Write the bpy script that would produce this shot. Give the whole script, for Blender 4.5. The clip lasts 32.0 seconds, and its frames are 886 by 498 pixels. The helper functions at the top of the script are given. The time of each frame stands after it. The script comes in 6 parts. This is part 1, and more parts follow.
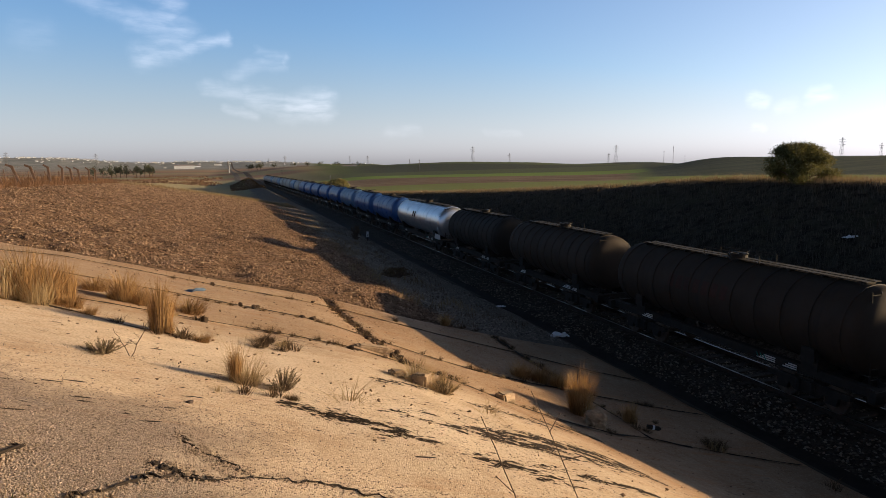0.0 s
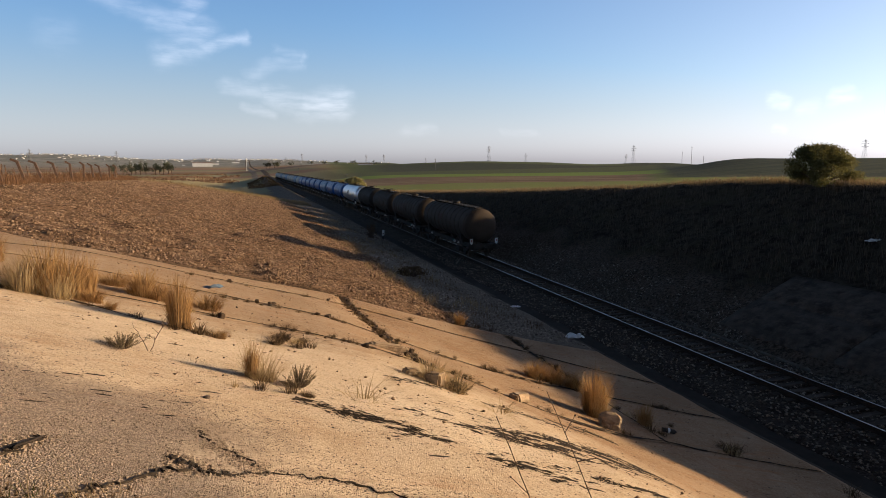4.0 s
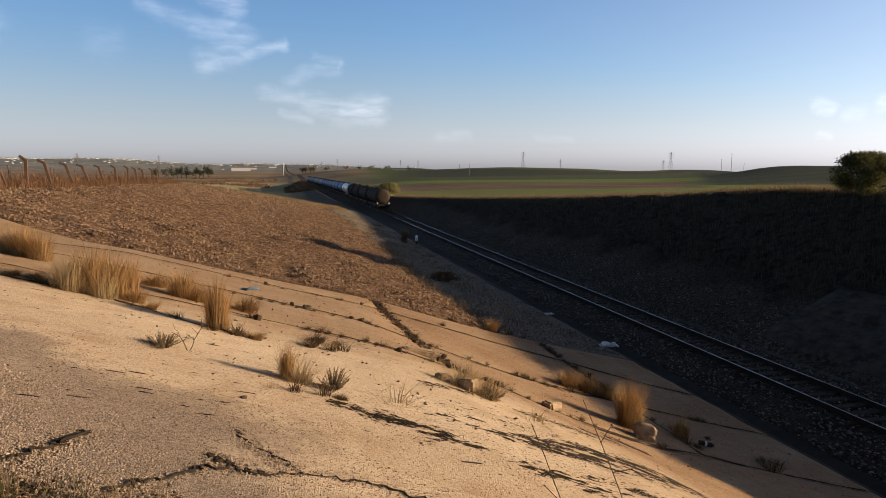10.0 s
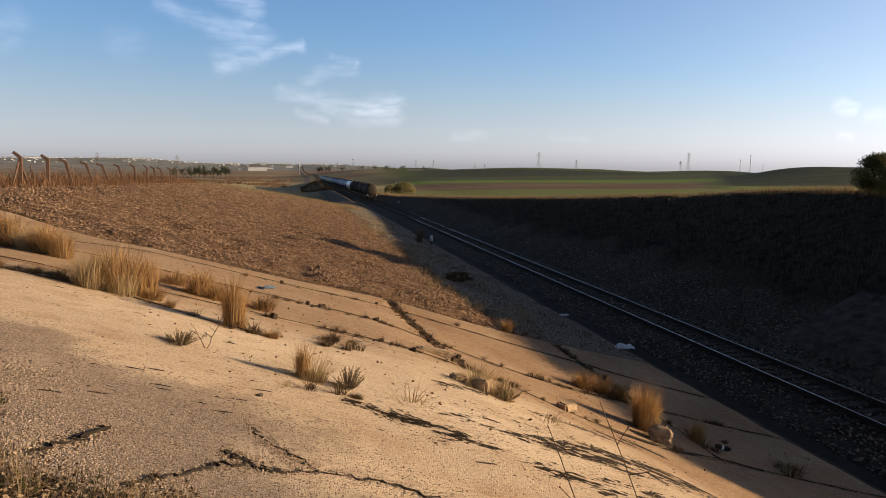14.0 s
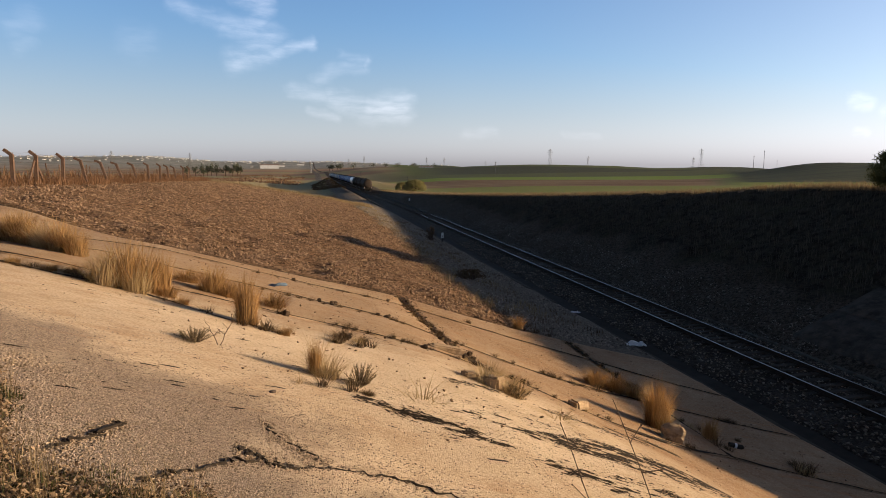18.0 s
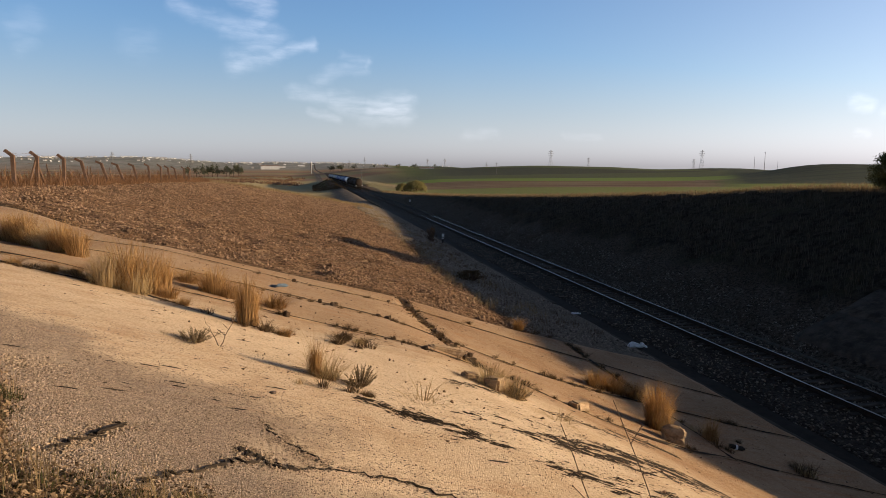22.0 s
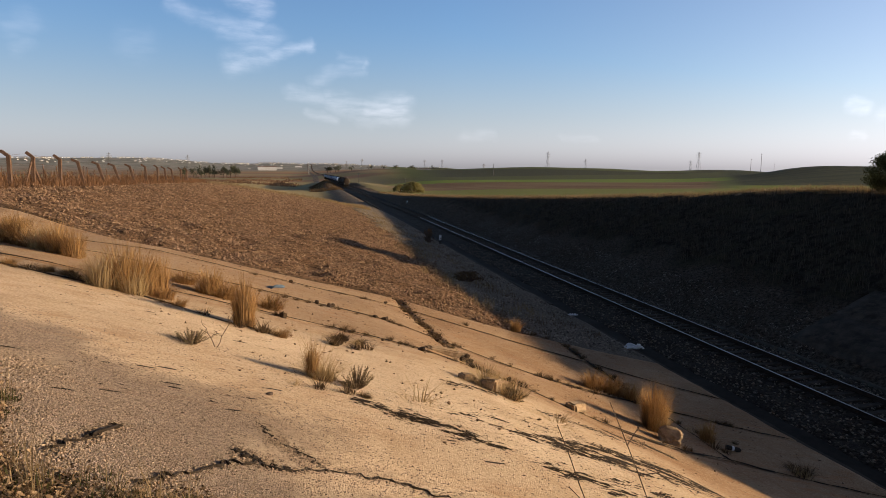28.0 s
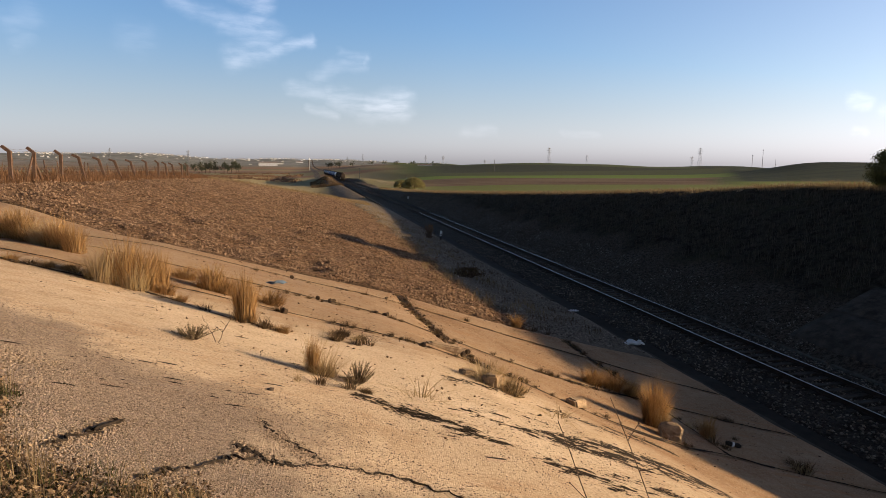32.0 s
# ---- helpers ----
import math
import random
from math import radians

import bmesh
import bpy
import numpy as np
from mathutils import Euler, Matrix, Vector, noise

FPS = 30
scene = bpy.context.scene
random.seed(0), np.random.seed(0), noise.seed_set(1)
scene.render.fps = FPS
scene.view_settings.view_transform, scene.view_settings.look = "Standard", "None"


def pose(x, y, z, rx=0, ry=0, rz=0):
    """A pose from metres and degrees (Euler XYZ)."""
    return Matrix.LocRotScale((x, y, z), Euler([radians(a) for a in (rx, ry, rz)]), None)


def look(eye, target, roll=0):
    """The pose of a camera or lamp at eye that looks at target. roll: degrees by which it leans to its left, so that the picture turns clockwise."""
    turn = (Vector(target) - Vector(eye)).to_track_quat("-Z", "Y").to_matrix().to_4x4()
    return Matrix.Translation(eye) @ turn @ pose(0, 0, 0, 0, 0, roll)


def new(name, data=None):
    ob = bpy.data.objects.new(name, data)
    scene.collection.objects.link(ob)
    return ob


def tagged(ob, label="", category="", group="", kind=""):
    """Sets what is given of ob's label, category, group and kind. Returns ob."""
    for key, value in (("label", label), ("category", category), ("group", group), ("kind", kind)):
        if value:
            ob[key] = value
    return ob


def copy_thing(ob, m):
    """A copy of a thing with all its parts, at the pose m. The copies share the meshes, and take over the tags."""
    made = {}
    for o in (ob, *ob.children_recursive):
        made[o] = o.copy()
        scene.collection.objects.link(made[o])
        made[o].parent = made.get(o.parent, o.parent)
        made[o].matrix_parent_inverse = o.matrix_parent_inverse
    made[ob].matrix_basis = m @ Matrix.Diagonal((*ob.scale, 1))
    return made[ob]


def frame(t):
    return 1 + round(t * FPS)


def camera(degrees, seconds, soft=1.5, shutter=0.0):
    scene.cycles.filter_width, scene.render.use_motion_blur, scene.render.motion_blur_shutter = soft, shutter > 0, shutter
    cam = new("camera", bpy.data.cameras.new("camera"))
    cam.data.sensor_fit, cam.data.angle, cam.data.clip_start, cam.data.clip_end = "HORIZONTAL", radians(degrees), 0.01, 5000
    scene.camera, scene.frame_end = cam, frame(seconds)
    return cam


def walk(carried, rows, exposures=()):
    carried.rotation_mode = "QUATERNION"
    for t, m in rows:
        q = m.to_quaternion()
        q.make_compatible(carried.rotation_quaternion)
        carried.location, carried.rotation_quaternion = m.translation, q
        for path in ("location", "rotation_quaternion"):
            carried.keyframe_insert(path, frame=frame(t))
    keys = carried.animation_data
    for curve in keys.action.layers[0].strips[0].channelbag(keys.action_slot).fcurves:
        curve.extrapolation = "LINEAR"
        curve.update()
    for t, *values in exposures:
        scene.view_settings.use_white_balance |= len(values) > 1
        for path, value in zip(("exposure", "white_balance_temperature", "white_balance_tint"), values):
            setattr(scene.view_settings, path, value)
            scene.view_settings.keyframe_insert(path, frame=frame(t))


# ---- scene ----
# ---------------------------------------------------------------- camera
EYE_Z = 8.1          # eye above the rail heads
TRACK_X = 19.0       # axis of the track
GAUGE = 1.668
HEADING = 15.13      # degrees from the track's direction to the camera's zero heading

cam = camera(71.3, 32.0, soft=0.5)

# seconds, turn to the left, tilt down, roll (degrees)
TURNS = (
    (0, -4.045, 7.948, 0.636), (1, -3.926, 7.933, 0.690), (1.5, -3.790, 7.945, 0.630), (2, -3.519, 7.987, 0.418),
    (2.5, -3.293, 7.999, 0.264), (3, -2.974, 7.996, 0.254), (3.5, -2.808, 7.995, 0.300), (5.5, -1.877, 7.947, -0.10),
    (6, -1.591, 7.876, -0.040), (6.5, -1.149, 7.787, -0.100), (7, -0.805, 7.710, -0.055), (7.5, -0.627, 7.628, 0.007),
    (8, -0.478, 7.549, 0.110), (8.5, -0.279, 7.529, 0.083), (9, 0.000, 7.501, 0.000), (9.5, 0.179, 7.494, -0.070),
    (10, 0.447, 7.472, -0.080), (10.5, 0.644, 7.476, -0.191), (11, 0.917, 7.501, -0.270), (11.5, 1.120, 7.501, -0.160),
    (12, 1.290, 7.513, -0.200), (13, 1.567, 7.473, -0.280), (14, 1.836, 7.464, -0.240), (14.5, 1.967, 7.473, -0.15),
    (16.5, 2.528, 7.637, -0.020), (17, 2.650, 7.681, 0.040), (17.5, 2.772, 7.695, 0.080), (18, 2.855, 7.722, -0.030),
    (18.5, 2.890, 7.727, -0.174), (19, 2.942, 7.730, -0.270), (19.5, 2.991, 7.726, -0.300), (20, 2.912, 7.708, -0.130),
    (21, 2.913, 7.659, -0.090), (22, 2.906, 7.623, -0.080), (23, 2.956, 7.607, -0.220), (24, 2.951, 7.611, -0.10),
    (25, 2.820, 7.580, -0.170), (25.5, 2.764, 7.548, -0.320), (27.5, 2.645, 7.505, -0.280), (28, 2.643, 7.511, -0.180),
    (28.5, 2.637, 7.554, -0.210), (29, 2.640, 7.629, -0.255), (29.5, 2.650, 7.699, -0.334), (30, 2.677, 7.758, -0.420),
    (31, 2.698, 7.840, -0.390), (32, 2.719, 7.897, -0.230))


def stand(t, left, down, lean):
    """The carried camera: it sways a few centimetres as it turns."""
    side = -0.0045 * left * 1.3
    m = Matrix.Translation((side, 0.0, EYE_Z)) @ Matrix.Rotation(radians(left - HEADING), 4, "Z")
    return m @ Matrix.Rotation(radians(90 - down), 4, "X") @ Matrix.Rotation(radians(-lean), 4, "Z")


walk(cam, [(row[0], stand(*row)) for row in TURNS], exposures=(
    (0, 0.78, 6080, 14), (3, 0.80, 6080, 14), (7, 0.82, 6080, 14), (8, 0.76, 6080, 14), (10, 0.68, 6080, 14), (12, 0.68, 6080, 14), (14, 0.72, 6100, 14),
    (17, 0.77, 6120, 14), (19, 0.77, 6120, 14), (22, 0.70, 6120, 14), (25, 0.71, 6120, 14), (28, 0.67, 6140, 15), (30, 0.77, 6160, 15), (32, 0.77, 6160, 15)))

# ---------------------------------------------------------------- light
SUN_AZ = 104.0       # degrees clockwise from the track's direction (+Y)
SUN_EL = 9.0
sun_dir = Vector((math.sin(radians(SUN_AZ)) * math.cos(radians(SUN_EL)),
                  math.cos(radians(SUN_AZ)) * math.cos(radians(SUN_EL)), math.sin(radians(SUN_EL))))
sun = new("sun", bpy.data.lights.new("sun", "SUN"))
sun.data.energy, sun.data.angle, sun.data.color = 5.0, radians(0.55), (1.0, 0.72, 0.385)
sun.matrix_world = look(sun_dir * 200, (0, 0, 0))


class Graph:
    """Short hand for building a node tree."""

    def __init__(self, tree):
        self.t = tree
        tree.nodes.clear()

    def n(self, kind, **ins):
        node = self.t.nodes.new(kind)
        for k, v in ins.items():
            key = k.replace("_", " ")
            sock = node.inputs[int(k[1:])] if k[0] == "i" and k[1:].isdigit() else node.inputs[key]
            if isinstance(v, bpy.types.NodeSocket):
                self.t.links.new(v, sock)
            else:
                sock.default_value = v
        return node

    def math(self, op, a, b=0.0, c=0.0, clamp=False):
        node = self.n("ShaderNodeMath", i0=a, i1=b, i2=c)
        node.operation, node.use_clamp = op, clamp
        return node.outputs[0]

    def mix(self, fac, a, b, blend="MIX"):
        node = self.n("ShaderNodeMix")
        node.data_type, node.blend_type = "RGBA", blend
        if isinstance(fac, bpy.types.NodeSocket):
            self.t.links.new(fac, node.inputs[0])
        else:
            node.inputs[0].default_value = fac
        for i, v in ((6, a), (7, b)):
            if isinstance(v, bpy.types.NodeSocket):
                self.t.links.new(v, node.inputs[i])
            else:
                node.inputs[i].default_value = (*v[:3], 1)
        return node.outputs[2]

    def noise(self, vec, scale, detail=4.0, rough=0.55, dist=0.0):
        return self.n("ShaderNodeTexNoise", Vector=vec, Scale=scale, Detail=detail, Roughness=rough, Distortion=dist)

    def ramp(self, fac, stops):
        node = self.n("ShaderNodeValToRGB", Fac=fac)
        els = node.color_ramp.elements
        while len(els) < len(stops):
            els.new(0.5)
        for e, (pos, col) in zip(els, stops):
            e.position = pos
            e.color = (*col, 1) if len(col) == 3 else col
        return node.outputs[0]

    def span(self, v, a, b, lo=0.0, hi=1.0):
        node = self.n("ShaderNodeMapRange", Value=v, i1=a, i2=b, i3=lo, i4=hi)
        node.interpolation_type = "SMOOTHSTEP"
        return node.outputs[0]


world = bpy.data.worlds.new("sky")
scene.world = world
world.use_nodes = True


CLOUDS = (
    (-10.16, 12.93, -6.66, 11.55, 0.74, 0.50), (-6.66, 11.55, -4.26, 11.07, 0.94, 0.60), (-5.89, 13.97, -3.13, 13.25, 0.74, 0.80),
    (-3.04, 13.13, -4.25, 11.29, 0.84, 0.70), (-4.24, 11.51, -2.46, 10.82, 1.05, 0.60), (-2.69, 10.81, -5.94, 8.64, 1.05, 0.60),
    (-5.84, 8.74, -3.20, 9.56, 0.94, 0.70), (-3.20, 9.56, 0.65, 10.44, 0.53, 0.80), (-13.74, 9.80, -12.97, 9.61, 1.36, 0.2),
    (1.17, 7.29, 2.41, 8.41, 0.74, 0.35), (2.41, 8.41, 5.35, 8.69, 0.53, 0.35), (5.35, 8.69, 5.76, 9.22, 0.37, 0.50),
    (5.76, 9.22, 3.17, 9.62, 0.42, 0.30), (-1.23, 6.64, 2.33, 5.88, 0.63, 0.45), (2.33, 6.02, 5.76, 4.87, 0.94, 0.60),
    (5.76, 4.87, 8.54, 5.30, 1.26, 0.95), (7.79, 5.98, 9.21, 6.00, 0.53, 0.60), (0.36, 4.77, 2.77, 4.33, 0.47, 0.40),
    (45.56, 4.86, 46.24, 4.74, 0.58, 1.00), (47.47, 4.13, 48.27, 4.09, 0.58, 0.60), (49.63, 4.81, 50.58, 4.92, 0.63, 1.00),
    (45.56, 2.52, 46.29, 2.45, 0.37, 0.60), (14.15, 2.92, 17.24, 3.02, 0.53, 0.25), (23.13, 2.74, 26.15, 2.57, 0.42, 0.20),
    (-21.48, 10.21, -20.29, 10.74, 0.94, 0.25), (-21.28, 8.71, -20.72, 9.54, 0.63, 0.2))


def build_sky():
    g = Graph(world.node_tree)
    sky = g.n("ShaderNodeTexSky")
    sky.sky_type, sky.sun_disc = "NISHITA", False
    sky.sun_elevation, sky.sun_rotation = radians(SUN_EL), radians(SUN_AZ)
    sky.altitude, sky.air_density, sky.dust_density, sky.ozone_density = 60.0, 1.0, 0.7, 3.2
    # thin high clouds, each a stroke between two bearings (degrees from the track, degrees up)
    ray = g.n("ShaderNodeTexCoord").outputs["Generated"]
    xyz = g.n("ShaderNodeSeparateXYZ", Vector=ray)
    az = g.math("MULTIPLY", g.math("ARCTAN2", xyz.outputs[0], xyz.outputs[1]), 57.2958)
    el = g.math("MULTIPLY", g.math("ARCSINE", xyz.outputs[2]), 57.2958)
    p = g.n("ShaderNodeCombineXYZ", X=az, Y=el, Z=0.0).outputs[0]
    warp = g.n("ShaderNodeTexNoise", Vector=p, Scale=0.5, Detail=4.0, Roughness=0.5)
    off = g.n("ShaderNodeVectorMath", i0=warp.outputs["Color"], i1=(0.5, 0.5, 0.5))
    off.operation = "SUBTRACT"
    big = g.n("ShaderNodeVectorMath", i0=off.outputs[0], i1=(2.2, 1.2, 0.0))
    big.operation = "MULTIPLY"
    q = g.n("ShaderNodeVectorMath", i0=p, i1=big.outputs[0])
    q = q.outputs[0]
    wisp = g.noise(g.n("ShaderNodeMapping", Vector=p, Rotation=(0, 0, 0.5), Scale=(0.28, 1.2, 1.0)).outputs[0], 1.3, 5, 0.55).outputs[0]
    total = None
    for ax, ay, bx, by, width, gain in CLOUDS:
        pa = g.n("ShaderNodeVectorMath", i0=q, i1=(ax, ay, 0))
        pa.operation = "SUBTRACT"
        ba = Vector((bx - ax, by - ay, 0))
        dot = g.n("ShaderNodeVectorMath", i0=pa.outputs[0], i1=ba / max(ba.length_squared, 1e-4))
        dot.operation = "DOT_PRODUCT"
        h = g.math("MULTIPLY", dot.outputs["Value"], 1.0, clamp=True)
        hh = g.n("ShaderNodeCombineXYZ", X=h, Y=h, Z=h).outputs[0]
        along = g.n("ShaderNodeVectorMath", i0=ba, i1=hh)
        along.operation = "MULTIPLY"
        rest = g.n("ShaderNodeVectorMath", i0=pa.outputs[0], i1=along.outputs[0])
        rest.operation = "DISTANCE"
        m = g.math("MULTIPLY", g.span(rest.outputs["Value"], width * 1.5, 0.0), gain * 0.21)
        total = m if total is None else g.math("MAXIMUM", total, m)
    total = g.math("MULTIPLY", total, g.span(wisp, 0.12, 0.78))
    # haze takes the colour out of the sky towards the horizon
    grey = g.n("ShaderNodeRGBToBW", Color=sky.outputs[0]).outputs[0]
    pale = g.mix(1.0, g.n("ShaderNodeCombineColor", Red=grey, Green=grey, Blue=grey).outputs[0], (0.945, 1.0, 1.075), "MULTIPLY")
    toward = g.n("ShaderNodeVectorMath", i0=ray, i1=(math.sin(radians(SUN_AZ)), math.cos(radians(SUN_AZ)), 0.0))
    toward.operation = "DOT_PRODUCT"
    sunward = g.math("MAXIMUM", toward.outputs["Value"], 0.0)
    away = g.math("MINIMUM", toward.outputs["Value"], 0.0)
    # thin veil: near the horizon, towards the sun and overhead
    veil = g.math("MAXIMUM", g.span(el, 13.0, -1.0, 0.0, 0.78), g.math("MULTIPLY", sunward, 0.66))
    veil = g.math("MAXIMUM", veil, g.span(el, 19.0, 40.0, 0.0, 0.72))
    hazy = g.mix(veil, sky.outputs[0], pale)
    side = g.math("ADD", 1.0, g.math("ADD", g.math("MULTIPLY", sunward, 0.12), g.math("MULTIPLY", away, 0.43)))
    bright = g.math("MULTIPLY", g.span(el, 36.0, 15.0, 0.22, 1.40), side)
    bright = g.math("MULTIPLY", bright, g.span(el, 9.0, 0.0, 1.0, 1.03))
    bright = g.math("MULTIPLY", bright, g.span(el, 5.0, -0.5, 1.0, 1.12))
    hazy = g.mix(1.0, hazy, g.n("ShaderNodeCombineColor", Red=g.math("MULTIPLY", bright, 1.052), Green=g.math("MULTIPLY", bright, 0.992), Blue=bright).outputs[0], "MULTIPLY")
    col = g.mix(total, hazy, (11.5, 11.2, 11.2))
    bg = g.n("ShaderNodeBackground", Color=col, Strength=0.103)
    g.n("ShaderNodeOutputWorld", Surface=bg.outputs[0])


build_sky()

# ---------------------------------------------------------------- materials


def material(name):
    m = bpy.data.materials.new(name)
    m.use_nodes = True
    return m, Graph(m.node_tree)


def finish(g, color, rough=0.9, bump=None, strength=0.4, distance=0.02, metal=0.0, spec=0.3):
    ins = dict(Base_Color=color, Roughness=rough, Metallic=metal)
    b = g.n("ShaderNodeBsdfPrincipled", **ins)
    b.inputs["Specular IOR Level"].default_value = spec
    if bump is not None:
        bn = g.n("ShaderNodeBump", Height=bump, Strength=strength, Distance=distance)
        g.t.links.new(bn.outputs[0], b.inputs["Normal"])
    g.n("ShaderNodeOutputMaterial", Surface=b.outputs[0])
    return b


def plain(name, col, rough=0.8, vary=0.25, scale=8.0, metal=0.0, bump=0.2, spec=0.3, dirt=None):
    """A painted, rusty or worn surface with variation at two scales."""
    m, g = material(name)
    pos = g.n("ShaderNodeTexCoord").outputs["Object"]
    a = g.noise(pos, scale, 5).outputs[0]
    b = g.noise(pos, scale * 7, 3).outputs[0]
    f = g.math("ADD", g.math("MULTIPLY", a, 0.7), g.math("MULTIPLY", b, 0.3))
    lo = tuple(c * (1 - vary) for c in col)
    hi = tuple(min(1, c * (1 + vary)) for c in col)
    c = g.mix(g.span(f, 0.3, 0.7), lo, hi)
    if dirt:
        c = g.mix(g.span(g.noise(pos, scale * 0.6, 6, 0.65).outputs[0], 0.5, 0.68), c, dirt)
    r = g.math("ADD", g.math("MULTIPLY", b, 0.2), rough - 0.1)
    finish(g, c, r, f, bump, 0.01, metal, spec)
    return m

# ---------------------------------------------------------------- the lie of the land


def sstep(a, b, x):
    t = np.clip((x - a) / (b - a), 0, 1)
    return t * t * (3 - 2 * t)


def smin(a, b, k):
    h = np.clip(0.5 + 0.5 * (b - a) / k, 0, 1)
    return b + (a - b) * h - k * h * (1 - h)


def smax(a, b, k):
    return -smin(-a, -b, k)


TOE_X = 14.2         # foot of the near slope, along the track
FAR_TOE = 23.0       # foot of the far slope
BED = -0.55          # bottom of the cutting beside the ballast


SLOPE_X = (-40, -12, -5, 0, 2, 4, 6, 8, 10, 12, TOE_X)
SLOPE = ((-2, (10.5, 9.2, 8.0, 6.60, 6.00, 5.30, 4.40, 3.20, 1.90, 0.80, 0)), (5, (9.6, 8.7, 7.4, 5.95, 5.37, 4.65, 3.65, 2.45, 1.45, 0.65, 0)),
         (11, (8.9, 8.0, 6.68, 5.23, 4.65, 3.80, 2.72, 1.80, 1.08, 0.52, 0)), (16, (8.2, 7.3, 6.08, 4.63, 4.05, 3.20, 2.40, 1.68, 1.03, 0.50, 0)),
         (22, (7.2, 6.5, 5.36, 3.91, 3.40, 2.75, 2.15, 1.58, 1.02, 0.50, 0)), (27, (6.7, 6.1, 4.75, 3.45, 3.00, 2.55, 2.05, 1.52, 1.00, 0.50, 0)),
         (33, (6.4, 5.9, 4.5, 3.2, 2.8, 2.4, 1.9, 1.45, 0.95, 0.48, 0)))
_gx, _gy = np.arange(-40, 14.4, 0.5), np.arange(-4, 34, 0.5)
_rows = np.array([np.interp(_gx, SLOPE_X, r) for _, r in SLOPE])
_tab = np.array([[np.interp(y, [k for k, _ in SLOPE], _rows[:, i]) for i in range(len(_gx))] for y in _gy])
for _ in range(2):
    _p = np.pad(_tab, 1, mode="reflect", reflect_type="odd")
    _tab = (_p[:-2, 1:-1] + _p[2:, 1:-1] + _p[1:-1, :-2] + _p[1:-1, 2:] + 2 * _tab) / 6


def near_plane(x, y):
    """The paved slope below the camera: it falls to the track and away from the road."""
    u = np.clip((x + 40) / 0.5, 0, len(_gx) - 1.001)
    v = np.clip((y + 4) / 0.5, 0, len(_gy) - 1.001)
    i, j = u.astype(int), v.astype(int)
    fu, fv = u - i, v - j
    z = (_tab[j, i] * (1 - fu) + _tab[j, i + 1] * fu) * (1 - fv) + (_tab[j + 1, i] * (1 - fu) + _tab[j + 1, i + 1] * fu) * fv
    return z - np.maximum(y - 33, 0) * 0.2


def field_height(x, y):
    g = np.interp(x, (-400, -60, -30, -17, -12, -8, -4, 0, 4, 6, 8, 10, 12, TOE_X), (4.5, 6.4, 7.1, 7.05, 6.3, 5.4, 4.5, 3.6, 2.7, 2.1, 1.55, 1.05, 0.55, 0.0))
    fade = np.interp(y, (20, 44, 110, 190, 260), (1.0, 0.98, 0.79, 0.22, 0.1))
    return g * fade


def crest_height(y):
    return np.interp(y, (-60, 10, 36, 41, 48, 55, 65, 77, 97, 118, 137, 166, 193, 230, 270), (6.6, 6.5, 6.45, 6.25, 5.8, 5.3, 4.75, 4.1, 3.15, 2.4, 1.8, 0.95, 0.4, -0.1, -0.2))


def grade(y):
    """The track is level at first and then falls gently."""
    return -0.0062 * np.maximum(y - 100.0, 0.0)


def hill(x, y, cx, cy, h, wx, wy, turn=0.0):
    c, s = math.cos(radians(turn)), math.sin(radians(turn))
    u, v = (x - cx) * c + (y - cy) * s, -(x - cx) * s + (y - cy) * c
    return h * np.exp(-(u / wx) ** 2 - (v / wy) ** 2)


# low hills: bearing from the track in degrees, distance, height
EAST_HILLS = ((4, 900, 4.4), (8, 900, 4.3), (12, 900, 2.2), (16, 900, 5.9), (21, 900, 7.8), (25, 900, 3.0), (28, 900, 5.8), (32.5, 900, 0.0), (35, 900, 5.1), (38.6, 900, 4.1), (42.4, 560, 8.2), (47, 560, 7.1), (52, 560, 7.9), (57, 560, 7.6), (62, 560, 8.5))
WEST_HILLS = ((-32, 2950, 35.0), (-28, 2950, 22.9), (-23, 2950, 31.7), (-18.6, 2950, 26.8), (-14, 2950, 35.9), (-9.5, 2950, 24.3), (-3, 2950, 24.6), (1, 2950, 10.1), (5, 2950, 15.2), (9, 2950, 0.0), (13, 2950, 9.2))


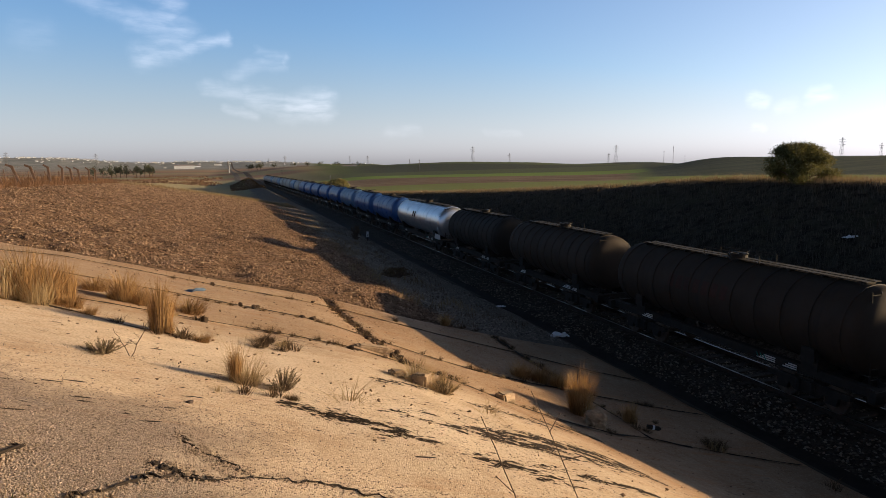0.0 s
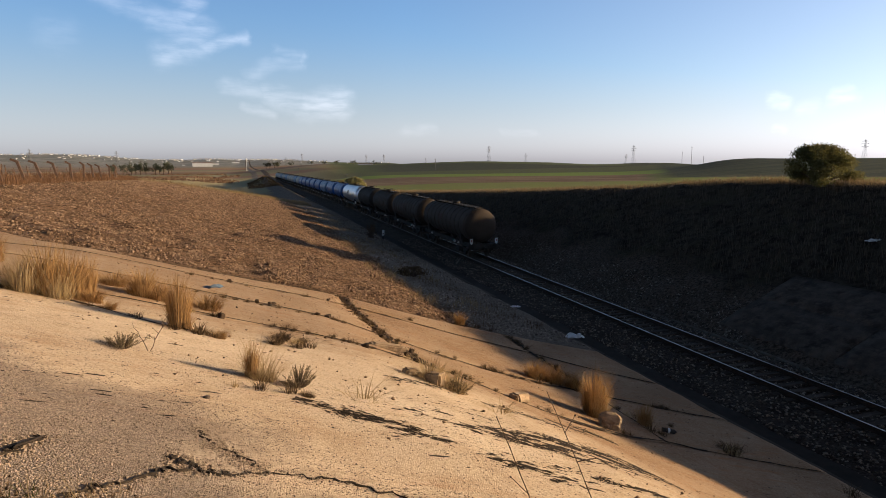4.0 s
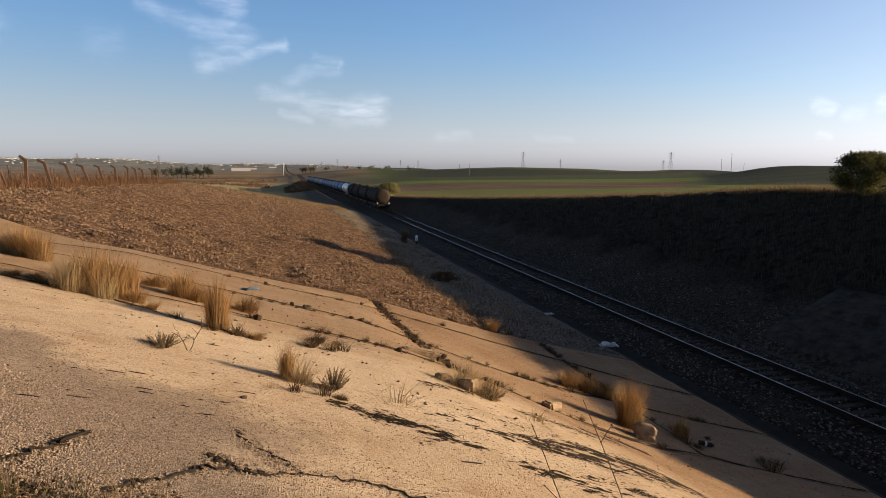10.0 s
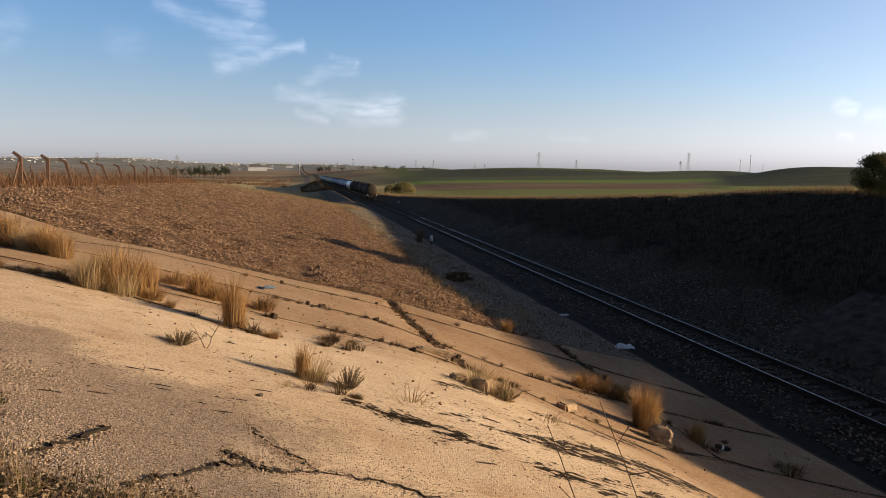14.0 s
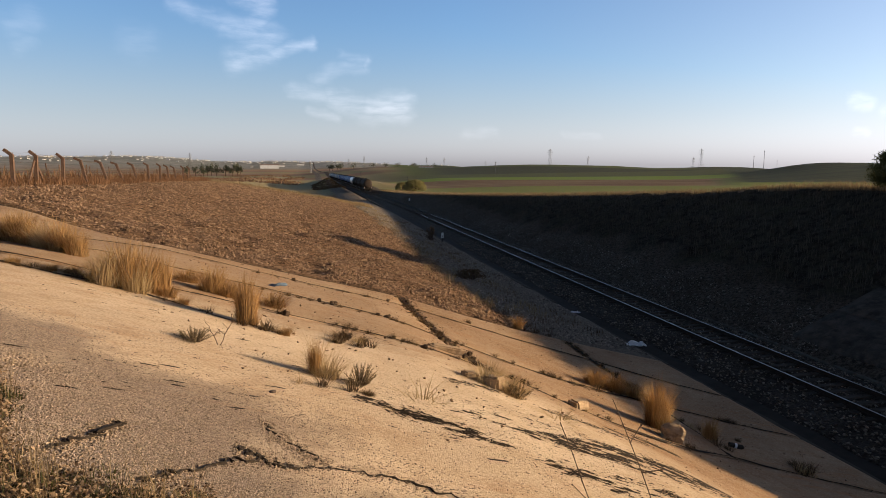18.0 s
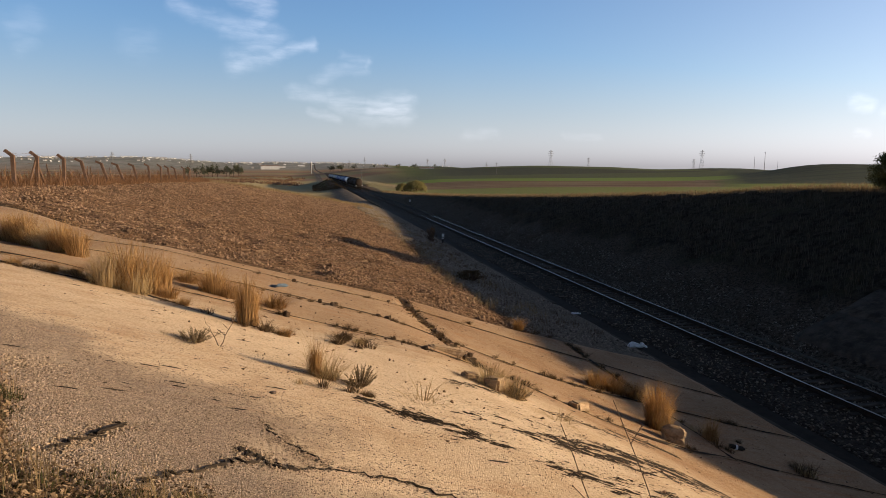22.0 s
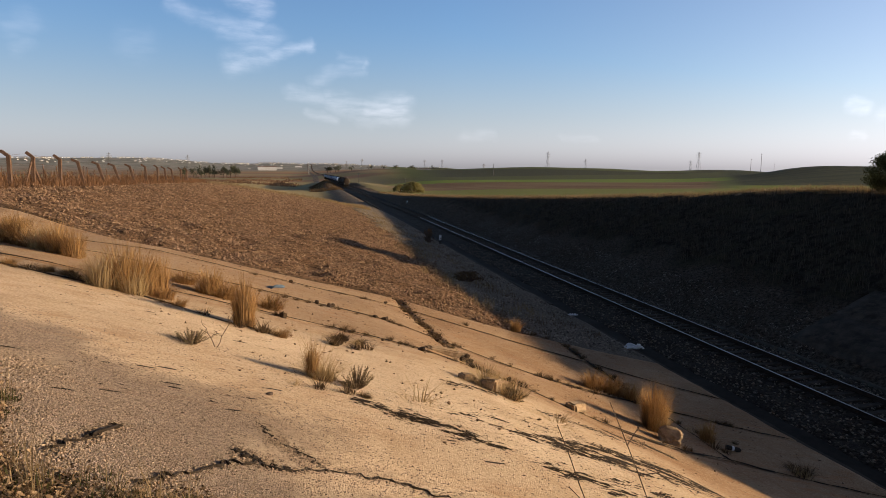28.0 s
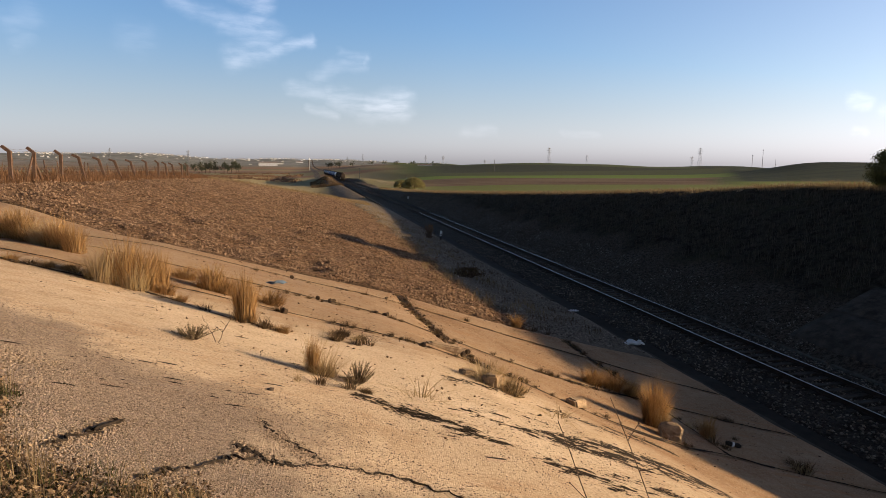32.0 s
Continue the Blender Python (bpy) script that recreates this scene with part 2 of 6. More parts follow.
def height(x, y):
    x, y = np.asarray(x, float), np.asarray(y, float)
    # near side
    left = smax(near_plane(x, y), field_height(x, y), 0.2)
    left = np.where(x < TOE_X, left, 0.0)
    # behind the ploughed field the land drops to a low plain
    drop = sstep(111, 155, y + 0.15 * x) * sstep(16, 4, x)
    left = left * (1 - drop) + drop * -1.2
    drop2 = sstep(-19, -60, x) * sstep(20, 60, y)
    left = left * (1 - drop2) + drop2 * 3.0
    # far side
    crest = crest_height(y)
    land = crest + np.interp(x - 38, (0, 60, 400), (0.0, -0.5, -2.0)) * 0.6
    right = smin(0.43 * (x - FAR_TOE), np.maximum(land, 0), 0.5)
    right = np.where(x > FAR_TOE, np.maximum(right, 0), 0)
    # bed of the track
    bed = np.interp(x, (TOE_X, TOE_X + 0.12, TOE_X + 0.65, TOE_X + 1.2, FAR_TOE - 0.9, FAR_TOE), (0, BED - 0.4, BED - 0.4, BED - 0.1, BED, 0))
    z = np.where(x < TOE_X, left, np.where(x > FAR_TOE, right, bed))
    # distance: rolling land
    d = np.hypot(x, y)
    line = np.maximum(sstep(9, 26, np.abs(x - TRACK_X)), sstep(470, 600, y))
    far = sstep(180, 420, d) * line
    east = sstep(-30, 120, x)
    roll = np.zeros_like(x)
    for az, far_off, h in EAST_HILLS:
        roll = roll + hill(x, y, far_off * math.sin(radians(az)), far_off * math.cos(radians(az)), h, far_off * 0.068, 60 + far_off * 0.16, -az)
    for az, far_off, h in WEST_HILLS:
        roll = roll + hill(x, y, far_off * math.sin(radians(az)), far_off * math.cos(radians(az)), h, 210, 480, -az)
    low = (-6.0 + 5.0 * east) * sstep(150, 600, d) - 24.0 * sstep(1300, 2200, d) * sstep(0.20, 0.34, x / np.maximum(y, 1.0))
    z = z * (1 - far * 0.8) + far * (roll + low)
    # the hill through which the track runs at the end of the straight
    mound = hill(x, y, 10.5, 318, 3.4, 6, 24, 2) + hill(x, y, 34, 345, 1.4, 12, 55, 0)
    z = z + mound * sstep(3.5, 9, np.abs(x - TRACK_X))
    return z + grade(np.minimum(y, 560.0)) * sstep(70, 22, np.abs(x - TRACK_X)) * sstep(900, 560, y)


def graded(lo, hi, fine_lo, fine_hi, step, grow=1.14):
    out = list(np.arange(fine_lo, fine_hi + 1e-6, step))
    s, v = step, fine_hi
    while v < hi:
        s *= grow
        v += s
        out.append(v)
    s, v = step, fine_lo
    while v > lo:
        s *= grow
        v -= s
        out.insert(0, v)
    return np.array(out)


def mesh_from(name, verts, faces, mat, smooth=False):
    me = bpy.data.meshes.new(name)
    me.from_pydata(verts, [], faces)
    me.materials.append(mat)
    if smooth:
        me.shade_smooth()
    me.update()
    return me


def soft_noise(x, y, scale, seed):
    """Cheap smooth noise on arrays."""
    rs = np.random.RandomState(seed)
    tab = rs.rand(64, 64)
    u, v = x / scale, y / scale
    i, j = np.floor(u).astype(int), np.floor(v).astype(int)
    fu, fv = u - i, v - j
    fu, fv = fu * fu * (3 - 2 * fu), fv * fv * (3 - 2 * fv)
    a, b = tab[i % 64, j % 64], tab[(i + 1) % 64, j % 64]
    c, d = tab[i % 64, (j + 1) % 64], tab[(i + 1) % 64, (j + 1) % 64]
    return (a * (1 - fu) + b * fu) * (1 - fv) + (c * (1 - fu) + d * fu) * fv


def tilth(x, y):
    """Uneven turned earth of the ploughed field."""
    a, b = soft_noise(x, y, 1.15, 11), soft_noise(x + 0.4 * y, y, 2.9, 15)
    return (a - 0.5) * 0.24 + (b - 0.5) * 0.20 + (soft_noise(x * 0.6, y, 0.62, 16) - 0.5) * 0.22


def edge_y(x):
    """Where the paving ends and the field begins."""
    return np.interp(x, (-30, -13.4, -8.5, -4.8, 0, 3.4, 4.6, 8, 11.9, 14.2), (33.5, 30.5, 27.2, 24.6, 24.6, 24.3, 23.8, 22.9, 22.5, 22.3))


def zones(x, y):
    """How much of each soil covers a place: ploughed earth, dry grass, stony ground, green crop."""
    wob = soft_noise(x, y, 2.3, 5) * 1.6 - 0.8
    plough = sstep(-0.2, 0.3, y - edge_y(x)) * sstep(9.2, 7.8, x + wob + 0.015 * (y - 30)) * sstep(114, 108, y + 0.15 * x + wob * 3) * sstep(-17.5, -16.5, x)
    stony = sstep(7.5, 9.0, x + wob) * sstep(15.0, 14.0, x) + sstep(21, 21.5, x) * sstep(27.5, 25.5, x + 1.6 * wob)
    green = sstep(2, 6, x - 23 - crest_height(y) / 0.43 + wob) + sstep(300, 420, np.hypot(x, y)) * (x > -60)
    return np.clip(plough, 0, 1), np.clip(stony, 0, 1), np.clip(green, 0, 1)


def ground_material():
    m, g = material("soil")
    at = g.n("ShaderNodeAttribute")
    at.attribute_name = "zones"
    sep = g.n("ShaderNodeSeparateColor", Color=at.outputs[0])
    plough, stony, green = sep.outputs[0], sep.outputs[1], sep.outputs[2]
    pos = g.n("ShaderNodeNewGeometry").outputs["Position"]
    big = g.noise(pos, 0.25, 5).outputs[0]
    mid = g.noise(pos, 1.7, 6, 0.65).outputs[0]
    fine = g.noise(pos, 14, 5, 0.7).outputs[0]
    grit = g.noise(pos, 60, 3, 0.6).outputs[0]
    crumb = g.noise(pos, 5.5, 5, 0.75).outputs[0]
    # rough ground; near-black tones put the cutting's shade into the colour
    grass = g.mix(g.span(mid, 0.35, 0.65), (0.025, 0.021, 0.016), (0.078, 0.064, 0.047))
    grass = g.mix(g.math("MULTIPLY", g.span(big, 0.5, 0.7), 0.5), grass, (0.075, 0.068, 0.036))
    earth = g.mix(g.span(mid, 0.3, 0.7), (0.12, 0.072, 0.045), (0.225, 0.14, 0.088))
    earth = g.mix(g.span(fine, 0.45, 0.75), earth, (0.29, 0.19, 0.122))
    # low spots of the bump darkened in colour, like shadow between clods
    earth = g.mix(g.span(crumb, 0.52, 0.40), earth, (0.055, 0.033, 0.021))
    earth = g.mix(g.span(g.noise(pos, 3.1, 4, 0.6).outputs[0], 0.56, 0.68), earth, (0.36, 0.255, 0.17))
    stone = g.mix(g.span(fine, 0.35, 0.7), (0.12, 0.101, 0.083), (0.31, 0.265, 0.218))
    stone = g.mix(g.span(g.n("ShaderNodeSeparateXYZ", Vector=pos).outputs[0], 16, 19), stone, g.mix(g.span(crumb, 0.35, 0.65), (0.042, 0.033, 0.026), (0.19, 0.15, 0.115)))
    # far parcels
    xyz = g.n("ShaderNodeSeparateXYZ", Vector=pos)
    px, py = xyz.outputs[0], xyz.outputs[1]
    cell = g.n("ShaderNodeTexVoronoi", Vector=g.n("ShaderNodeMapping", Vector=pos, Rotation=(0, 0, 0.35), Scale=(0.0022, 0.0048, 0.0)).outputs[0], Scale=1.0)
    pick = g.n("ShaderNodeSeparateColor", Color=cell.outputs["Color"]).outputs[0]
    crop = g.ramp(pick, [(0.0, (0.085, 0.115, 0.042)), (0.4, (0.12, 0.155, 0.05)), (0.62, (0.14, 0.12, 0.07)), (0.75, (0.075, 0.095, 0.042)), (1.0, (0.14, 0.175, 0.055))])
    crop.node.color_ramp.interpolation = "CONSTANT"
    u = g.math("ADD", py, g.math("MULTIPLY", px, 0.12))
    u = g.math("ADD", u, g.math("MULTIPLY", g.math("SUBTRACT", big, 0.5), 14.0))
    lush = g.math("MULTIPLY", g.span(u, 364, 368), g.span(g.math("SUBTRACT", u, g.math("MULTIPLY", px, 0.24)), 424, 412))
    bare = g.math("MULTIPLY", g.math("MULTIPLY", g.span(u, 240, 244), g.span(u, 368, 363)), g.math("MULTIPLY", g.span(px, 30, 40), g.span(g.math("SUBTRACT", px, g.math("MULTIPLY", py, 0.73)), 10, -10)))
    near_crop = g.math("MULTIPLY", g.span(u, 244, 240), g.span(px, 20, 30))
    stripe = g.noise(g.n("ShaderNodeMapping", Vector=pos, Rotation=(0, 0, 0.12), Scale=(0.01, 0.16, 0.0)).outputs[0], 1.0, 4).outputs[0]
    crop = g.mix(bare, crop, g.mix(g.span(stripe, 0.35, 0.65), (0.125, 0.08, 0.056), (0.22, 0.155, 0.11)))
    crop = g.mix(near_crop, crop, (0.17, 0.205, 0.062))
    crop = g.mix(g.math("MULTIPLY", g.span(stripe, 0.4, 0.75), 0.35), crop, (0.21, 0.19, 0.09))
    # far hills in patches, their slopes' shade put into the dark crop colour
    off = g.n("ShaderNodeVectorMath", i0=pos, i1=(1.0, 1.0, 0.0))
    off.operation = "MULTIPLY"
    dist = g.n("ShaderNodeVectorMath", i0=off.outputs[0])
    dist.operation = "LENGTH"
    hills = g.math("MULTIPLY", g.math("MAXIMUM", g.span(dist.outputs["Value"], 440, 470), g.math("MULTIPLY", g.span(dist.outputs["Value"], 322, 334), g.span(g.math("SUBTRACT", px, g.math("MULTIPLY", py, 0.73)), 0, 20))), g.span(g.math("SUBTRACT", px, g.math("MULTIPLY", py, 0.17)), -10, 40))
    hill_col = g.ramp(pick, [(0.0, (0.060, 0.070, 0.046)), (0.3, (0.105, 0.128, 0.056)), (0.5, (0.062, 0.070, 0.048)), (0.72, (0.088, 0.104, 0.050)), (0.88, (0.056, 0.060, 0.046))])
    hill_col.node.color_ramp.interpolation = "CONSTANT"
    hill_col = g.mix(g.math("MULTIPLY", g.span(stripe, 0.45, 0.7), 0.35), hill_col, (0.075, 0.078, 0.052))
    hill_col = g.mix(g.span(g.math("SUBTRACT", px, g.math("MULTIPLY", py, 0.73)), 0, 20), hill_col, g.mix(g.span(stripe, 0.4, 0.6), (0.040, 0.053, 0.037), (0.058, 0.074, 0.044)))
    crop = g.mix(hills, crop, hill_col)
    lush = g.math("MULTIPLY", lush, g.span(g.math("SUBTRACT", px, g.math("MULTIPLY", py, 0.73)), 20, 0))
    crop = g.mix(lush, crop, (0.155, 0.230, 0.050))
    east = g.math("MULTIPLY", g.span(g.math("SUBTRACT", px, g.math("MULTIPLY", py, 0.73)), 0, 20), g.span(dist.outputs["Value"], 330, 318))
    crop = g.mix(east, crop, (0.155, 0.205, 0.050))
    # the plain, and low town hills paled in colour to stand for haze
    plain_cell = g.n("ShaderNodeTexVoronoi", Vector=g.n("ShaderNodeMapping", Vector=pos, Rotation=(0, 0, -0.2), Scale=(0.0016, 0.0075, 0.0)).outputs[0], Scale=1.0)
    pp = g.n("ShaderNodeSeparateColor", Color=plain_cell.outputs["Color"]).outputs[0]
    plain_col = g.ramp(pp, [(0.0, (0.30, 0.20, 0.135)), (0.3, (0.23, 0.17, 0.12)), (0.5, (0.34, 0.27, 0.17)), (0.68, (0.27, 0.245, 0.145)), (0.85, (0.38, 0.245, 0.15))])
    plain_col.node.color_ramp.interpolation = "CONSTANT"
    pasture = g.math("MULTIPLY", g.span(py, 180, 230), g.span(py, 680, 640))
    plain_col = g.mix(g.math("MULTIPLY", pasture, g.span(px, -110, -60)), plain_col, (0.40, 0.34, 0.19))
    haze_grey = g.mix(g.span(g.noise(pos, 0.02, 5, 0.7).outputs[0], 0.4, 0.6), (0.20, 0.215, 0.21), (0.31, 0.315, 0.30))
    plain_col = g.mix(g.span(py, 1700, 2400), plain_col, haze_grey)
    west = g.math("MULTIPLY", g.span(g.math("SUBTRACT", px, g.math("MULTIPLY", py, 0.13)), 30, -30), g.span(py, 112, 140))
    west = g.math("MAXIMUM", west, g.math("MULTIPLY", g.span(px, -18.5, -21.5), g.span(py, 24, 34)))
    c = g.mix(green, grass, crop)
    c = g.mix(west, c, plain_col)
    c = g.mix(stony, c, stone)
    c = g.mix(plough, c, earth)
    h = g.math("ADD", g.math("ADD", g.math("MULTIPLY", mid, 0.4), g.math("MULTIPLY", crumb, 0.7)), g.math("ADD", g.math("MULTIPLY", fine, 0.35), g.math("MULTIPLY", grit, 0.15)))
    finish(g, c, 0.95, h, 1.0, 0.17, spec=0.1)
    return m


SOIL = ground_material()


def build_ground():
    xs = graded(-4000, 4000, -22, 44, 0.34, 1.12)
    ys = np.concatenate([graded(-400, 30, -2, 30, 0.34, 1.3)[:-1], np.arange(30.3, 66, 0.3), np.arange(66, 130, 0.6), 130 + np.cumsum(0.6 * 1.055 ** np.arange(1, 108))])
    ys = ys[ys < 4600]
    X, Y = np.meshgrid(xs, ys)
    Z = height(X, Y)
    pl, st, gr = zones(X, Y)
    near = sstep(130, 60, np.hypot(X, Y))
    Z = Z + near * pl * tilth(X, Y) + near * (soft_noise(X, Y, 2.6, 12) - 0.5) * 0.12 * (1 - pl) * (X < TOE_X) * sstep(0, 1.0, Y - edge_y(X))
    Z = Z + near * (X > FAR_TOE + 0.4) * (1 - sstep(26.5, 25.5, Y) * sstep(29, 28, X)) * ((soft_noise(X, Y, 1.7, 13) - 0.5) * 0.35 + (soft_noise(X, Y, 0.8, 14) - 0.5) * 0.15)
    # the paved part lies on the soil
    paved = sstep(0.3, -0.3, Y - edge_y(X)) * (X < TOE_X + 0.3) * (X > -30)
    Z = Z - 0.12 * paved
    n, k = X.shape
    verts = np.stack([X, Y, Z], -1).reshape(-1, 3)
    idx = np.arange(n * k).reshape(n, k)
    faces = np.stack([idx[:-1, :-1], idx[:-1, 1:], idx[1:, 1:], idx[1:, :-1]], -1).reshape(-1, 4)
    me = mesh_from("ground", verts.tolist(), faces.tolist(), SOIL, True)
    col = me.attributes.new("zones", "FLOAT_COLOR", "POINT")
    data = np.stack([pl, st, gr, np.ones_like(pl)], -1).reshape(-1).astype(np.float32)
    col.data.foreach_set("color", data)
    return tagged(new("ground", me), "dry ploughed earth, weedy banks and rolling fields", "ground", kind="structure")


build_ground()

# ---------------------------------------------------------------- helpers for things


def box(bm, x0, x1, y0, y1, z0, z1, m=None):
    vs = [bm.verts.new((x, y, z)) for z in (z0, z1) for y in (y0, y1) for x in (x0, x1)]
    for f in ((0, 2, 3, 1), (4, 5, 7, 6), (0, 1, 5, 4), (2, 6, 7, 3), (0, 4, 6, 2), (1, 3, 7, 5)):
        bm.faces.new([vs[i] for i in f])
    if m is not None:
        bmesh.ops.transform(bm, matrix=m, verts=vs)
    return vs


def rod(bm, a, b, r0, r1=None, n=8, caps=True):
    """A round bar from a to b."""
    a, b = Vector(a), Vector(b)
    r1 = r0 if r1 is None else r1
    q = (b - a).to_track_quat("Z", "Y")
    rings = []
    for p, r in ((a, r0), (b, r1)):
        rings.append([bm.verts.new(p + q @ Vector((math.cos(i * math.tau / n) * r, math.sin(i * math.tau / n) * r, 0))) for i in range(n)])
    for i in range(n):
        bm.faces.new((rings[0][i], rings[0][(i + 1) % n], rings[1][(i + 1) % n], rings[1][i]))
    if caps:
        bm.faces.new(rings[0][::-1])
        bm.faces.new(rings[1])


def part(name, bm, mat, parent=None, label="", smooth=False):
    me = bpy.data.meshes.new(name)
    bm.normal_update()
    bm.to_mesh(me)
    bm.free()
    me.materials.append(mat)
    if smooth:
        me.shade_smooth()
    ob = new(name, me)
    ob.parent = parent
    if label:
        ob["label"] = label
    return ob


def shared(name, me, parent, m):
    ob = new(name, me)
    ob.parent = parent
    ob.matrix_basis = m
    return ob


def mesh_np(name, verts, faces, mat, smooth=False):
    """A mesh from arrays; all faces have the same number of corners."""
    verts, faces = np.asarray(verts, np.float32), np.asarray(faces, np.int32)
    me = bpy.data.meshes.new(name)
    n, k = faces.shape
    me.vertices.add(len(verts))
    me.vertices.foreach_set("co", verts.ravel())
    me.loops.add(n * k)
    me.loops.foreach_set("vertex_index", faces.ravel())
    me.polygons.add(n)
    me.polygons.foreach_set("loop_start", np.arange(0, n * k, k, dtype=np.int32))
    me.materials.append(mat)
    me.update(calc_edges=True)
    me.validate()
    if smooth:
        me.shade_smooth()
    return me


def blades(seed, count, radius, tall, lean=0.5, width=0.012, upright=0.25):
    """Curved grass blades that rise from a root disc: vertices and faces."""
    rs = np.random.RandomState(seed)
    a, r = rs.rand(count) * math.tau, radius * np.sqrt(rs.rand(count))
    root = np.stack([np.cos(a) * r, np.sin(a) * r, np.zeros(count)], -1)
    out = a + rs.randn(count) * 0.6
    h = tall * (0.45 + 0.55 * rs.rand(count)) * (1 - 0.35 * r / max(radius, 1e-6))
    bend = lean * h * (upright + rs.rand(count)) * (0.3 + r / max(radius, 1e-6))
    side = np.stack([-np.sin(out), np.cos(out), np.zeros(count)], -1) * (width * (0.6 + 0.8 * rs.rand(count)))[:, None]
    verts, steps = [], (0.0, 0.45, 0.8, 1.0)
    for s in steps:
        p = root + np.stack([np.cos(out) * bend * s * s, np.sin(out) * bend * s * s, h * s * (1 - 0.12 * s * bend / h)], -1)
        w = 1 - s * 0.92
        verts += [p - side * w, p + side * w]
    v = np.stack(verts, 1).reshape(-1, 3)
    base = np.arange(count)[:, None] * 8
    f = np.concatenate([base + np.array([2 * i, 2 * i + 1, 2 * i + 3, 2 * i + 2]) for i in range(3)])
    return v, f


def lumps(points, sizes, seed, flat=0.7):
    """Low stones or clods, one for each point: vertices and faces."""
    rs = np.random.RandomState(seed)
    octa = np.array([(1, 0, 0), (0, 1, 0), (-1, 0, 0), (0, -1, 0), (0, 0, 1), (0, 0, -0.6)], float)
    tri = np.array([(0, 1, 4), (1, 2, 4), (2, 3, 4), (3, 0, 4), (1, 0, 5), (2, 1, 5), (3, 2, 5), (0, 3, 5)])
    n = len(points)
    ang = rs.rand(n) * math.tau
    v = octa[None] * (0.65 + 0.7 * rs.rand(n, 6, 1)) + rs.randn(n, 6, 3) * 0.16
    v = v * np.array([1, 1, flat]) * (0.75 + 0.5 * rs.rand(n, 1, 3)) * np.asarray(sizes)[:, None, None]
    c, s = np.cos(ang)[:, None], np.sin(ang)[:, None]
    v = np.stack([v[..., 0] * c - v[..., 1] * s, v[..., 0] * s + v[..., 1] * c, v[..., 2]], -1) + np.asarray(points)[:, None, :]
    f = tri[None] + (np.arange(n) * 6)[:, None, None]
    return v.reshape(-1, 3), f.reshape(-1, 3)


def place(x, y, lift=0.0):
    return (x, y, float(height(np.array([x]), np.array([y]))[0]) + lift)


def stuff(name, me, label, category):
    return tagged(new(name, me), label, category, kind="stuff")


def leafy(name, dark, light, through_col, scale=3.0, glow=0.35):
    """Dry or green leaves and blades: part of the light comes through them."""
    m, g = material(name)
    info = g.n("ShaderNodeNewGeometry")
    isl = info.outputs["Random Per Island"]
    rnd = g.n("ShaderNodeObjectInfo").outputs["Random"]
    f = g.math("ADD", g.math("MULTIPLY", isl, 0.75), g.math("MULTIPLY", rnd, 0.25))
    c = g.mix(f, dark, light)
    d = g.n("ShaderNodeBsdfPrincipled", Base_Color=c, Roughness=0.75)
    d.inputs["Specular IOR Level"].default_value = 0.2
    t = g.n("ShaderNodeBsdfTranslucent", Color=g.mix(0.5, c, through_col))
    mx = g.n("ShaderNodeMixShader", i0=glow, i1=d.outputs[0], i2=t.outputs[0])
    g.n("ShaderNodeOutputMaterial", Surface=mx.outputs[0])
    return m

# ---------------------------------------------------------------- the railway
def steel_material():
    m, g = material("rail_steel")
    pos = g.n("ShaderNodeTexCoord").outputs["Object"]
    nz = g.n("ShaderNodeSeparateXYZ", Vector=pos).outputs[2]
    head = g.span(nz, -0.008, -0.002)
    n = g.noise(pos, 9, 5).outputs[0]
    rust = g.mix(g.span(n, 0.3, 0.7), (0.022, 0.014, 0.010), (0.045, 0.028, 0.019))
    c = g.mix(head, rust, (0.34, 0.33, 0.32))
    b = finish(g, c, g.math("SUBTRACT", 0.85, g.math("MULTIPLY", head, 0.55)), n, 0.2, 0.004)
    g.t.links.new(head, b.inputs["Metallic"])
    return m


STEEL = steel_material()
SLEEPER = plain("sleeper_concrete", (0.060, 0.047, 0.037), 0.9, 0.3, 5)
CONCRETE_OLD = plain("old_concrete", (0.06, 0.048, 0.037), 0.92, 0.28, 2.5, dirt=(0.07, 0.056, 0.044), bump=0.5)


def ballast_material():
    m, g = material("ballast_stone")
    geo = g.n("ShaderNodeNewGeometry")
    pos = geo.outputs["Position"]
    v = g.n("ShaderNodeTexVoronoi", Vector=pos, Scale=16.0)
    tone = g.n("ShaderNodeSeparateColor", Color=v.outputs["Color"]).outputs[0]
    big = g.noise(pos, 0.8, 4).outputs[0]
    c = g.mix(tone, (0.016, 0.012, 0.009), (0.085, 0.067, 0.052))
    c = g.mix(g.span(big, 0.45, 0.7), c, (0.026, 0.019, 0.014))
    finish(g, c, 0.9, g.math("SUBTRACT", 1.0, v.outputs["Distance"]), 0.9, 0.04, spec=0.2)
    return m


BALLAST = ballast_material()


def stone_material(name, lo, hi):
    m, g = material(name)
    isl = g.n("ShaderNodeNewGeometry").outputs["Random Per Island"]
    pos = g.n("ShaderNodeTexCoord").outputs["Object"]
    n = g.noise(pos, 30, 4).outputs[0]
    c = g.mix(isl, lo, hi)
    c = g.mix(g.math("MULTIPLY", n, 0.35), c, tuple(0.5 * (a + b) for a, b in zip(lo, hi)))
    finish(g, c, 0.92, n, 0.3, 0.01, spec=0.15)
    return m


BALLAST_STONE = stone_material("loose_ballast", (0.012, 0.009, 0.007), (0.34, 0.275, 0.215))
CLOD = stone_material("dry_clod", (0.085, 0.053, 0.034), (0.345, 0.232, 0.155))


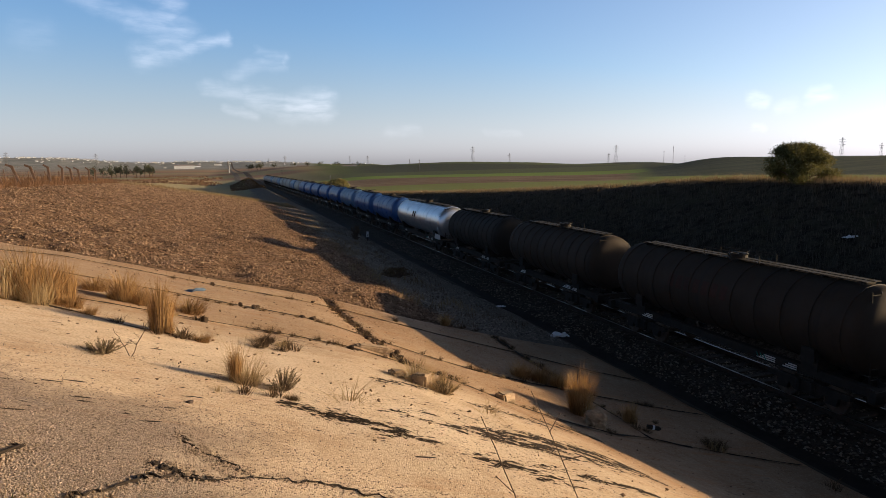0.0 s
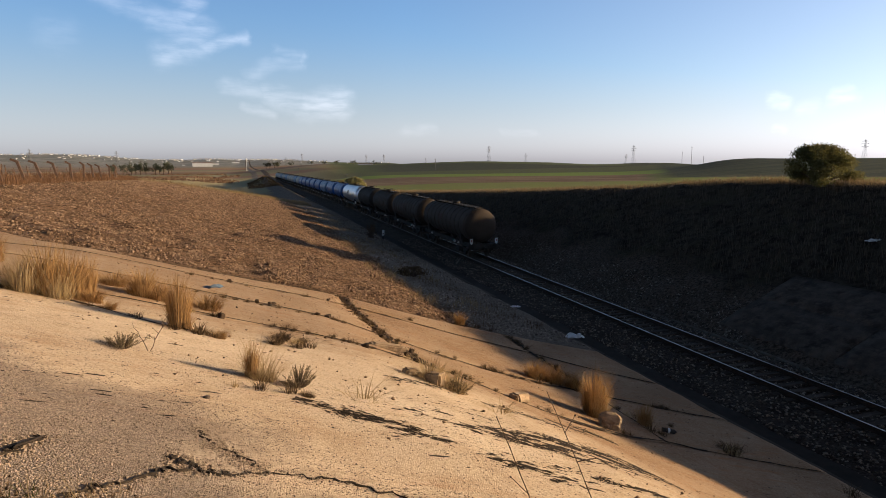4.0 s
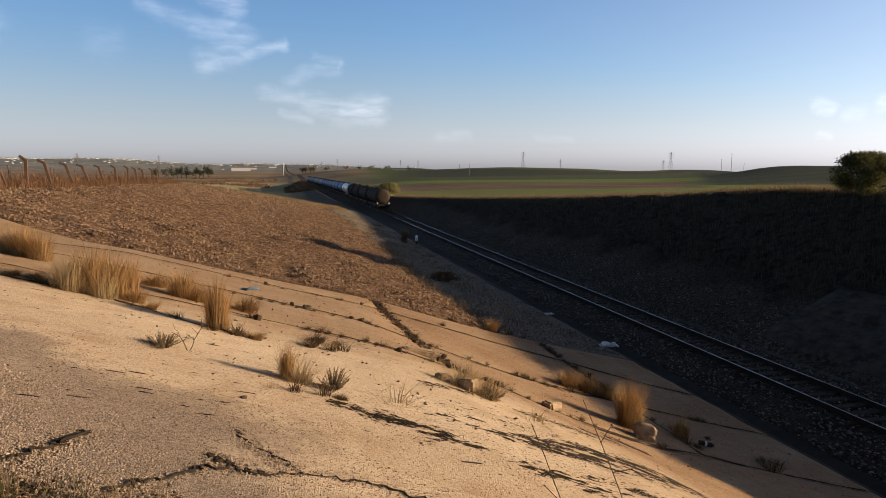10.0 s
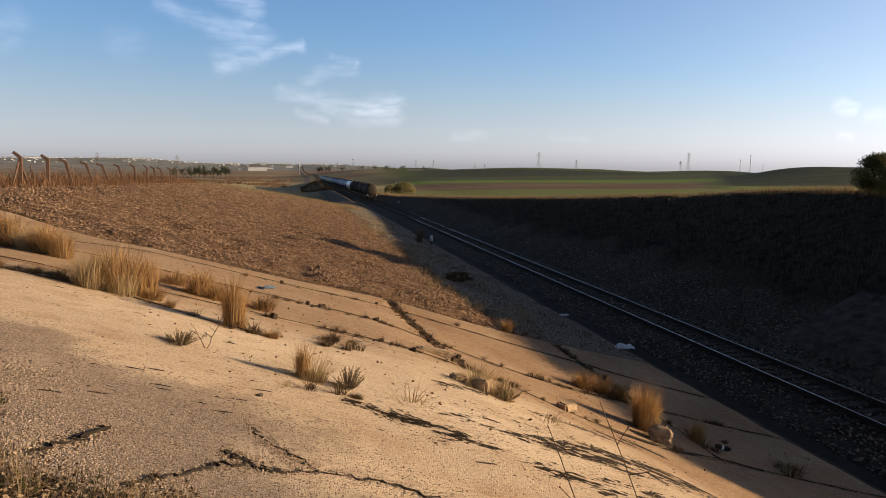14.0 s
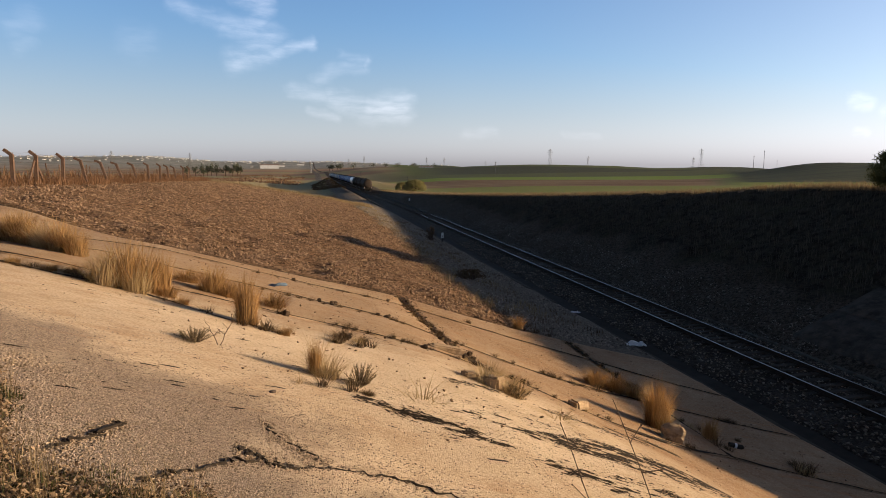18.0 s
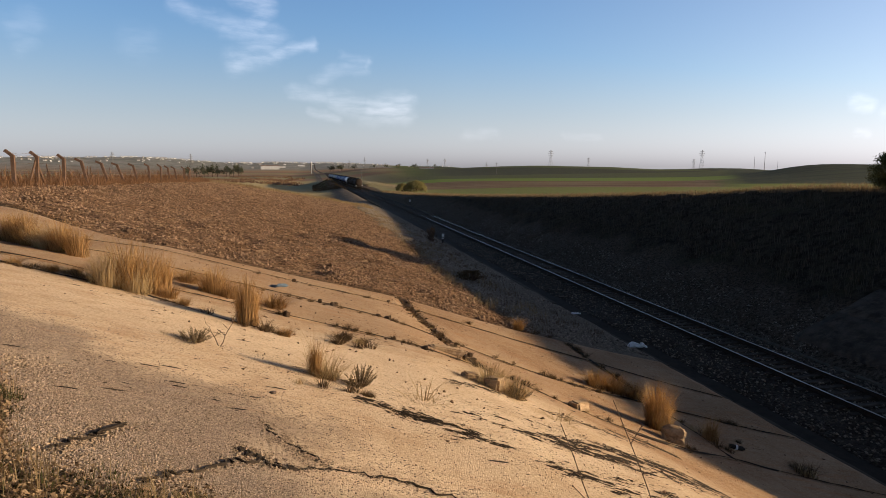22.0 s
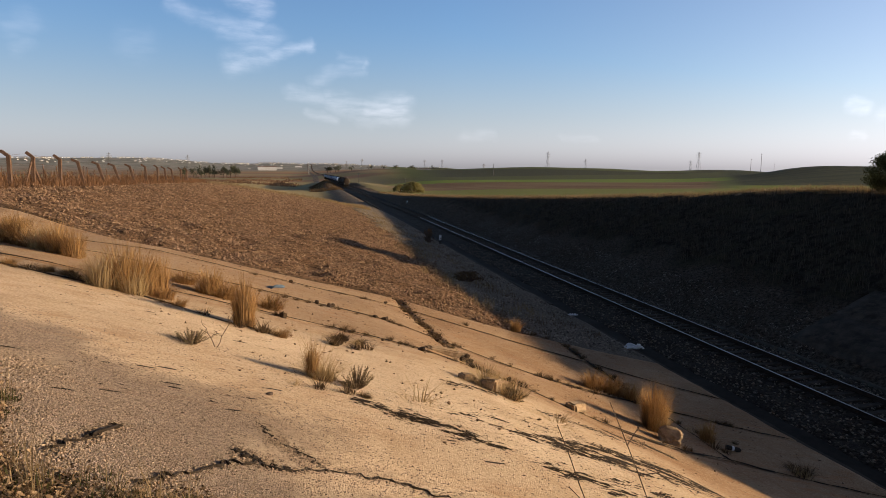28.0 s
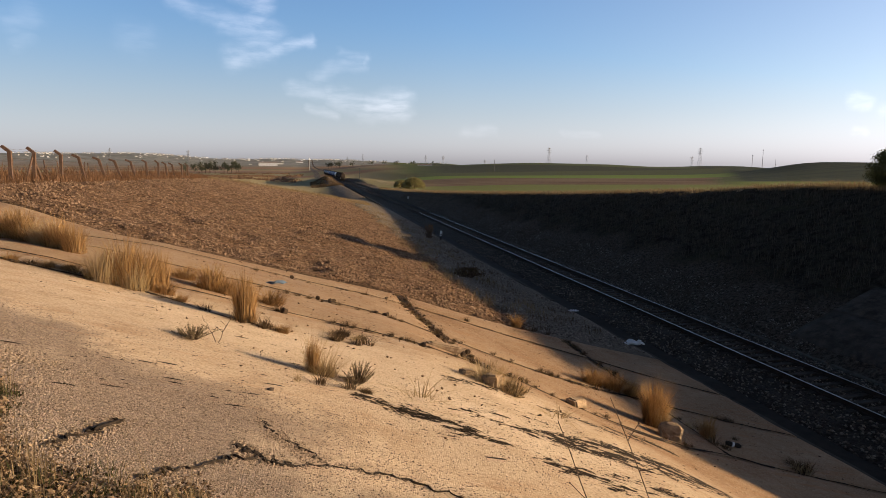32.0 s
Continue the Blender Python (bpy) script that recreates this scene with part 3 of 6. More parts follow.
def build_track():
    track = tagged(new("railway_track"), "single railway track of steel rails on sleepers in dark ballast", "railway track")
    prof = [(-0.075, -0.172), (0.075, -0.172), (0.075, -0.16), (0.012, -0.14), (0.010, -0.05), (0.036, -0.036), (0.036, -0.006),
            (0.028, 0), (-0.028, 0), (-0.036, -0.006), (-0.036, -0.036), (-0.010, -0.05), (-0.012, -0.14), (-0.075, -0.16)]
    for side in (-1, 1):
        bm = bmesh.new()
        x = TRACK_X + side * (GAUGE / 2 + 0.036)
        ends = [[bm.verts.new((x + u, y, v + grade(y))) for u, v in prof] for y in (-60, 20, 60, 100, 300, 560)]
        for a, b in zip(ends, ends[1:]):
            for i in range(len(prof)):
                bm.faces.new((a[i], a[(i + 1) % len(prof)], b[(i + 1) % len(prof)], b[i]))
        part("rail", bm, STEEL, track, "long steel rail with a bright worn head")
    bm = bmesh.new()
    box(bm, -1.3, 1.3, -0.13, 0.13, -0.20, 0.0)
    bmesh.ops.bevel(bm, geom=bm.edges[:], offset=0.02, segments=1, affect="EDGES")
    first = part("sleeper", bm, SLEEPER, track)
    first.location = (TRACK_X, 4.0, -0.175)
    rs = random.Random(4)
    for k in range(1, 200):
        shared("sleeper", first.data, track, pose(TRACK_X + rs.uniform(-0.02, 0.02), 4 + k * 0.6, grade(4 + k * 0.6) - 0.175 + rs.uniform(-0.012, 0.006), 0, 0, rs.uniform(-0.5, 0.5)))
    bm = bmesh.new()
    for k in list(range(-60, 0)) + list(range(200, 920)):
        y = 4 + k * 0.6
        box(bm, TRACK_X - 1.3, TRACK_X + 1.3, y - 0.12, y + 0.12, -0.36 + grade(y), -0.175 + grade(y))
    far = part("far_sleepers", bm, SLEEPER, track)
    far["kind"] = "stuff"
    return track


def build_ballast():
    ys = np.concatenate([np.arange(-60, 4, 4), np.arange(4, 60, 0.35), np.arange(60, 570, 6)])
    xs = np.array([-3.7, -3.5, -3.2, -2.7, -2.2, -1.8, -1.4, -1.0, -0.5, 0, 0.5, 1.0, 1.4, 1.8, 2.2, 2.6, 3.0, 3.4])
    zs = np.interp(xs, (-3.7, -3.2, -2.0, -1.4, -0.9, 0.9, 1.4, 2.0, 3.4), (-0.62, -0.38, -0.30, -0.21, -0.24, -0.24, -0.21, -0.3, -0.66))
    X, Y = np.meshgrid(TRACK_X + xs, ys)
    Z = np.broadcast_to(zs, X.shape) + grade(Y) + (soft_noise(X * 1.0, Y, 0.6, 21) - 0.5) * 0.09
    n, k = X.shape
    idx = np.arange(n * k).reshape(n, k)
    f = np.stack([idx[:-1, :-1], idx[:-1, 1:], idx[1:, 1:], idx[1:, :-1]], -1).reshape(-1, 4)
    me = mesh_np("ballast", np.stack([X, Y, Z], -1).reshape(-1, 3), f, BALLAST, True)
    tagged(new("ballast", me), "dark crushed-stone ballast under the track", "ballast", kind="structure")
    rs = np.random.RandomState(8)
    m = 15000
    y = 6 + 60 * rs.rand(m) ** 1.7
    x = TRACK_X - 3.6 + 6.8 * rs.rand(m)
    z = np.interp(x - TRACK_X, xs, zs) + 0.02
    keep = (np.abs(np.abs(x - TRACK_X) - GAUGE / 2) > 0.16)
    v, fc = lumps(np.stack([x, y, z], -1)[keep], (0.028 + 0.035 * rs.rand(m))[keep], 9, 0.8)
    stuff("ballast_stones", mesh_np("ballast_stones", v, fc, BALLAST_STONE), "loose grey crushed stones along the track", "stones")


def build_drain():
    """The low concrete wall of the drain at the foot of the near slope."""
    wall = tagged(new("drain_wall"), "low weathered concrete drain wall along the foot of the slope", "drain wall", kind="structure")
    rs = random.Random(3)
    bm = bmesh.new()
    box(bm, -0.10, 0.10, -1.97, 1.97, -1.1, -0.01)
    bmesh.ops.subdivide_edges(bm, edges=[e for e in bm.edges if abs((e.verts[0].co - e.verts[1].co).y) > 1], cuts=6, use_grid_fill=True)
    for v in bm.verts:
        v.co.x += noise.noise(v.co * 1.3) * 0.03
        v.co.z += noise.noise(v.co * 1.7 + Vector((4, 0, 0))) * 0.03
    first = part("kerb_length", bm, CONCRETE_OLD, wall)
    first.location = (TOE_X + 0.02, -4, 0)
    for k in range(1, 40):
        shared("kerb_length", first.data, wall, pose(TOE_X + 0.02 + rs.uniform(-0.03, 0.03), -4 + 4 * k, rs.uniform(-0.03, 0.02), 0, 0, rs.uniform(-0.5, 0.5) + (180 if k % 2 else 0)))


def build_edging():
    """Low broken concrete edging between the ballast and the far bank."""
    edge = tagged(new("track_edging"), "low broken concrete edging beyond the track", "edging", kind="structure")
    rs = random.Random(17)
    bm = bmesh.new()
    box(bm, -0.045, 0.045, -1.42, 1.42, -0.75, -0.34)
    bmesh.ops.bevel(bm, geom=bm.edges[:], offset=0.02, segments=1, affect="EDGES")
    first = part("kerb_length", bm, EDGING, edge)
    first.location = (21.75, 20.0, 0)
    for k in range(1, 34):
        if k in (4, 5, 6, 7, 11, 15, 16, 20, 22, 23, 26, 29, 30):
            continue
        shared("kerb_length", first.data, edge, pose(21.75 - 0.012 * k + rs.uniform(-0.03, 0.03), 20 + 3.0 * k, rs.uniform(-0.09, 0.03), rs.uniform(-0.7, 0.7), rs.uniform(-6, 6), rs.uniform(-0.8, 0.8)))


EDGING = plain("edging_concrete", (0.14, 0.115, 0.09), 0.9, 0.3, 4, bump=0.4)
build_track()
build_ballast()
build_edging()
build_drain()
DITCH_SHADE = plain("ditch_shade", (0.020, 0.015, 0.011), 0.95, 0.4, 3, bump=0.8)


def build_channel():
    """Floor strip of the drain between slope and ballast, near-black for its shade."""
    ys = np.concatenate([np.arange(-40, 60, 0.5), np.arange(60, 160, 4)])
    X, Y = np.meshgrid(np.array([14.28, 14.6, 14.9, 15.2, 15.55]), ys)
    Z = -0.33 + grade(Y) + (soft_noise(X, Y, 0.7, 23) - 0.5) * 0.10
    idx = np.arange(X.size).reshape(X.shape)
    f = np.stack([idx[:-1, :-1], idx[:-1, 1:], idx[1:, 1:], idx[1:, :-1]], -1).reshape(-1, 4)
    tagged(new("drain_floor", mesh_np("drain_floor", np.stack([X, Y, Z], -1).reshape(-1, 3), f, DITCH_SHADE, True)), "near-black floor strip that stands for the shade in the track-side drain", "drain", kind="structure")


build_channel()

# ---------------------------------------------------------------- the paved slopes


def paving_material():
    m, g = material("slope_concrete")
    at = g.n("ShaderNodeAttribute")
    at.attribute_name = "wear"
    sep = g.n("ShaderNodeSeparateColor", Color=at.outputs[0])
    worn, black, rusty = sep.outputs[0], sep.outputs[1], sep.outputs[2]
    pos = g.n("ShaderNodeNewGeometry").outputs["Position"]
    big = g.noise(pos, 0.35, 6, 0.6).outputs[0]
    mid = g.noise(pos, 2.2, 6, 0.65).outputs[0]
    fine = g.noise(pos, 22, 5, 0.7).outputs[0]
    stone = g.n("ShaderNodeTexVoronoi", Vector=pos, Scale=85.0)
    tone = g.n("ShaderNodeSeparateColor", Color=stone.outputs["Color"]).outputs[0]
    c = g.mix(g.span(big, 0.3, 0.7), (0.65, 0.515, 0.365), (0.79, 0.645, 0.475))
    c = g.mix(g.math("MULTIPLY", g.span(mid, 0.40, 0.66), g.math("ADD", 0.25, g.math("MULTIPLY", rusty, 0.5))), c, (0.43, 0.255, 0.125))
    c = g.mix(g.math("MULTIPLY", rusty, g.span(big, 0.2, 0.7, 0.55, 1.0)), c, (0.265, 0.158, 0.086))
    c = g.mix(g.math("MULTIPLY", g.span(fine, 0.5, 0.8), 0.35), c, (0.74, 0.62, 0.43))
    # grains of the worn concrete; the gaps' small shadows are put into the colour
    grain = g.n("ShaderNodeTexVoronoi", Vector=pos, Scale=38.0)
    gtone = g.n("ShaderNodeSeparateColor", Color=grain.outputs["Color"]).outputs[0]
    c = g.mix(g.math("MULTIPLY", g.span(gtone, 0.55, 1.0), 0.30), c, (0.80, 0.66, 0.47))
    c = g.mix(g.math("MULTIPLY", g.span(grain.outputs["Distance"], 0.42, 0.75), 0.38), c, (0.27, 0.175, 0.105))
    pits = g.noise(pos, 7.0, 7, 0.75).outputs[0]
    c = g.mix(g.math("MULTIPLY", g.span(pits, 0.60, 0.70), 0.3), c, (0.30, 0.185, 0.10))
    gravel = g.mix(tone, (0.12, 0.093, 0.074), (0.46, 0.365, 0.292))
    gravel = g.mix(g.math("MULTIPLY", mid, 0.5), gravel, (0.27, 0.21, 0.165))
    patchy = g.span(g.math("ADD", worn, g.math("MULTIPLY", g.math("SUBTRACT", mid, 0.5), 1.3)), 0.05, 1.05)
    c = g.mix(patchy, c, gravel)
    # rust-red wash that runs down the slope
    run = g.noise(g.n("ShaderNodeMapping", Vector=pos, Rotation=(0, 0, 0.15), Scale=(0.5, 5.0, 1.0)).outputs[0], 1.0, 6, 0.6).outputs[0]
    c = g.mix(g.math("MULTIPLY", g.span(run, 0.52, 0.72), g.math("ADD", 0.14, g.math("MULTIPLY", rusty, 0.5))), c, (0.40, 0.20, 0.095))
    # black crust that flakes off in streaks
    streak = g.noise(g.n("ShaderNodeMapping", Vector=pos, Rotation=(0, 0, 0.10), Scale=(1.9, 9.0, 1.0)).outputs[0], 1.0, 8, 0.66).outputs[0]
    flake = g.math("ADD", g.math("MULTIPLY", g.math("SUBTRACT", streak, 0.5), 2.6), g.math("MULTIPLY", g.math("SUBTRACT", fine, 0.5), 1.0))
    flake = g.math("ADD", flake, g.math("MULTIPLY", g.math("SUBTRACT", g.noise(g.n("ShaderNodeMapping", Vector=pos, Scale=(0.7, 1.6, 1.0)).outputs[0], 9.0, 6, 0.7).outputs[0], 0.5), 3.0))
    crust = g.span(g.math("ADD", flake, g.math("MULTIPLY", black, 0.62)), 0.72, 0.75)
    c = g.mix(crust, c, g.mix(tone, (0.020, 0.015, 0.012), (0.10, 0.075, 0.055)))
    lump = g.math("SUBTRACT", 1.0, stone.outputs["Distance"])
    rel = g.math("ADD", g.math("MULTIPLY", lump, g.math("ADD", 0.55, g.math("MULTIPLY", patchy, 0.65))), g.math("MULTIPLY", fine, 0.35))
    rel = g.math("ADD", g.math("SUBTRACT", rel, g.math("MULTIPLY", crust, 0.25)), g.math("MULTIPLY", mid, 0.5))
    finish(g, c, 0.93, rel, 0.70, 0.024, spec=0.15)
    return m


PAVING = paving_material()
# far slabs carry their bank's shade as a darker concrete colour
SHADED_PAVING = plain("shaded_paving", (0.080, 0.064, 0.051), 0.93, 0.4, 2.2, dirt=(0.030, 0.024, 0.019), bump=0.8)


GRIT = stone_material("loose_grit", (0.12, 0.088, 0.066), (0.46, 0.36, 0.27))
EARTH_AND_GAP_DARK = plain("joint_earth", (0.026, 0.018, 0.012), 0.95, 0.4, 9, bump=0.8)


def stroke(x, y, ax, ay, bx, by, w):
    """Nearness to a line between two places."""
    vx, vy = bx - ax, by - ay
    t = np.clip(((x - ax) * vx + (y - ay) * vy) / (vx * vx + vy * vy), 0, 1)
    return np.exp(-(((x - ax - t * vx) ** 2 + (y - ay - t * vy) ** 2) / (w * w)))


# lines of black crust: ends, width, strength
CRUSTS = ((0.45, 6.3, 0.96, 6.09, 0.12, 0.9), (0.9, 6.12, 1.5, 5.68, 0.17, 1.0), (2.1, 6.36, 2.84, 6.46, 0.12, 0.75), (2.84, 6.46, 4.0, 6.9, 0.26, 0.85),
          (3.5, 6.5, 5.3, 7.1, 0.42, 0.95), (2.7, 6.25, 3.9, 6.25, 0.16, 0.75), (2.2, 5.2, 3.1, 4.9, 0.15, 0.95), (3.0, 5.3, 4.2, 5.2, 0.12, 0.7), (1.5, 5.57, 1.88, 5.53, 0.08, 0.95), (1.75, 6.7, 2.4, 6.2, 0.08, 0.9), (2.75, 7.36, 2.95, 7.2, 0.05, 0.9), (1.95, 7.0, 2.3, 6.85, 0.05, 0.8),
          (6.4, 11.0, 7.2, 10.7, 0.22, 0.75), (2.0, 8.6, 2.8, 9.0, 0.13, 0.8), (3.6, 8.6, 5.2, 9.3, 0.2, 0.55), (5.3, 9.9, 6.4, 10.3, 0.2, 0.55))


def wear_at(x, y):
    """Worn gravelly surface, black crust, and rusty wash with some shade in it, over the near slope."""
    d = y - (4.75 - 0.75 * x)
    worn = sstep(0.9, -1.1, d + (soft_noise(x, y, 1.3, 31) - 0.5) * 1.6)
    black = np.zeros_like(x)
    for ax, ay, bx, by, w, k in CRUSTS:
        black = np.maximum(black, k * stroke(x, y, ax, ay, bx, by, w * 1.35))
    black = np.maximum(black, 0.15 * sstep(4.5, 6, y) + 0.14 * sstep(0.5, 2.5, x) * sstep(4.5, 6, y) * sstep(12, 10, y))
    # rust colour grows down the slope and takes in some penumbra there
    rusty = np.clip(0.3 * np.exp(-((d - 1.0) / 1.2) ** 2) + 0.9 * sstep(8.5, 13.0, y) + 0.9 * sstep(2.5, 7.0, x), 0, 1)
    return worn, black, rusty


def slab(name, parent, x0, x1, y0, y1, mat, step, seed, thick=0.14, surface=height, up=0.0):
    """One cast slab that follows the slope, with ragged, rounded edges."""
    low = y0 if callable(y0) else (lambda x: np.full_like(x, y0))
    top = y1 if callable(y1) else (lambda x: np.full_like(x, y1))
    mid = np.array([(x0 + x1) / 2])
    nx, ny = max(3, int((x1 - x0) / step)), max(3, int(float((top(mid) - low(mid))[0]) / step))
    U, V = np.meshgrid(np.linspace(0, 1, nx + 1), np.linspace(0, 1, ny + 1))
    X = x0 + U * (x1 - x0)
    Y = low(X) + 0.035 + V * (top(X) - low(X) - 0.07)
    # ragged edges
    ex = (soft_noise(X + seed * 7.1, Y, 0.5, seed) - 0.5) * 0.09
    X = X + np.where((U == 0) | (U == 1), ex, ex * 0.0)
    Y = Y + np.where((V == 0) | (V == 1), (soft_noise(X, Y + seed * 3.3, 0.5, seed + 1) - 0.5) * 0.09, 0)
    Z = surface(X, Y) + up + (soft_noise(X, Y, 1.9, 41 + seed) - 0.5) * 0.03 + (soft_noise(X, Y, 0.45, 42 + seed) - 0.5) * 0.012
    rim = (U == 0) | (U == 1) | (V == 0) | (V == 1)
    Z = np.where(rim, Z - 0.025, Z)
    n, k = X.shape
    idx = np.arange(n * k).reshape(n, k)
    top = np.stack([idx[:-1, :-1], idx[:-1, 1:], idx[1:, 1:], idx[1:, :-1]], -1).reshape(-1, 4)
    ring = np.concatenate([idx[0, :], idx[1:, -1], idx[-1, -2::-1], idx[-2:0:-1, 0]])
    v = np.stack([X, Y, Z], -1).reshape(-1, 3)
    low = v[ring] - np.array([0, 0, thick])
    m = len(ring)
    b = np.arange(m) + n * k
    skirt = np.stack([ring, b, np.roll(b, -1), np.roll(ring, -1)], -1)
    allv = np.concatenate([v, low])
    me = mesh_np(name, allv, np.concatenate([top, skirt]), mat, True)
    w, bl, ru = wear_at(allv[:, 0], allv[:, 1])
    col = me.attributes.new("wear", "FLOAT_COLOR", "POINT")
    col.data.foreach_set("color", np.stack([w, bl, ru, np.ones_like(w)], -1).astype(np.float32).ravel())
    ob = new(name, me)
    ob.parent = parent
    return ob


def paving_z(x, y):
    """Top of the nearest slab."""
    return height(x, y) + (soft_noise(x, y, 1.9, 42) - 0.5) * 0.03 + (soft_noise(x, y, 0.45, 43) - 0.5) * 0.012


def joint_a(x):
    return np.interp(x, (-26, 0, 3.4, 6.9, 9.6, 11.8, 14.2), (22.6, 22.0, 21.9, 20.7, 19.9, 18.8, 18.0))


def joint_b(x):
    return np.interp(x, (-26, 0, 2.3, 4.7, 8.9, 14.2), (17.0, 16.3, 16.3, 15.5, 15.7, 14.7))


def joint_c(x):
    return np.interp(x, (-26, -1, 2.8, 6.5, 9.7, 14.2), (12.6, 12.0, 11.95, 11.75, 12.1, 11.3))


def joint_d(x):
    return np.interp(x, (-26, -4.7, -2.7, -1.3, 0.7, 2.1, 3.6), (11.3, 10.7, 10.6, 9.75, 9.05, 8.9, 8.5))


def seam(parent, name, x, y, thin, thick, seed):
    """A ragged dark strip: earth along a joint, painted shade along a crack."""
    n = len(x)
    run = np.concatenate([[0], np.cumsum(np.hypot(np.diff(x), np.diff(y)))])
    nx, ny = -np.gradient(y), np.gradient(x)
    ln = np.hypot(nx, ny)
    nx, ny = nx / ln, ny / ln
    w = thin + thick * np.clip(soft_noise(run * 1.0, run * 0 + seed, 0.45, seed) - 0.35, 0, 1) ** 1.2 + (thin + 0.4 * thick) * (soft_noise(run, run * 0, 0.025, seed + 1) - 0.35) + thin * soft_noise(run, run * 0, 0.07, seed + 8)
    w = np.maximum(w, 0.002) * np.clip(np.minimum(run, run[-1] - run) / 0.2, 0.05, 1) * np.clip((soft_noise(run, run * 0 + 7, 0.6, seed + 4) - 0.22) * 5, 0.12, 1)
    mx = (soft_noise(run, run * 0 + 3, 0.5, seed + 2) - 0.5) * 0.12 * (1 if name == "joint_earth" else 0.5)
    rows = []
    for side, hgt in ((-1, -0.01), (-0.35, 1.0), (0.35, 0.8), (1, -0.01)):
        px, py = x + nx * (mx + side * w), y + ny * (mx + side * w)
        rows.append(np.stack([px, py, height(px, py) + 0.014 + np.where(hgt > 0, hgt * 0.02 * w / (w + 0.05), hgt)], -1))
    v = np.stack(rows, 1).reshape(-1, 3)
    b = np.arange(n - 1)[:, None] * 4
    f = np.concatenate([b + np.array([k, k + 4, k + 5, k + 1]) for k in range(3)])
    ob = new(name, mesh_np(name, v, f, EARTH_AND_GAP_DARK))
    ob.parent = parent


def pave_near():
    slope = tagged(new("paved_slope"), "cracked sunlit concrete paving on the slope with weeds in the joints", "paved slope", kind="structure")
    rows = (lambda x: np.full_like(x, -8.0), joint_c, joint_b, joint_a, edge_y)
    for j, (lo, hi) in enumerate(zip(rows, rows[1:])):
        cols = ((-26.0, TOE_X - 0.1),) if j == 0 else ((-26.0, 3.42), (3.42, TOE_X - 0.1)) if j == 1 else ((-26.0, 3.42), (3.42, 9.8), (9.8, TOE_X - 0.1))
        for i, (x0, x1) in enumerate(cols):
            right = x1 - 0.03 - (0.03 if i == 0 and j >= 1 else 0)
            left = x0 + 0.03 + (0.03 if i == 1 else 0)
            slab("slab", slope, left, right, lo, hi, PAVING, 0.18 if j < 2 else 0.3, 3 * j + i + 1)
    # earth and litter that fill the joints
    seams = [(np.linspace(-16, TOE_X - 0.3, 300), f, 0.010, 0.085) for f in (joint_c, joint_b, joint_a)]
    seams.append((np.linspace(-8, -0.7, 200), joint_d, 0.015, 0.13))
    for k, (x, f, thin, thick) in enumerate(seams):
        seam(slope, "joint_earth", x, f(x), thin, thick, 50 + k)
    for k, (x0, y0, y1) in enumerate(((9.8, 12.0, 22.3), (3.42, 12.2, 16.0))):
        y = np.linspace(y0, y1, 220)
        seam(slope, "joint_earth", x0 + (soft_noise(y, y * 0, 1.4, 58 + k) - 0.5) * 0.25, y, 0.02, 0.16, 60 + k)
    # cracks: near-black strips laid on top for the shade inside the gaps
    for k, (pts, thin, thick) in enumerate((
            (((-0.99, 3.47), (-0.88, 3.59), (-0.7, 3.76), (-0.54, 3.98), (-0.36, 4.08), (-0.23, 4.03), (0.0, 4.11), (0.32, 4.14), (0.55, 4.1), (0.93, 3.99), (1.4, 3.84)), 0.004, 0.032),
            (((-0.42, 4.9), (-0.32, 4.65), (-0.25, 4.49), (-0.11, 4.36), (0.05, 4.16)), 0.004, 0.026),
            (((-1.52, 3.72), (-1.42, 3.95), (-1.35, 4.15), (-1.28, 4.34)), 0.003, 0.012),
            (((-0.52, 4.22), (-0.46, 4.17), (-0.40, 4.12), (-0.34, 4.08)), 0.008, 0.05))):
        t = np.linspace(0, len(pts) - 1, 60 * len(pts))
        px = np.interp(t, range(len(pts)), [p[0] for p in pts])
        py = np.interp(t, range(len(pts)), [p[1] for p in pts])
        px, py = px + (soft_noise(t * 2, t * 0, 0.35, 75 + k) - 0.5) * 0.07, py + (soft_noise(t * 2, t * 0 + 5, 0.35, 76 + k) - 0.5) * 0.09
        seam(slope, "crack", px, py, thin, thick, 70 + k)
        rs = np.random.RandomState(90 + k)
        i = rs.randint(0, len(px), 600)
        cx, cy = px[i] + rs.randn(600) * 0.045, py[i] + rs.randn(600) * 0.045
        v, f = lumps(np.stack([cx, cy, paving_z(cx, cy) + 0.004], -1), 0.004 + 0.008 * rs.rand(600) ** 1.6, 95 + k, 0.8)
        me = mesh_np("crack_gravel", v, f, GRIT)
        ob = new("crack_gravel", me)
        ob.parent = slope
        ob["kind"] = "stuff"
    return slope


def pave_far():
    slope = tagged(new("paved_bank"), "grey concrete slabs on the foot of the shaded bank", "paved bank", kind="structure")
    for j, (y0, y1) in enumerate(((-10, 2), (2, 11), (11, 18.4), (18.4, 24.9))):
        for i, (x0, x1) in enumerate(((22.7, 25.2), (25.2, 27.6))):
            slab("slab", slope, x0 + 0.03, x1 - 0.03, y0, y1, SHADED_PAVING, 0.5, 60 + j * 2 + i, up=0.16)


pave_near()
pave_far()


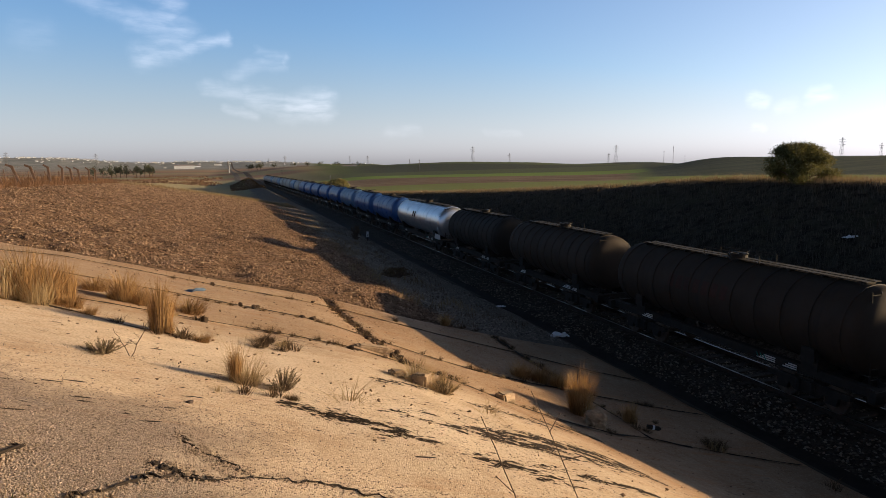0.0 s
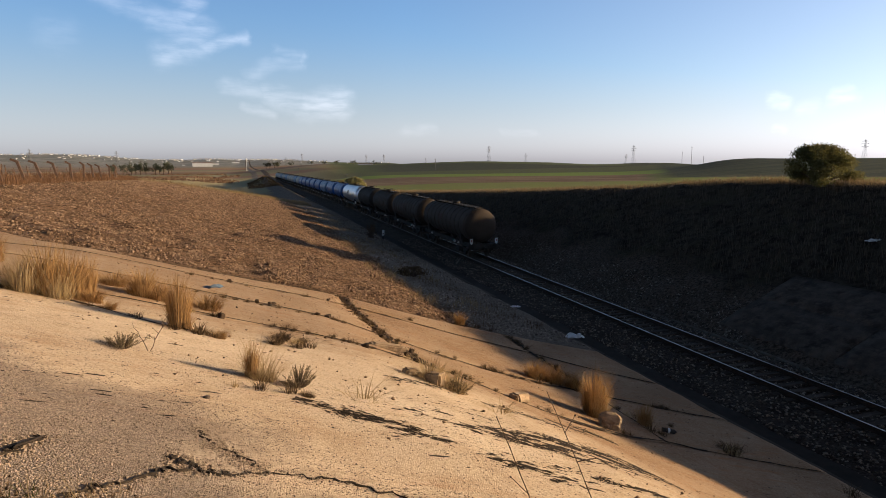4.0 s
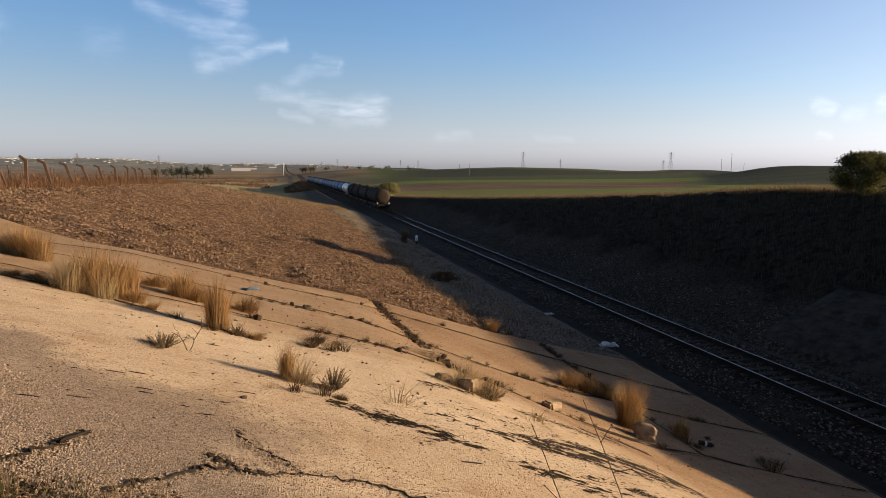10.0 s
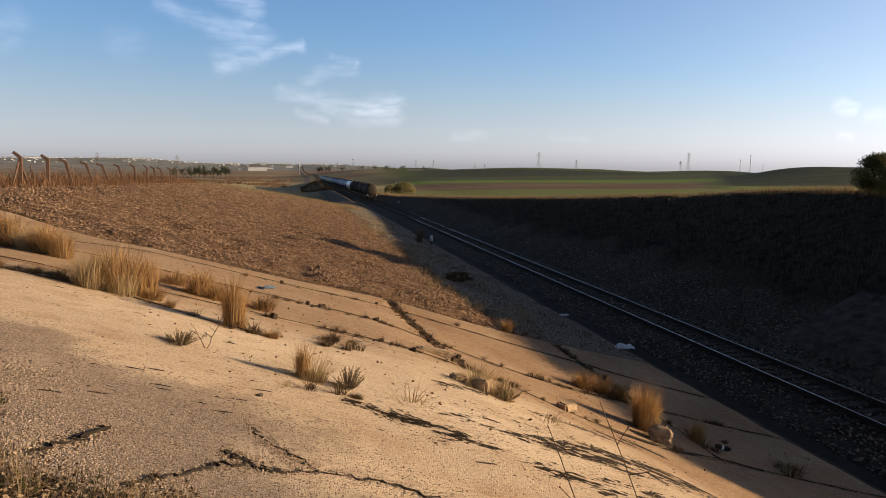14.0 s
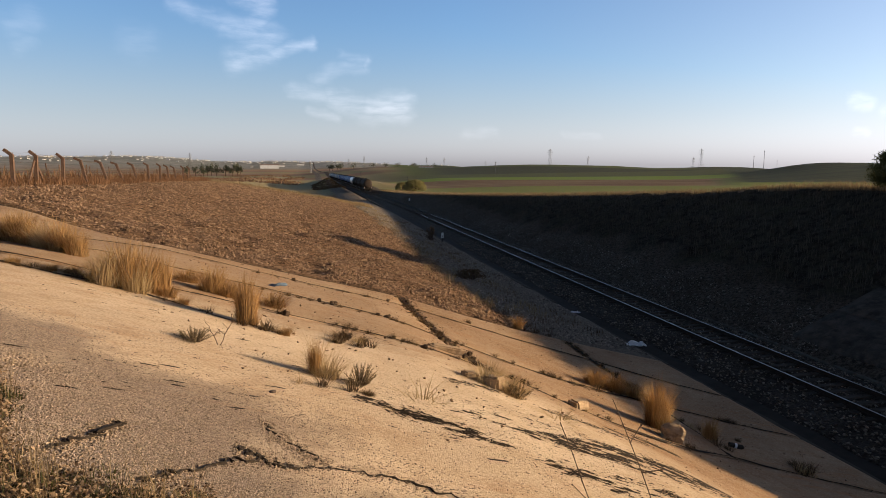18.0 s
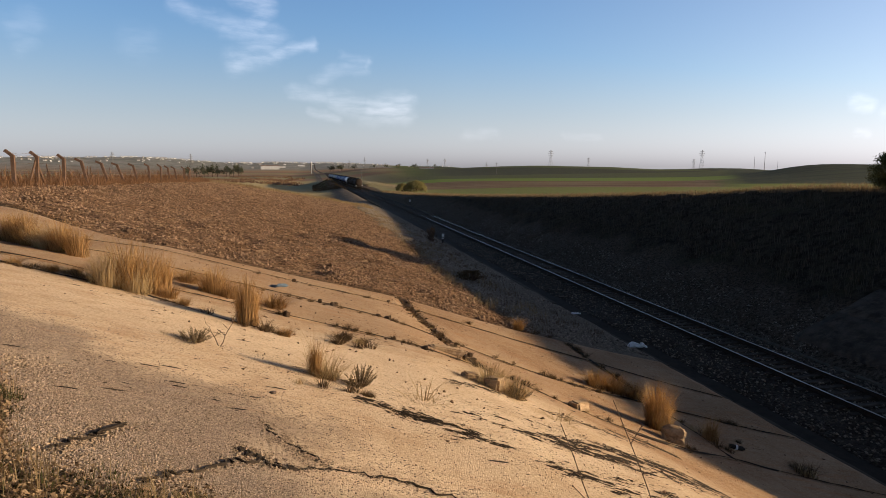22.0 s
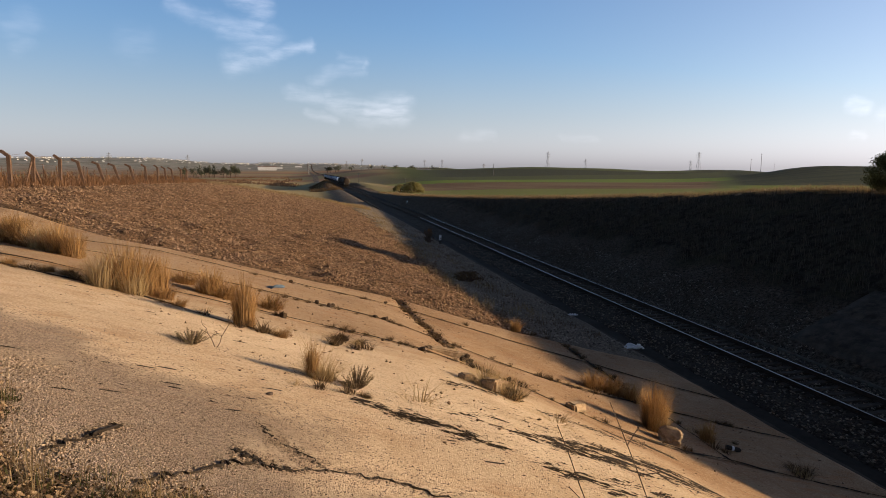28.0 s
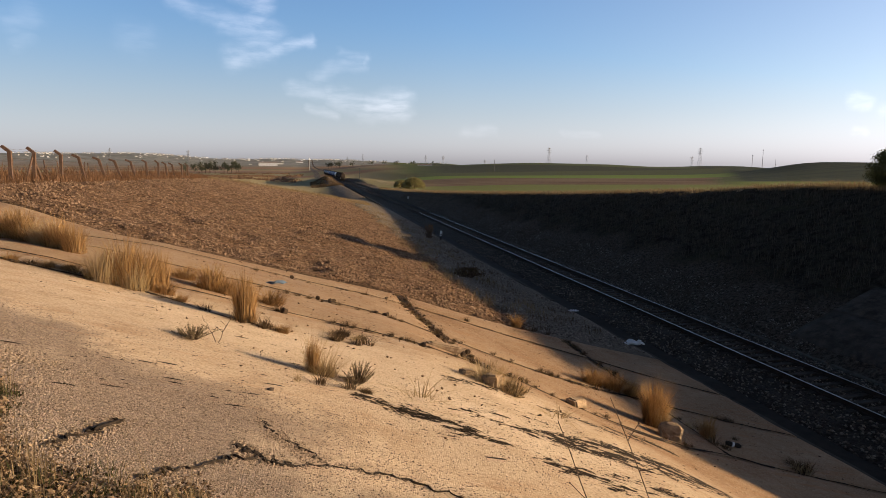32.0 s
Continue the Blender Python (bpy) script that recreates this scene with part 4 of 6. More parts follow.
def crust_flakes():
    """Thin ragged flakes of black crust that still cling to the paving."""
    rs = np.random.RandomState(111)
    vs, fs, base = [], [], 0
    for ax, ay, bx, by, w, k in CRUSTS:
        ln = math.hypot(bx - ax, by - ay)
        n = int(k * k * ln * w * 5600) + 16
        t = -0.08 + 1.16 * rs.rand(n)
        off = rs.randn(n) * w * 0.62
        ux, uy = (bx - ax) / ln, (by - ay) / ln
        cx, cy = ax + t * ln * ux - off * uy, ay + t * ln * uy + off * ux
        keep = soft_noise(cx * 1.0, cy * 2.6, 0.22, 112) * 0.6 + soft_noise(cx, cy * 2.0, 0.07, 113) * 0.4 > 0.485
        cx, cy = cx[keep], cy[keep]
        n = len(cx)
        size = 0.006 + 0.028 * rs.rand(n) ** 2.0
        ang = np.linspace(0, math.tau, 9)[:-1]
        rad = size[:, None] * (0.45 + 0.8 * rs.rand(n, 8))
        lean = rs.randn(n)[:, None] * 0.4
        du, dv = np.cos(ang + lean) * rad * 2.1, np.sin(ang + lean) * rad * 0.42
        X, Y = cx[:, None] + du * ux - dv * uy, cy[:, None] + du * uy + dv * ux
        X, Y = np.concatenate([X, cx[:, None]], 1), np.concatenate([Y, cy[:, None]], 1)
        Z = paving_z(X, Y) + 0.003 + np.concatenate([np.zeros((n, 8)), np.full((n, 1), 0.007)], 1)
        vs.append(np.stack([X, Y, Z], -1).reshape(-1, 3))
        b = base + np.arange(n)[:, None] * 9
        fs += [b + np.array([i, (i + 1) % 8, 8]) for i in range(8)]
        base += n * 9
    # scattered flecks over the rest of the slope
    n = 420
    cx, cy = -3.6 + 8.6 * rs.rand(n), 4.6 + 7.0 * rs.rand(n)
    keep = soft_noise(cx, cy, 0.9, 114) > 0.52
    cx, cy = cx[keep], cy[keep]
    n = len(cx)
    ang = np.linspace(0, math.tau, 9)[:-1]
    rad = (0.008 + 0.05 * rs.rand(n) ** 3)[:, None] * (0.4 + 0.9 * rs.rand(n, 8))
    X, Y = cx[:, None] + np.cos(ang) * rad * 2.2, cy[:, None] + np.sin(ang) * rad * 0.45 + np.cos(ang) * rad * 0.3
    X, Y = np.concatenate([X, cx[:, None]], 1), np.concatenate([Y, cy[:, None]], 1)
    Z = paving_z(X, Y) + 0.003 + np.concatenate([np.zeros((n, 8)), np.full((n, 1), 0.007)], 1)
    vs.append(np.stack([X, Y, Z], -1).reshape(-1, 3))
    b = base + np.arange(n)[:, None] * 9
    fs += [b + np.array([i, (i + 1) % 8, 8]) for i in range(8)]
    stuff("crust_flakes", mesh_np("crust_flakes", np.concatenate(vs), np.concatenate(fs), CRUST), "black flaking crust on the sunlit paving", "crust")


PEBBLE = stone_material("paving_pebble", (0.105, 0.081, 0.063), (0.51, 0.40, 0.315))


def worn_pebbles():
    """Pebbles laid bare in the worn concrete nearest to the road."""
    rs = np.random.RandomState(131)
    n = 105000
    x, y = -3.8 + 7.4 * rs.rand(n), 3.1 + 4.6 * rs.rand(n) ** 1.15
    worn = wear_at(x, y)[0]
    keep = (rs.rand(n) < 0.10 + 0.9 * worn) & (soft_noise(x, y, 0.09, 132) + 0.5 * soft_noise(x, y, 0.6, 133) > 0.42)
    x, y = x[keep], y[keep]
    size = 0.0045 + 0.0055 * rs.rand(len(x)) ** 2
    v, f = lumps(np.stack([x, y, paving_z(x, y) + size * 0.1], -1), size, 134, 0.75)
    stuff("paving_pebbles", mesh_np("paving_pebbles", v, f, PEBBLE), "pebbles laid bare in the worn grey-pink concrete", "pebbles")


worn_pebbles()
CRUST = stone_material("black_crust", (0.010, 0.008, 0.007), (0.062, 0.046, 0.034))
crust_flakes()

# ---------------------------------------------------------------- the train
def paint(name, col, rough, metal=0.0, stain=(0.05, 0.04, 0.03), amount=0.6):
    """Tank paint with grime that runs down the sides."""
    m, g = material(name)
    pos = g.n("ShaderNodeTexCoord").outputs["Object"]
    rnd = g.n("ShaderNodeObjectInfo").outputs["Random"]
    runs = g.noise(g.n("ShaderNodeMapping", Vector=pos, Scale=(0.3, 3.0, 0.35)).outputs[0], 1.0, 6, 0.65).outputs[0]
    blot = g.noise(pos, 1.3, 6, 0.6).outputs[0]
    fine = g.noise(pos, 25, 3).outputs[0]
    c = g.mix(g.math("MULTIPLY", rnd, 0.35), col, tuple(v * 0.7 for v in col))
    c = g.mix(g.math("MULTIPLY", g.span(runs, 0.48, 0.72), amount), c, stain)
    c = g.mix(g.math("MULTIPLY", g.span(blot, 0.5, 0.75), amount * 0.6), c, tuple(v * 1.5 for v in stain))
    r = g.math("ADD", rough, g.math("MULTIPLY", g.math("SUBTRACT", blot, 0.4), 0.35), clamp=True)
    finish(g, c, r, fine, 0.08, 0.004, metal, 0.4)
    return m


PAINTS = {
    "brown": paint("tank_brown", (0.034, 0.021, 0.012), 0.75, 0, (0.012, 0.009, 0.007), 0.7),
    "dark": paint("tank_dark", (0.018, 0.013, 0.009), 0.75, 0, (0.012, 0.010, 0.008), 0.7),
    "silver": paint("tank_aluminium", (0.72, 0.73, 0.76), 0.30, 0.85, (0.25, 0.24, 0.24), 0.35),
    "blue": paint("tank_blue", (0.026, 0.088, 0.27), 0.38, 0, (0.03, 0.04, 0.06), 0.45),
    "pale": paint("tank_pale_blue", (0.10, 0.20, 0.36), 0.42, 0, (0.07, 0.08, 0.09), 0.45),
    "grey": paint("tank_grey", (0.36, 0.36, 0.35), 0.5, 0, (0.12, 0.10, 0.085), 0.6),
}
IRON = plain("frame_iron", (0.022, 0.018, 0.015), 0.8, 0.35, 3)
WHEEL = plain("wheel_steel", (0.10, 0.075, 0.06), 0.6, 0.3, 6, 0.5)
WHITE = plain("white_paint", (0.55, 0.55, 0.53), 0.6, 0.15, 5)
FADED = plain("faded_letter_paint", (0.045, 0.018, 0.012), 0.75, 0.3, 4)
TEAL = plain("teal_spray_paint", (0.02, 0.16, 0.13), 0.7, 0.2, 5)
LAMP_RED = plain("lamp_lens", (0.25, 0.03, 0.02), 0.3, 0.2, 4)


def lathe(bm, prof, n=32, cz=2.72):
    """Rings round the Y axis: prof holds (y, radius)."""
    rings = []
    for y, r in prof:
        if r < 1e-4:
            rings.append([bm.verts.new((0, y, cz))])
        else:
            rings.append([bm.verts.new((math.sin(i * math.tau / n) * r, y, cz + math.cos(i * math.tau / n) * r)) for i in range(n)])
    for a, b in zip(rings, rings[1:]):
        if len(a) == 1:
            for i in range(n):
                bm.faces.new((a[0], b[i], b[(i + 1) % n]))
        elif len(b) == 1:
            for i in range(n):
                bm.faces.new((a[i], b[0], a[(i + 1) % n]))
        else:
            for i in range(n):
                bm.faces.new((a[i], b[i], b[(i + 1) % n], a[(i + 1) % n]))


def tank_mesh(half, r, cz):
    bm = bmesh.new()
    end = [(half - 0.42 + 0.42 * math.sin(a), r * math.cos(a) ** 0.55 if a < 1.55 else 0.0) for a in np.linspace(0, math.pi / 2, 8)]
    prof = [(-y, q) for y, q in end[::-1]] + [(y, r) for y in np.linspace(-half + 1.2, half - 1.2, 9)] + end
    lathe(bm, prof, 40, cz)
    return bm


WHEEL_R = 0.46


def bolster_mesh():
    bm = bmesh.new()
    box(bm, -1.06, 1.06, -0.22, 0.22, 0.50, 0.88)
    return bm


def side_frame_mesh():
    """One cast side of a bogie, with its axle boxes."""
    bm = bmesh.new()
    pts = ((-1.55, 0.62), (-1.55, 0.78), (-0.6, 0.80), (0.6, 0.80), (1.55, 0.78), (1.55, 0.62), (1.15, 0.58), (1.10, 0.30), (0.74, 0.30), (0.68, 0.56), (0.45, 0.36), (-0.45, 0.36), (-0.68, 0.56), (-0.74, 0.30), (-1.10, 0.30), (-1.15, 0.58))
    a, b = [bm.verts.new((-0.07, y, z)) for y, z in pts], [bm.verts.new((0.07, y, z)) for y, z in pts]
    n = len(pts)
    bm.faces.new(a)
    bm.faces.new(b[::-1])
    for i in range(n):
        bm.faces.new((a[i], b[i], b[(i + 1) % n], a[(i + 1) % n]))
    bmesh.ops.recalc_face_normals(bm, faces=bm.faces[:])
    return bm


def spring_mesh():
    bm = bmesh.new()
    rod(bm, (0, 0, 0.44), (0, 0, 0.80), 0.075, n=8)
    return bm


def wheelset_mesh():
    bm = bmesh.new()
    rod(bm, (-1.12, 0, 0), (1.12, 0, 0), 0.075, n=10)
    for s in (-1, 1):
        x = s * (GAUGE / 2 + 0.03)
        rod(bm, (x - 0.065, 0, 0), (x + 0.065, 0, 0), WHEEL_R, n=24)
        rod(bm, (x - s * 0.065 - 0.015, 0, 0), (x - s * 0.065 + 0.015, 0, 0), WHEEL_R + 0.03, n=24)
        for k in range(4):
            a = k * math.pi / 2
            box(bm, x + s * 0.066, x + s * 0.075, -0.06, 0.06, 0.14, 0.36, Matrix.Rotation(a, 4, "X"))
    return bm


SHARE = {}


def piece(name, key, build, mat, parent, m=None, label=""):
    """A part whose mesh is made once and shared."""
    if key not in SHARE:
        first = part(name, build(), mat, parent, label)
        SHARE[key] = first.data
        ob = first
    else:
        ob = new(name, SHARE[key])
        ob.parent = parent
        if label:
            ob["label"] = label
    if m is not None:
        ob.matrix_basis = m
    return ob


def simple(*boxes):
    def make():
        bm = bmesh.new()
        for b in boxes:
            box(bm, *b)
        return bm
    return make


def ladder_mesh(rise, cz, r):
    def make():
        bm = bmesh.new()
        for s in (-0.2, 0.2):
            rod(bm, (s, 0, 0.9), (s, 0, 0.9 + rise), 0.022, n=6)
        for k in range(10):
            z = 1.05 + k * (rise - 0.25) / 9
            rod(bm, (-0.2, 0, z), (0.2, 0, z), 0.015, n=6)
        return bm
    return make


def tank_wagon(color, length, label, last=False, marks=""):
    """A bogie tank wagon; its space: middle on the rail heads, Y forwards. length: over the headstocks."""
    w = tagged(new("tank_wagon"), label, "tank wagon", "tank wagons of the train")
    half, r, cz = length / 2, 1.44, 2.74
    th = half - 0.35
    tank = part("tank", tank_mesh(th, r, cz), PAINTS[color], w, smooth=True)
    for y in np.linspace(-th + 0.7, th - 0.7, 11 if color in ("brown", "dark") else 5):
        bm = bmesh.new()
        lathe(bm, [(y - 0.04, r - 0.01), (y - 0.03, r + 0.03), (y + 0.03, r + 0.03), (y + 0.04, r - 0.01)], 40, cz)
        part("band", bm, PAINTS[color], tank)
    key = round(length, 1)
    for s in (-1, 1):
        piece("sole_bar", ("sole", key), simple((-0.09, 0.09, -half, half, 0.98, 1.26), (-0.13, 0.13, -half, half, 0.96, 1.0), (-0.13, 0.13, -half, half, 1.24, 1.28)), IRON, w, pose(s * 1.02, 0, 0))
        piece("headstock", "head", simple((-1.25, 1.25, -0.1, 0.1, 0.86, 1.28), (-1.35, -0.85, -0.16, 0.1, 0.9, 1.26), (0.85, 1.35, -0.16, 0.1, 0.9, 1.26)), IRON, w, pose(0, s * half, 0, 0, 0, 0 if s < 0 else 180))
        piece("saddle", "saddle", simple((-1.2, 1.2, -0.3, 0.3, 1.2, 1.62), (-1.32, -0.7, -0.25, 0.25, 1.5, 1.98), (0.7, 1.32, -0.25, 0.25, 1.5, 1.98)), IRON, w, pose(0, s * (half - 2.2), 0))
        bogie = piece("bogie", "bogie", bolster_mesh, IRON, w, pose(0, s * (half - 2.3), 0))
        for q in (-1, 1):
            piece("side_frame", "side_frame", side_frame_mesh, IRON, bogie, pose(q * 1.08, 0, 0))
            for y in (-0.28, 0.28):
                piece("spring", "spring", spring_mesh, IRON, bogie, pose(q * 1.2, y, 0))
        for y in (-0.92, 0.92):
            wh = piece("wheelset", "wheelset", wheelset_mesh, WHEEL, bogie, pose(0, y, WHEEL_R))
            if color in ("brown", "dark"):
                SPINNING.append((wh, y))
        for x in (-0.93, 0.93):
            def buffer_mesh():
                bm = bmesh.new()
                rod(bm, (0, 0.1, 0), (0, -0.3, 0), 0.10, n=12)
                rod(bm, (0, -0.3, 0), (0, -0.56, 0), 0.075, n=12)
                rod(bm, (0, -0.56, 0), (0, -0.62, 0), 0.23, 0.21, n=16)
                return bm
            piece("buffer", "buffer", buffer_mesh, IRON, w, pose(x, s * half, 1.06, 0, 0, 0 if s < 0 else 180))
        piece("coupling", "coupling", simple((-0.05, 0.05, -0.55, 0.0, 0.93, 1.05), (-0.09, 0.09, -0.62, -0.48, 0.80, 1.02)), IRON, w, pose(0, s * half, 0, 0, 0, 0 if s < 0 else 180))
    piece("walkway", ("walk", key), simple((-0.33, -0.05, -th + 0.8, th - 0.8, cz + r + 0.06, cz + r + 0.09), (0.05, 0.33, -th + 0.8, th - 0.8, cz + r + 0.06, cz + r + 0.09),
                                           *[(-0.33, 0.33, y - 0.03, y + 0.03, cz + r - 0.06, cz + r + 0.06) for y in np.linspace(-th + 1, th - 1, 9)]), IRON, w)

    def dome():
        bm = bmesh.new()
        rod(bm, (0, 0, cz + r - 0.1), (0, 0, cz + r + 0.22), 0.33, n=16)
        rod(bm, (0, 0, cz + r + 0.22), (0, 0, cz + r + 0.28), 0.37, 0.33, n=16)
        rod(bm, (0, 0.5, cz + r - 0.1), (0, 0.5, cz + r + 0.2), 0.06, n=8)
        rod(bm, (0.37, 0, cz + r + 0.25), (0.5, 0, cz + r + 0.3), 0.02, n=6)
        return bm

    def rail_mesh():
        bm = bmesh.new()
        for y in (-1.4, 0, 1.4):
            rod(bm, (0, y, cz + r), (0, y, cz + r + 0.34), 0.018, n=6)
        rod(bm, (0, -1.4, cz + r + 0.34), (0, 1.4, cz + r + 0.34), 0.018, n=6)
        return bm
    piece("manhole", "dome", dome, PAINTS["dark"], w)
    for s in (-1, 1):
        piece("handrail", "handrail", rail_mesh, IRON, w, pose(s * 0.42, 0, 0))
    piece("ladder", "ladder", ladder_mesh(3.2, cz, r), IRON, w, pose(-0.62, -th + 0.02, 0, -3, 0, 0))
    for y, wd in ((-half * 0.55, 0.55), (-half * 0.4, 0.8), (half * 0.6, 0.7)):
        piece("lettered_plate", ("plate", wd), simple((-0.012, 0.0, -wd / 2, wd / 2, 1.02, 1.06), (-0.012, 0.0, -wd / 2, wd * 0.3, 1.09, 1.13), (-0.012, 0.0, -wd / 2, wd * 0.1, 1.16, 1.20)), WHITE, w, pose(-1.15, y, 0), "rows of small white marks")
    if marks:
        n, width = (7, 3.4) if marks == "long" else (2, 1.2)
        for k in range(n):
            bm = bmesh.new()
            y0 = -width / 2 + k * width / n
            arc = [[bm.verts.new((-(r + 0.006) * math.cos(a - 0.25), y0 + t, cz + (r + 0.006) * math.sin(a - 0.25))) for t in (0, width / n * 0.7)] for a in np.linspace(0.30, 0.68, 5)]
            for p, q in zip(arc, arc[1:]):
                bm.faces.new((p[0], p[1], q[1], q[0]))
            bar = part("letter_bar", bm, FADED, tank, "faded dark red painted bar")
            bar.location.y = 0.8
        bm = bmesh.new()
        for k in range(3):
            rod(bm, (-1.16, -half * 0.4 + k * 0.16, 1.02 + 0.05 * (k % 2)), (-1.16, -half * 0.4 + k * 0.16 + 0.1, 1.2), 0.02, n=5)
        part("paint_mark", bm, TEAL, w, "small teal spray-painted mark")
    if color == "silver":
        piece("white_board", "board", simple((-0.02, 0.0, -0.75, 0.75, 1.3, 1.75)), WHITE, w, pose(-1.30, -half + 1.3, 0), "white painted board with worn marks")
    if last:
        for s in (-1, 1):
            lamp = piece("tail_lamp", "lamp", simple((-0.11, 0.11, -0.09, 0.0, 1.35, 1.75), (-0.03, 0.03, -0.05, -0.02, 1.2, 1.4)), WHITE, w, pose(s * 1.12, -half - 0.06, 0), "white tail lamp with a dark lens")
            piece("lens", "lens", lens_mesh, LAMP_RED, lamp)
    return w


def lens_mesh():
    bm = bmesh.new()
    rod(bm, (0, -0.09, 1.58), (0, -0.115, 1.58), 0.075, 0.06, n=14)
    return bm


SPINNING = []
TRAIN = []


def build_train():
    order = [("brown", 14.0, "long rusty brown tank wagon at the tail of the train", True, "short"),
             ("brown", 13.2, "rusty brown tank wagon with a faded row of marks", False, "long"),
             ("brown", 10.9, "plain rusty brown tank wagon with a sunlit end", False, ""),
             ("dark", 10.8, "dark brown tank wagon streaked with grime", False, ""),
             ("silver", 15.2, "bright silver tank wagon that mirrors the sky", False, "short")]
    tail = -3.5
    for color, length, label, last, marks in order:
        w = tank_wagon(color, length, label, last, marks)
        TRAIN.append((w, tail + 0.62 + length / 2))
        tail += length + 1.24
    blue = tank_wagon("blue", 10.9, "dark blue tank wagon of the long train")
    pale = tank_wagon("pale", 10.9, "faded blue-grey tank wagon of the long train")
    grey = tank_wagon("grey", 10.9, "pale grey tank wagon far along the train")
    stock = {"b": [blue], "p": [pale], "g": [grey]}
    for k, c in enumerate("bbpbbbbbgpgggpggpgggg"):
        w = stock[c].pop() if stock[c] else copy_thing({"b": blue, "p": pale, "g": grey}[c], Matrix())
        TRAIN.append((w, tail + 0.62 + 5.45))
        tail += 12.14


build_train()

# ---------------------------------------------------------------- plants
DRY = leafy("dry_grass", (0.095, 0.052, 0.022), (0.55, 0.35, 0.155), (0.50, 0.27, 0.09), glow=0.3)
STRAW = leafy("straw", (0.30, 0.215, 0.11), (0.60, 0.47, 0.28), (0.5, 0.35, 0.15))
WEED = leafy("dry_weed", (0.045, 0.032, 0.020), (0.16, 0.105, 0.055), (0.15, 0.09, 0.04), glow=0.2)
SHRUB = leafy("grey_green_leaf", (0.105, 0.080, 0.046), (0.33, 0.255, 0.155), (0.2, 0.15, 0.07), glow=0.25)
LEAF = leafy("bush_leaf", (0.030, 0.036, 0.012), (0.095, 0.10, 0.034), (0.14, 0.13, 0.03), glow=0.3)
GREEN = leafy("green_weed", (0.030, 0.036, 0.013), (0.10, 0.105, 0.036), (0.10, 0.11, 0.03), glow=0.3)
BARK = plain("dead_stem", (0.085, 0.055, 0.038), 0.9, 0.35, 20)


def tuft_mesh(name, seed, count, radius, tall, lean, mat, width=0.0072):
    count = int(count * 1.15)
    v, f = blades(seed, count, radius, tall, lean, width)
    v2, f2 = blades(seed + 50, count // 3, radius * 1.15, tall * 0.35, 1.1, width * 1.2)
    return mesh_np(name, np.concatenate([v, v2]), np.concatenate([f, f2 + len(v)]), mat)


TUFTS = [tuft_mesh("grass_tuft", 1, 420, 0.15, 1.0, 0.36, DRY), tuft_mesh("grass_tuft", 2, 460, 0.22, 1.0, 0.5, DRY),
         tuft_mesh("grass_tuft", 3, 360, 0.2, 0.9, 0.8, DRY), tuft_mesh("grass_tuft", 4, 26, 0.07, 1.0, 0.42, STRAW, 0.0022),
         tuft_mesh("grass_tuft", 5, 380, 0.22, 0.95, 0.65, STRAW, 0.0045)]


def tuft(kind, x, y, tall, wide, turn=0.0, label="tall dry orange grass tuft in a joint of the paving"):
    ob = tagged(new("grass_tuft", TUFTS[kind]), label, "grass tuft", "dry grass tufts on the slope")
    ob.matrix_basis = Matrix.LocRotScale(place(x, y, -0.03), Euler((0, 0, turn)), (wide, wide, tall))
    return ob


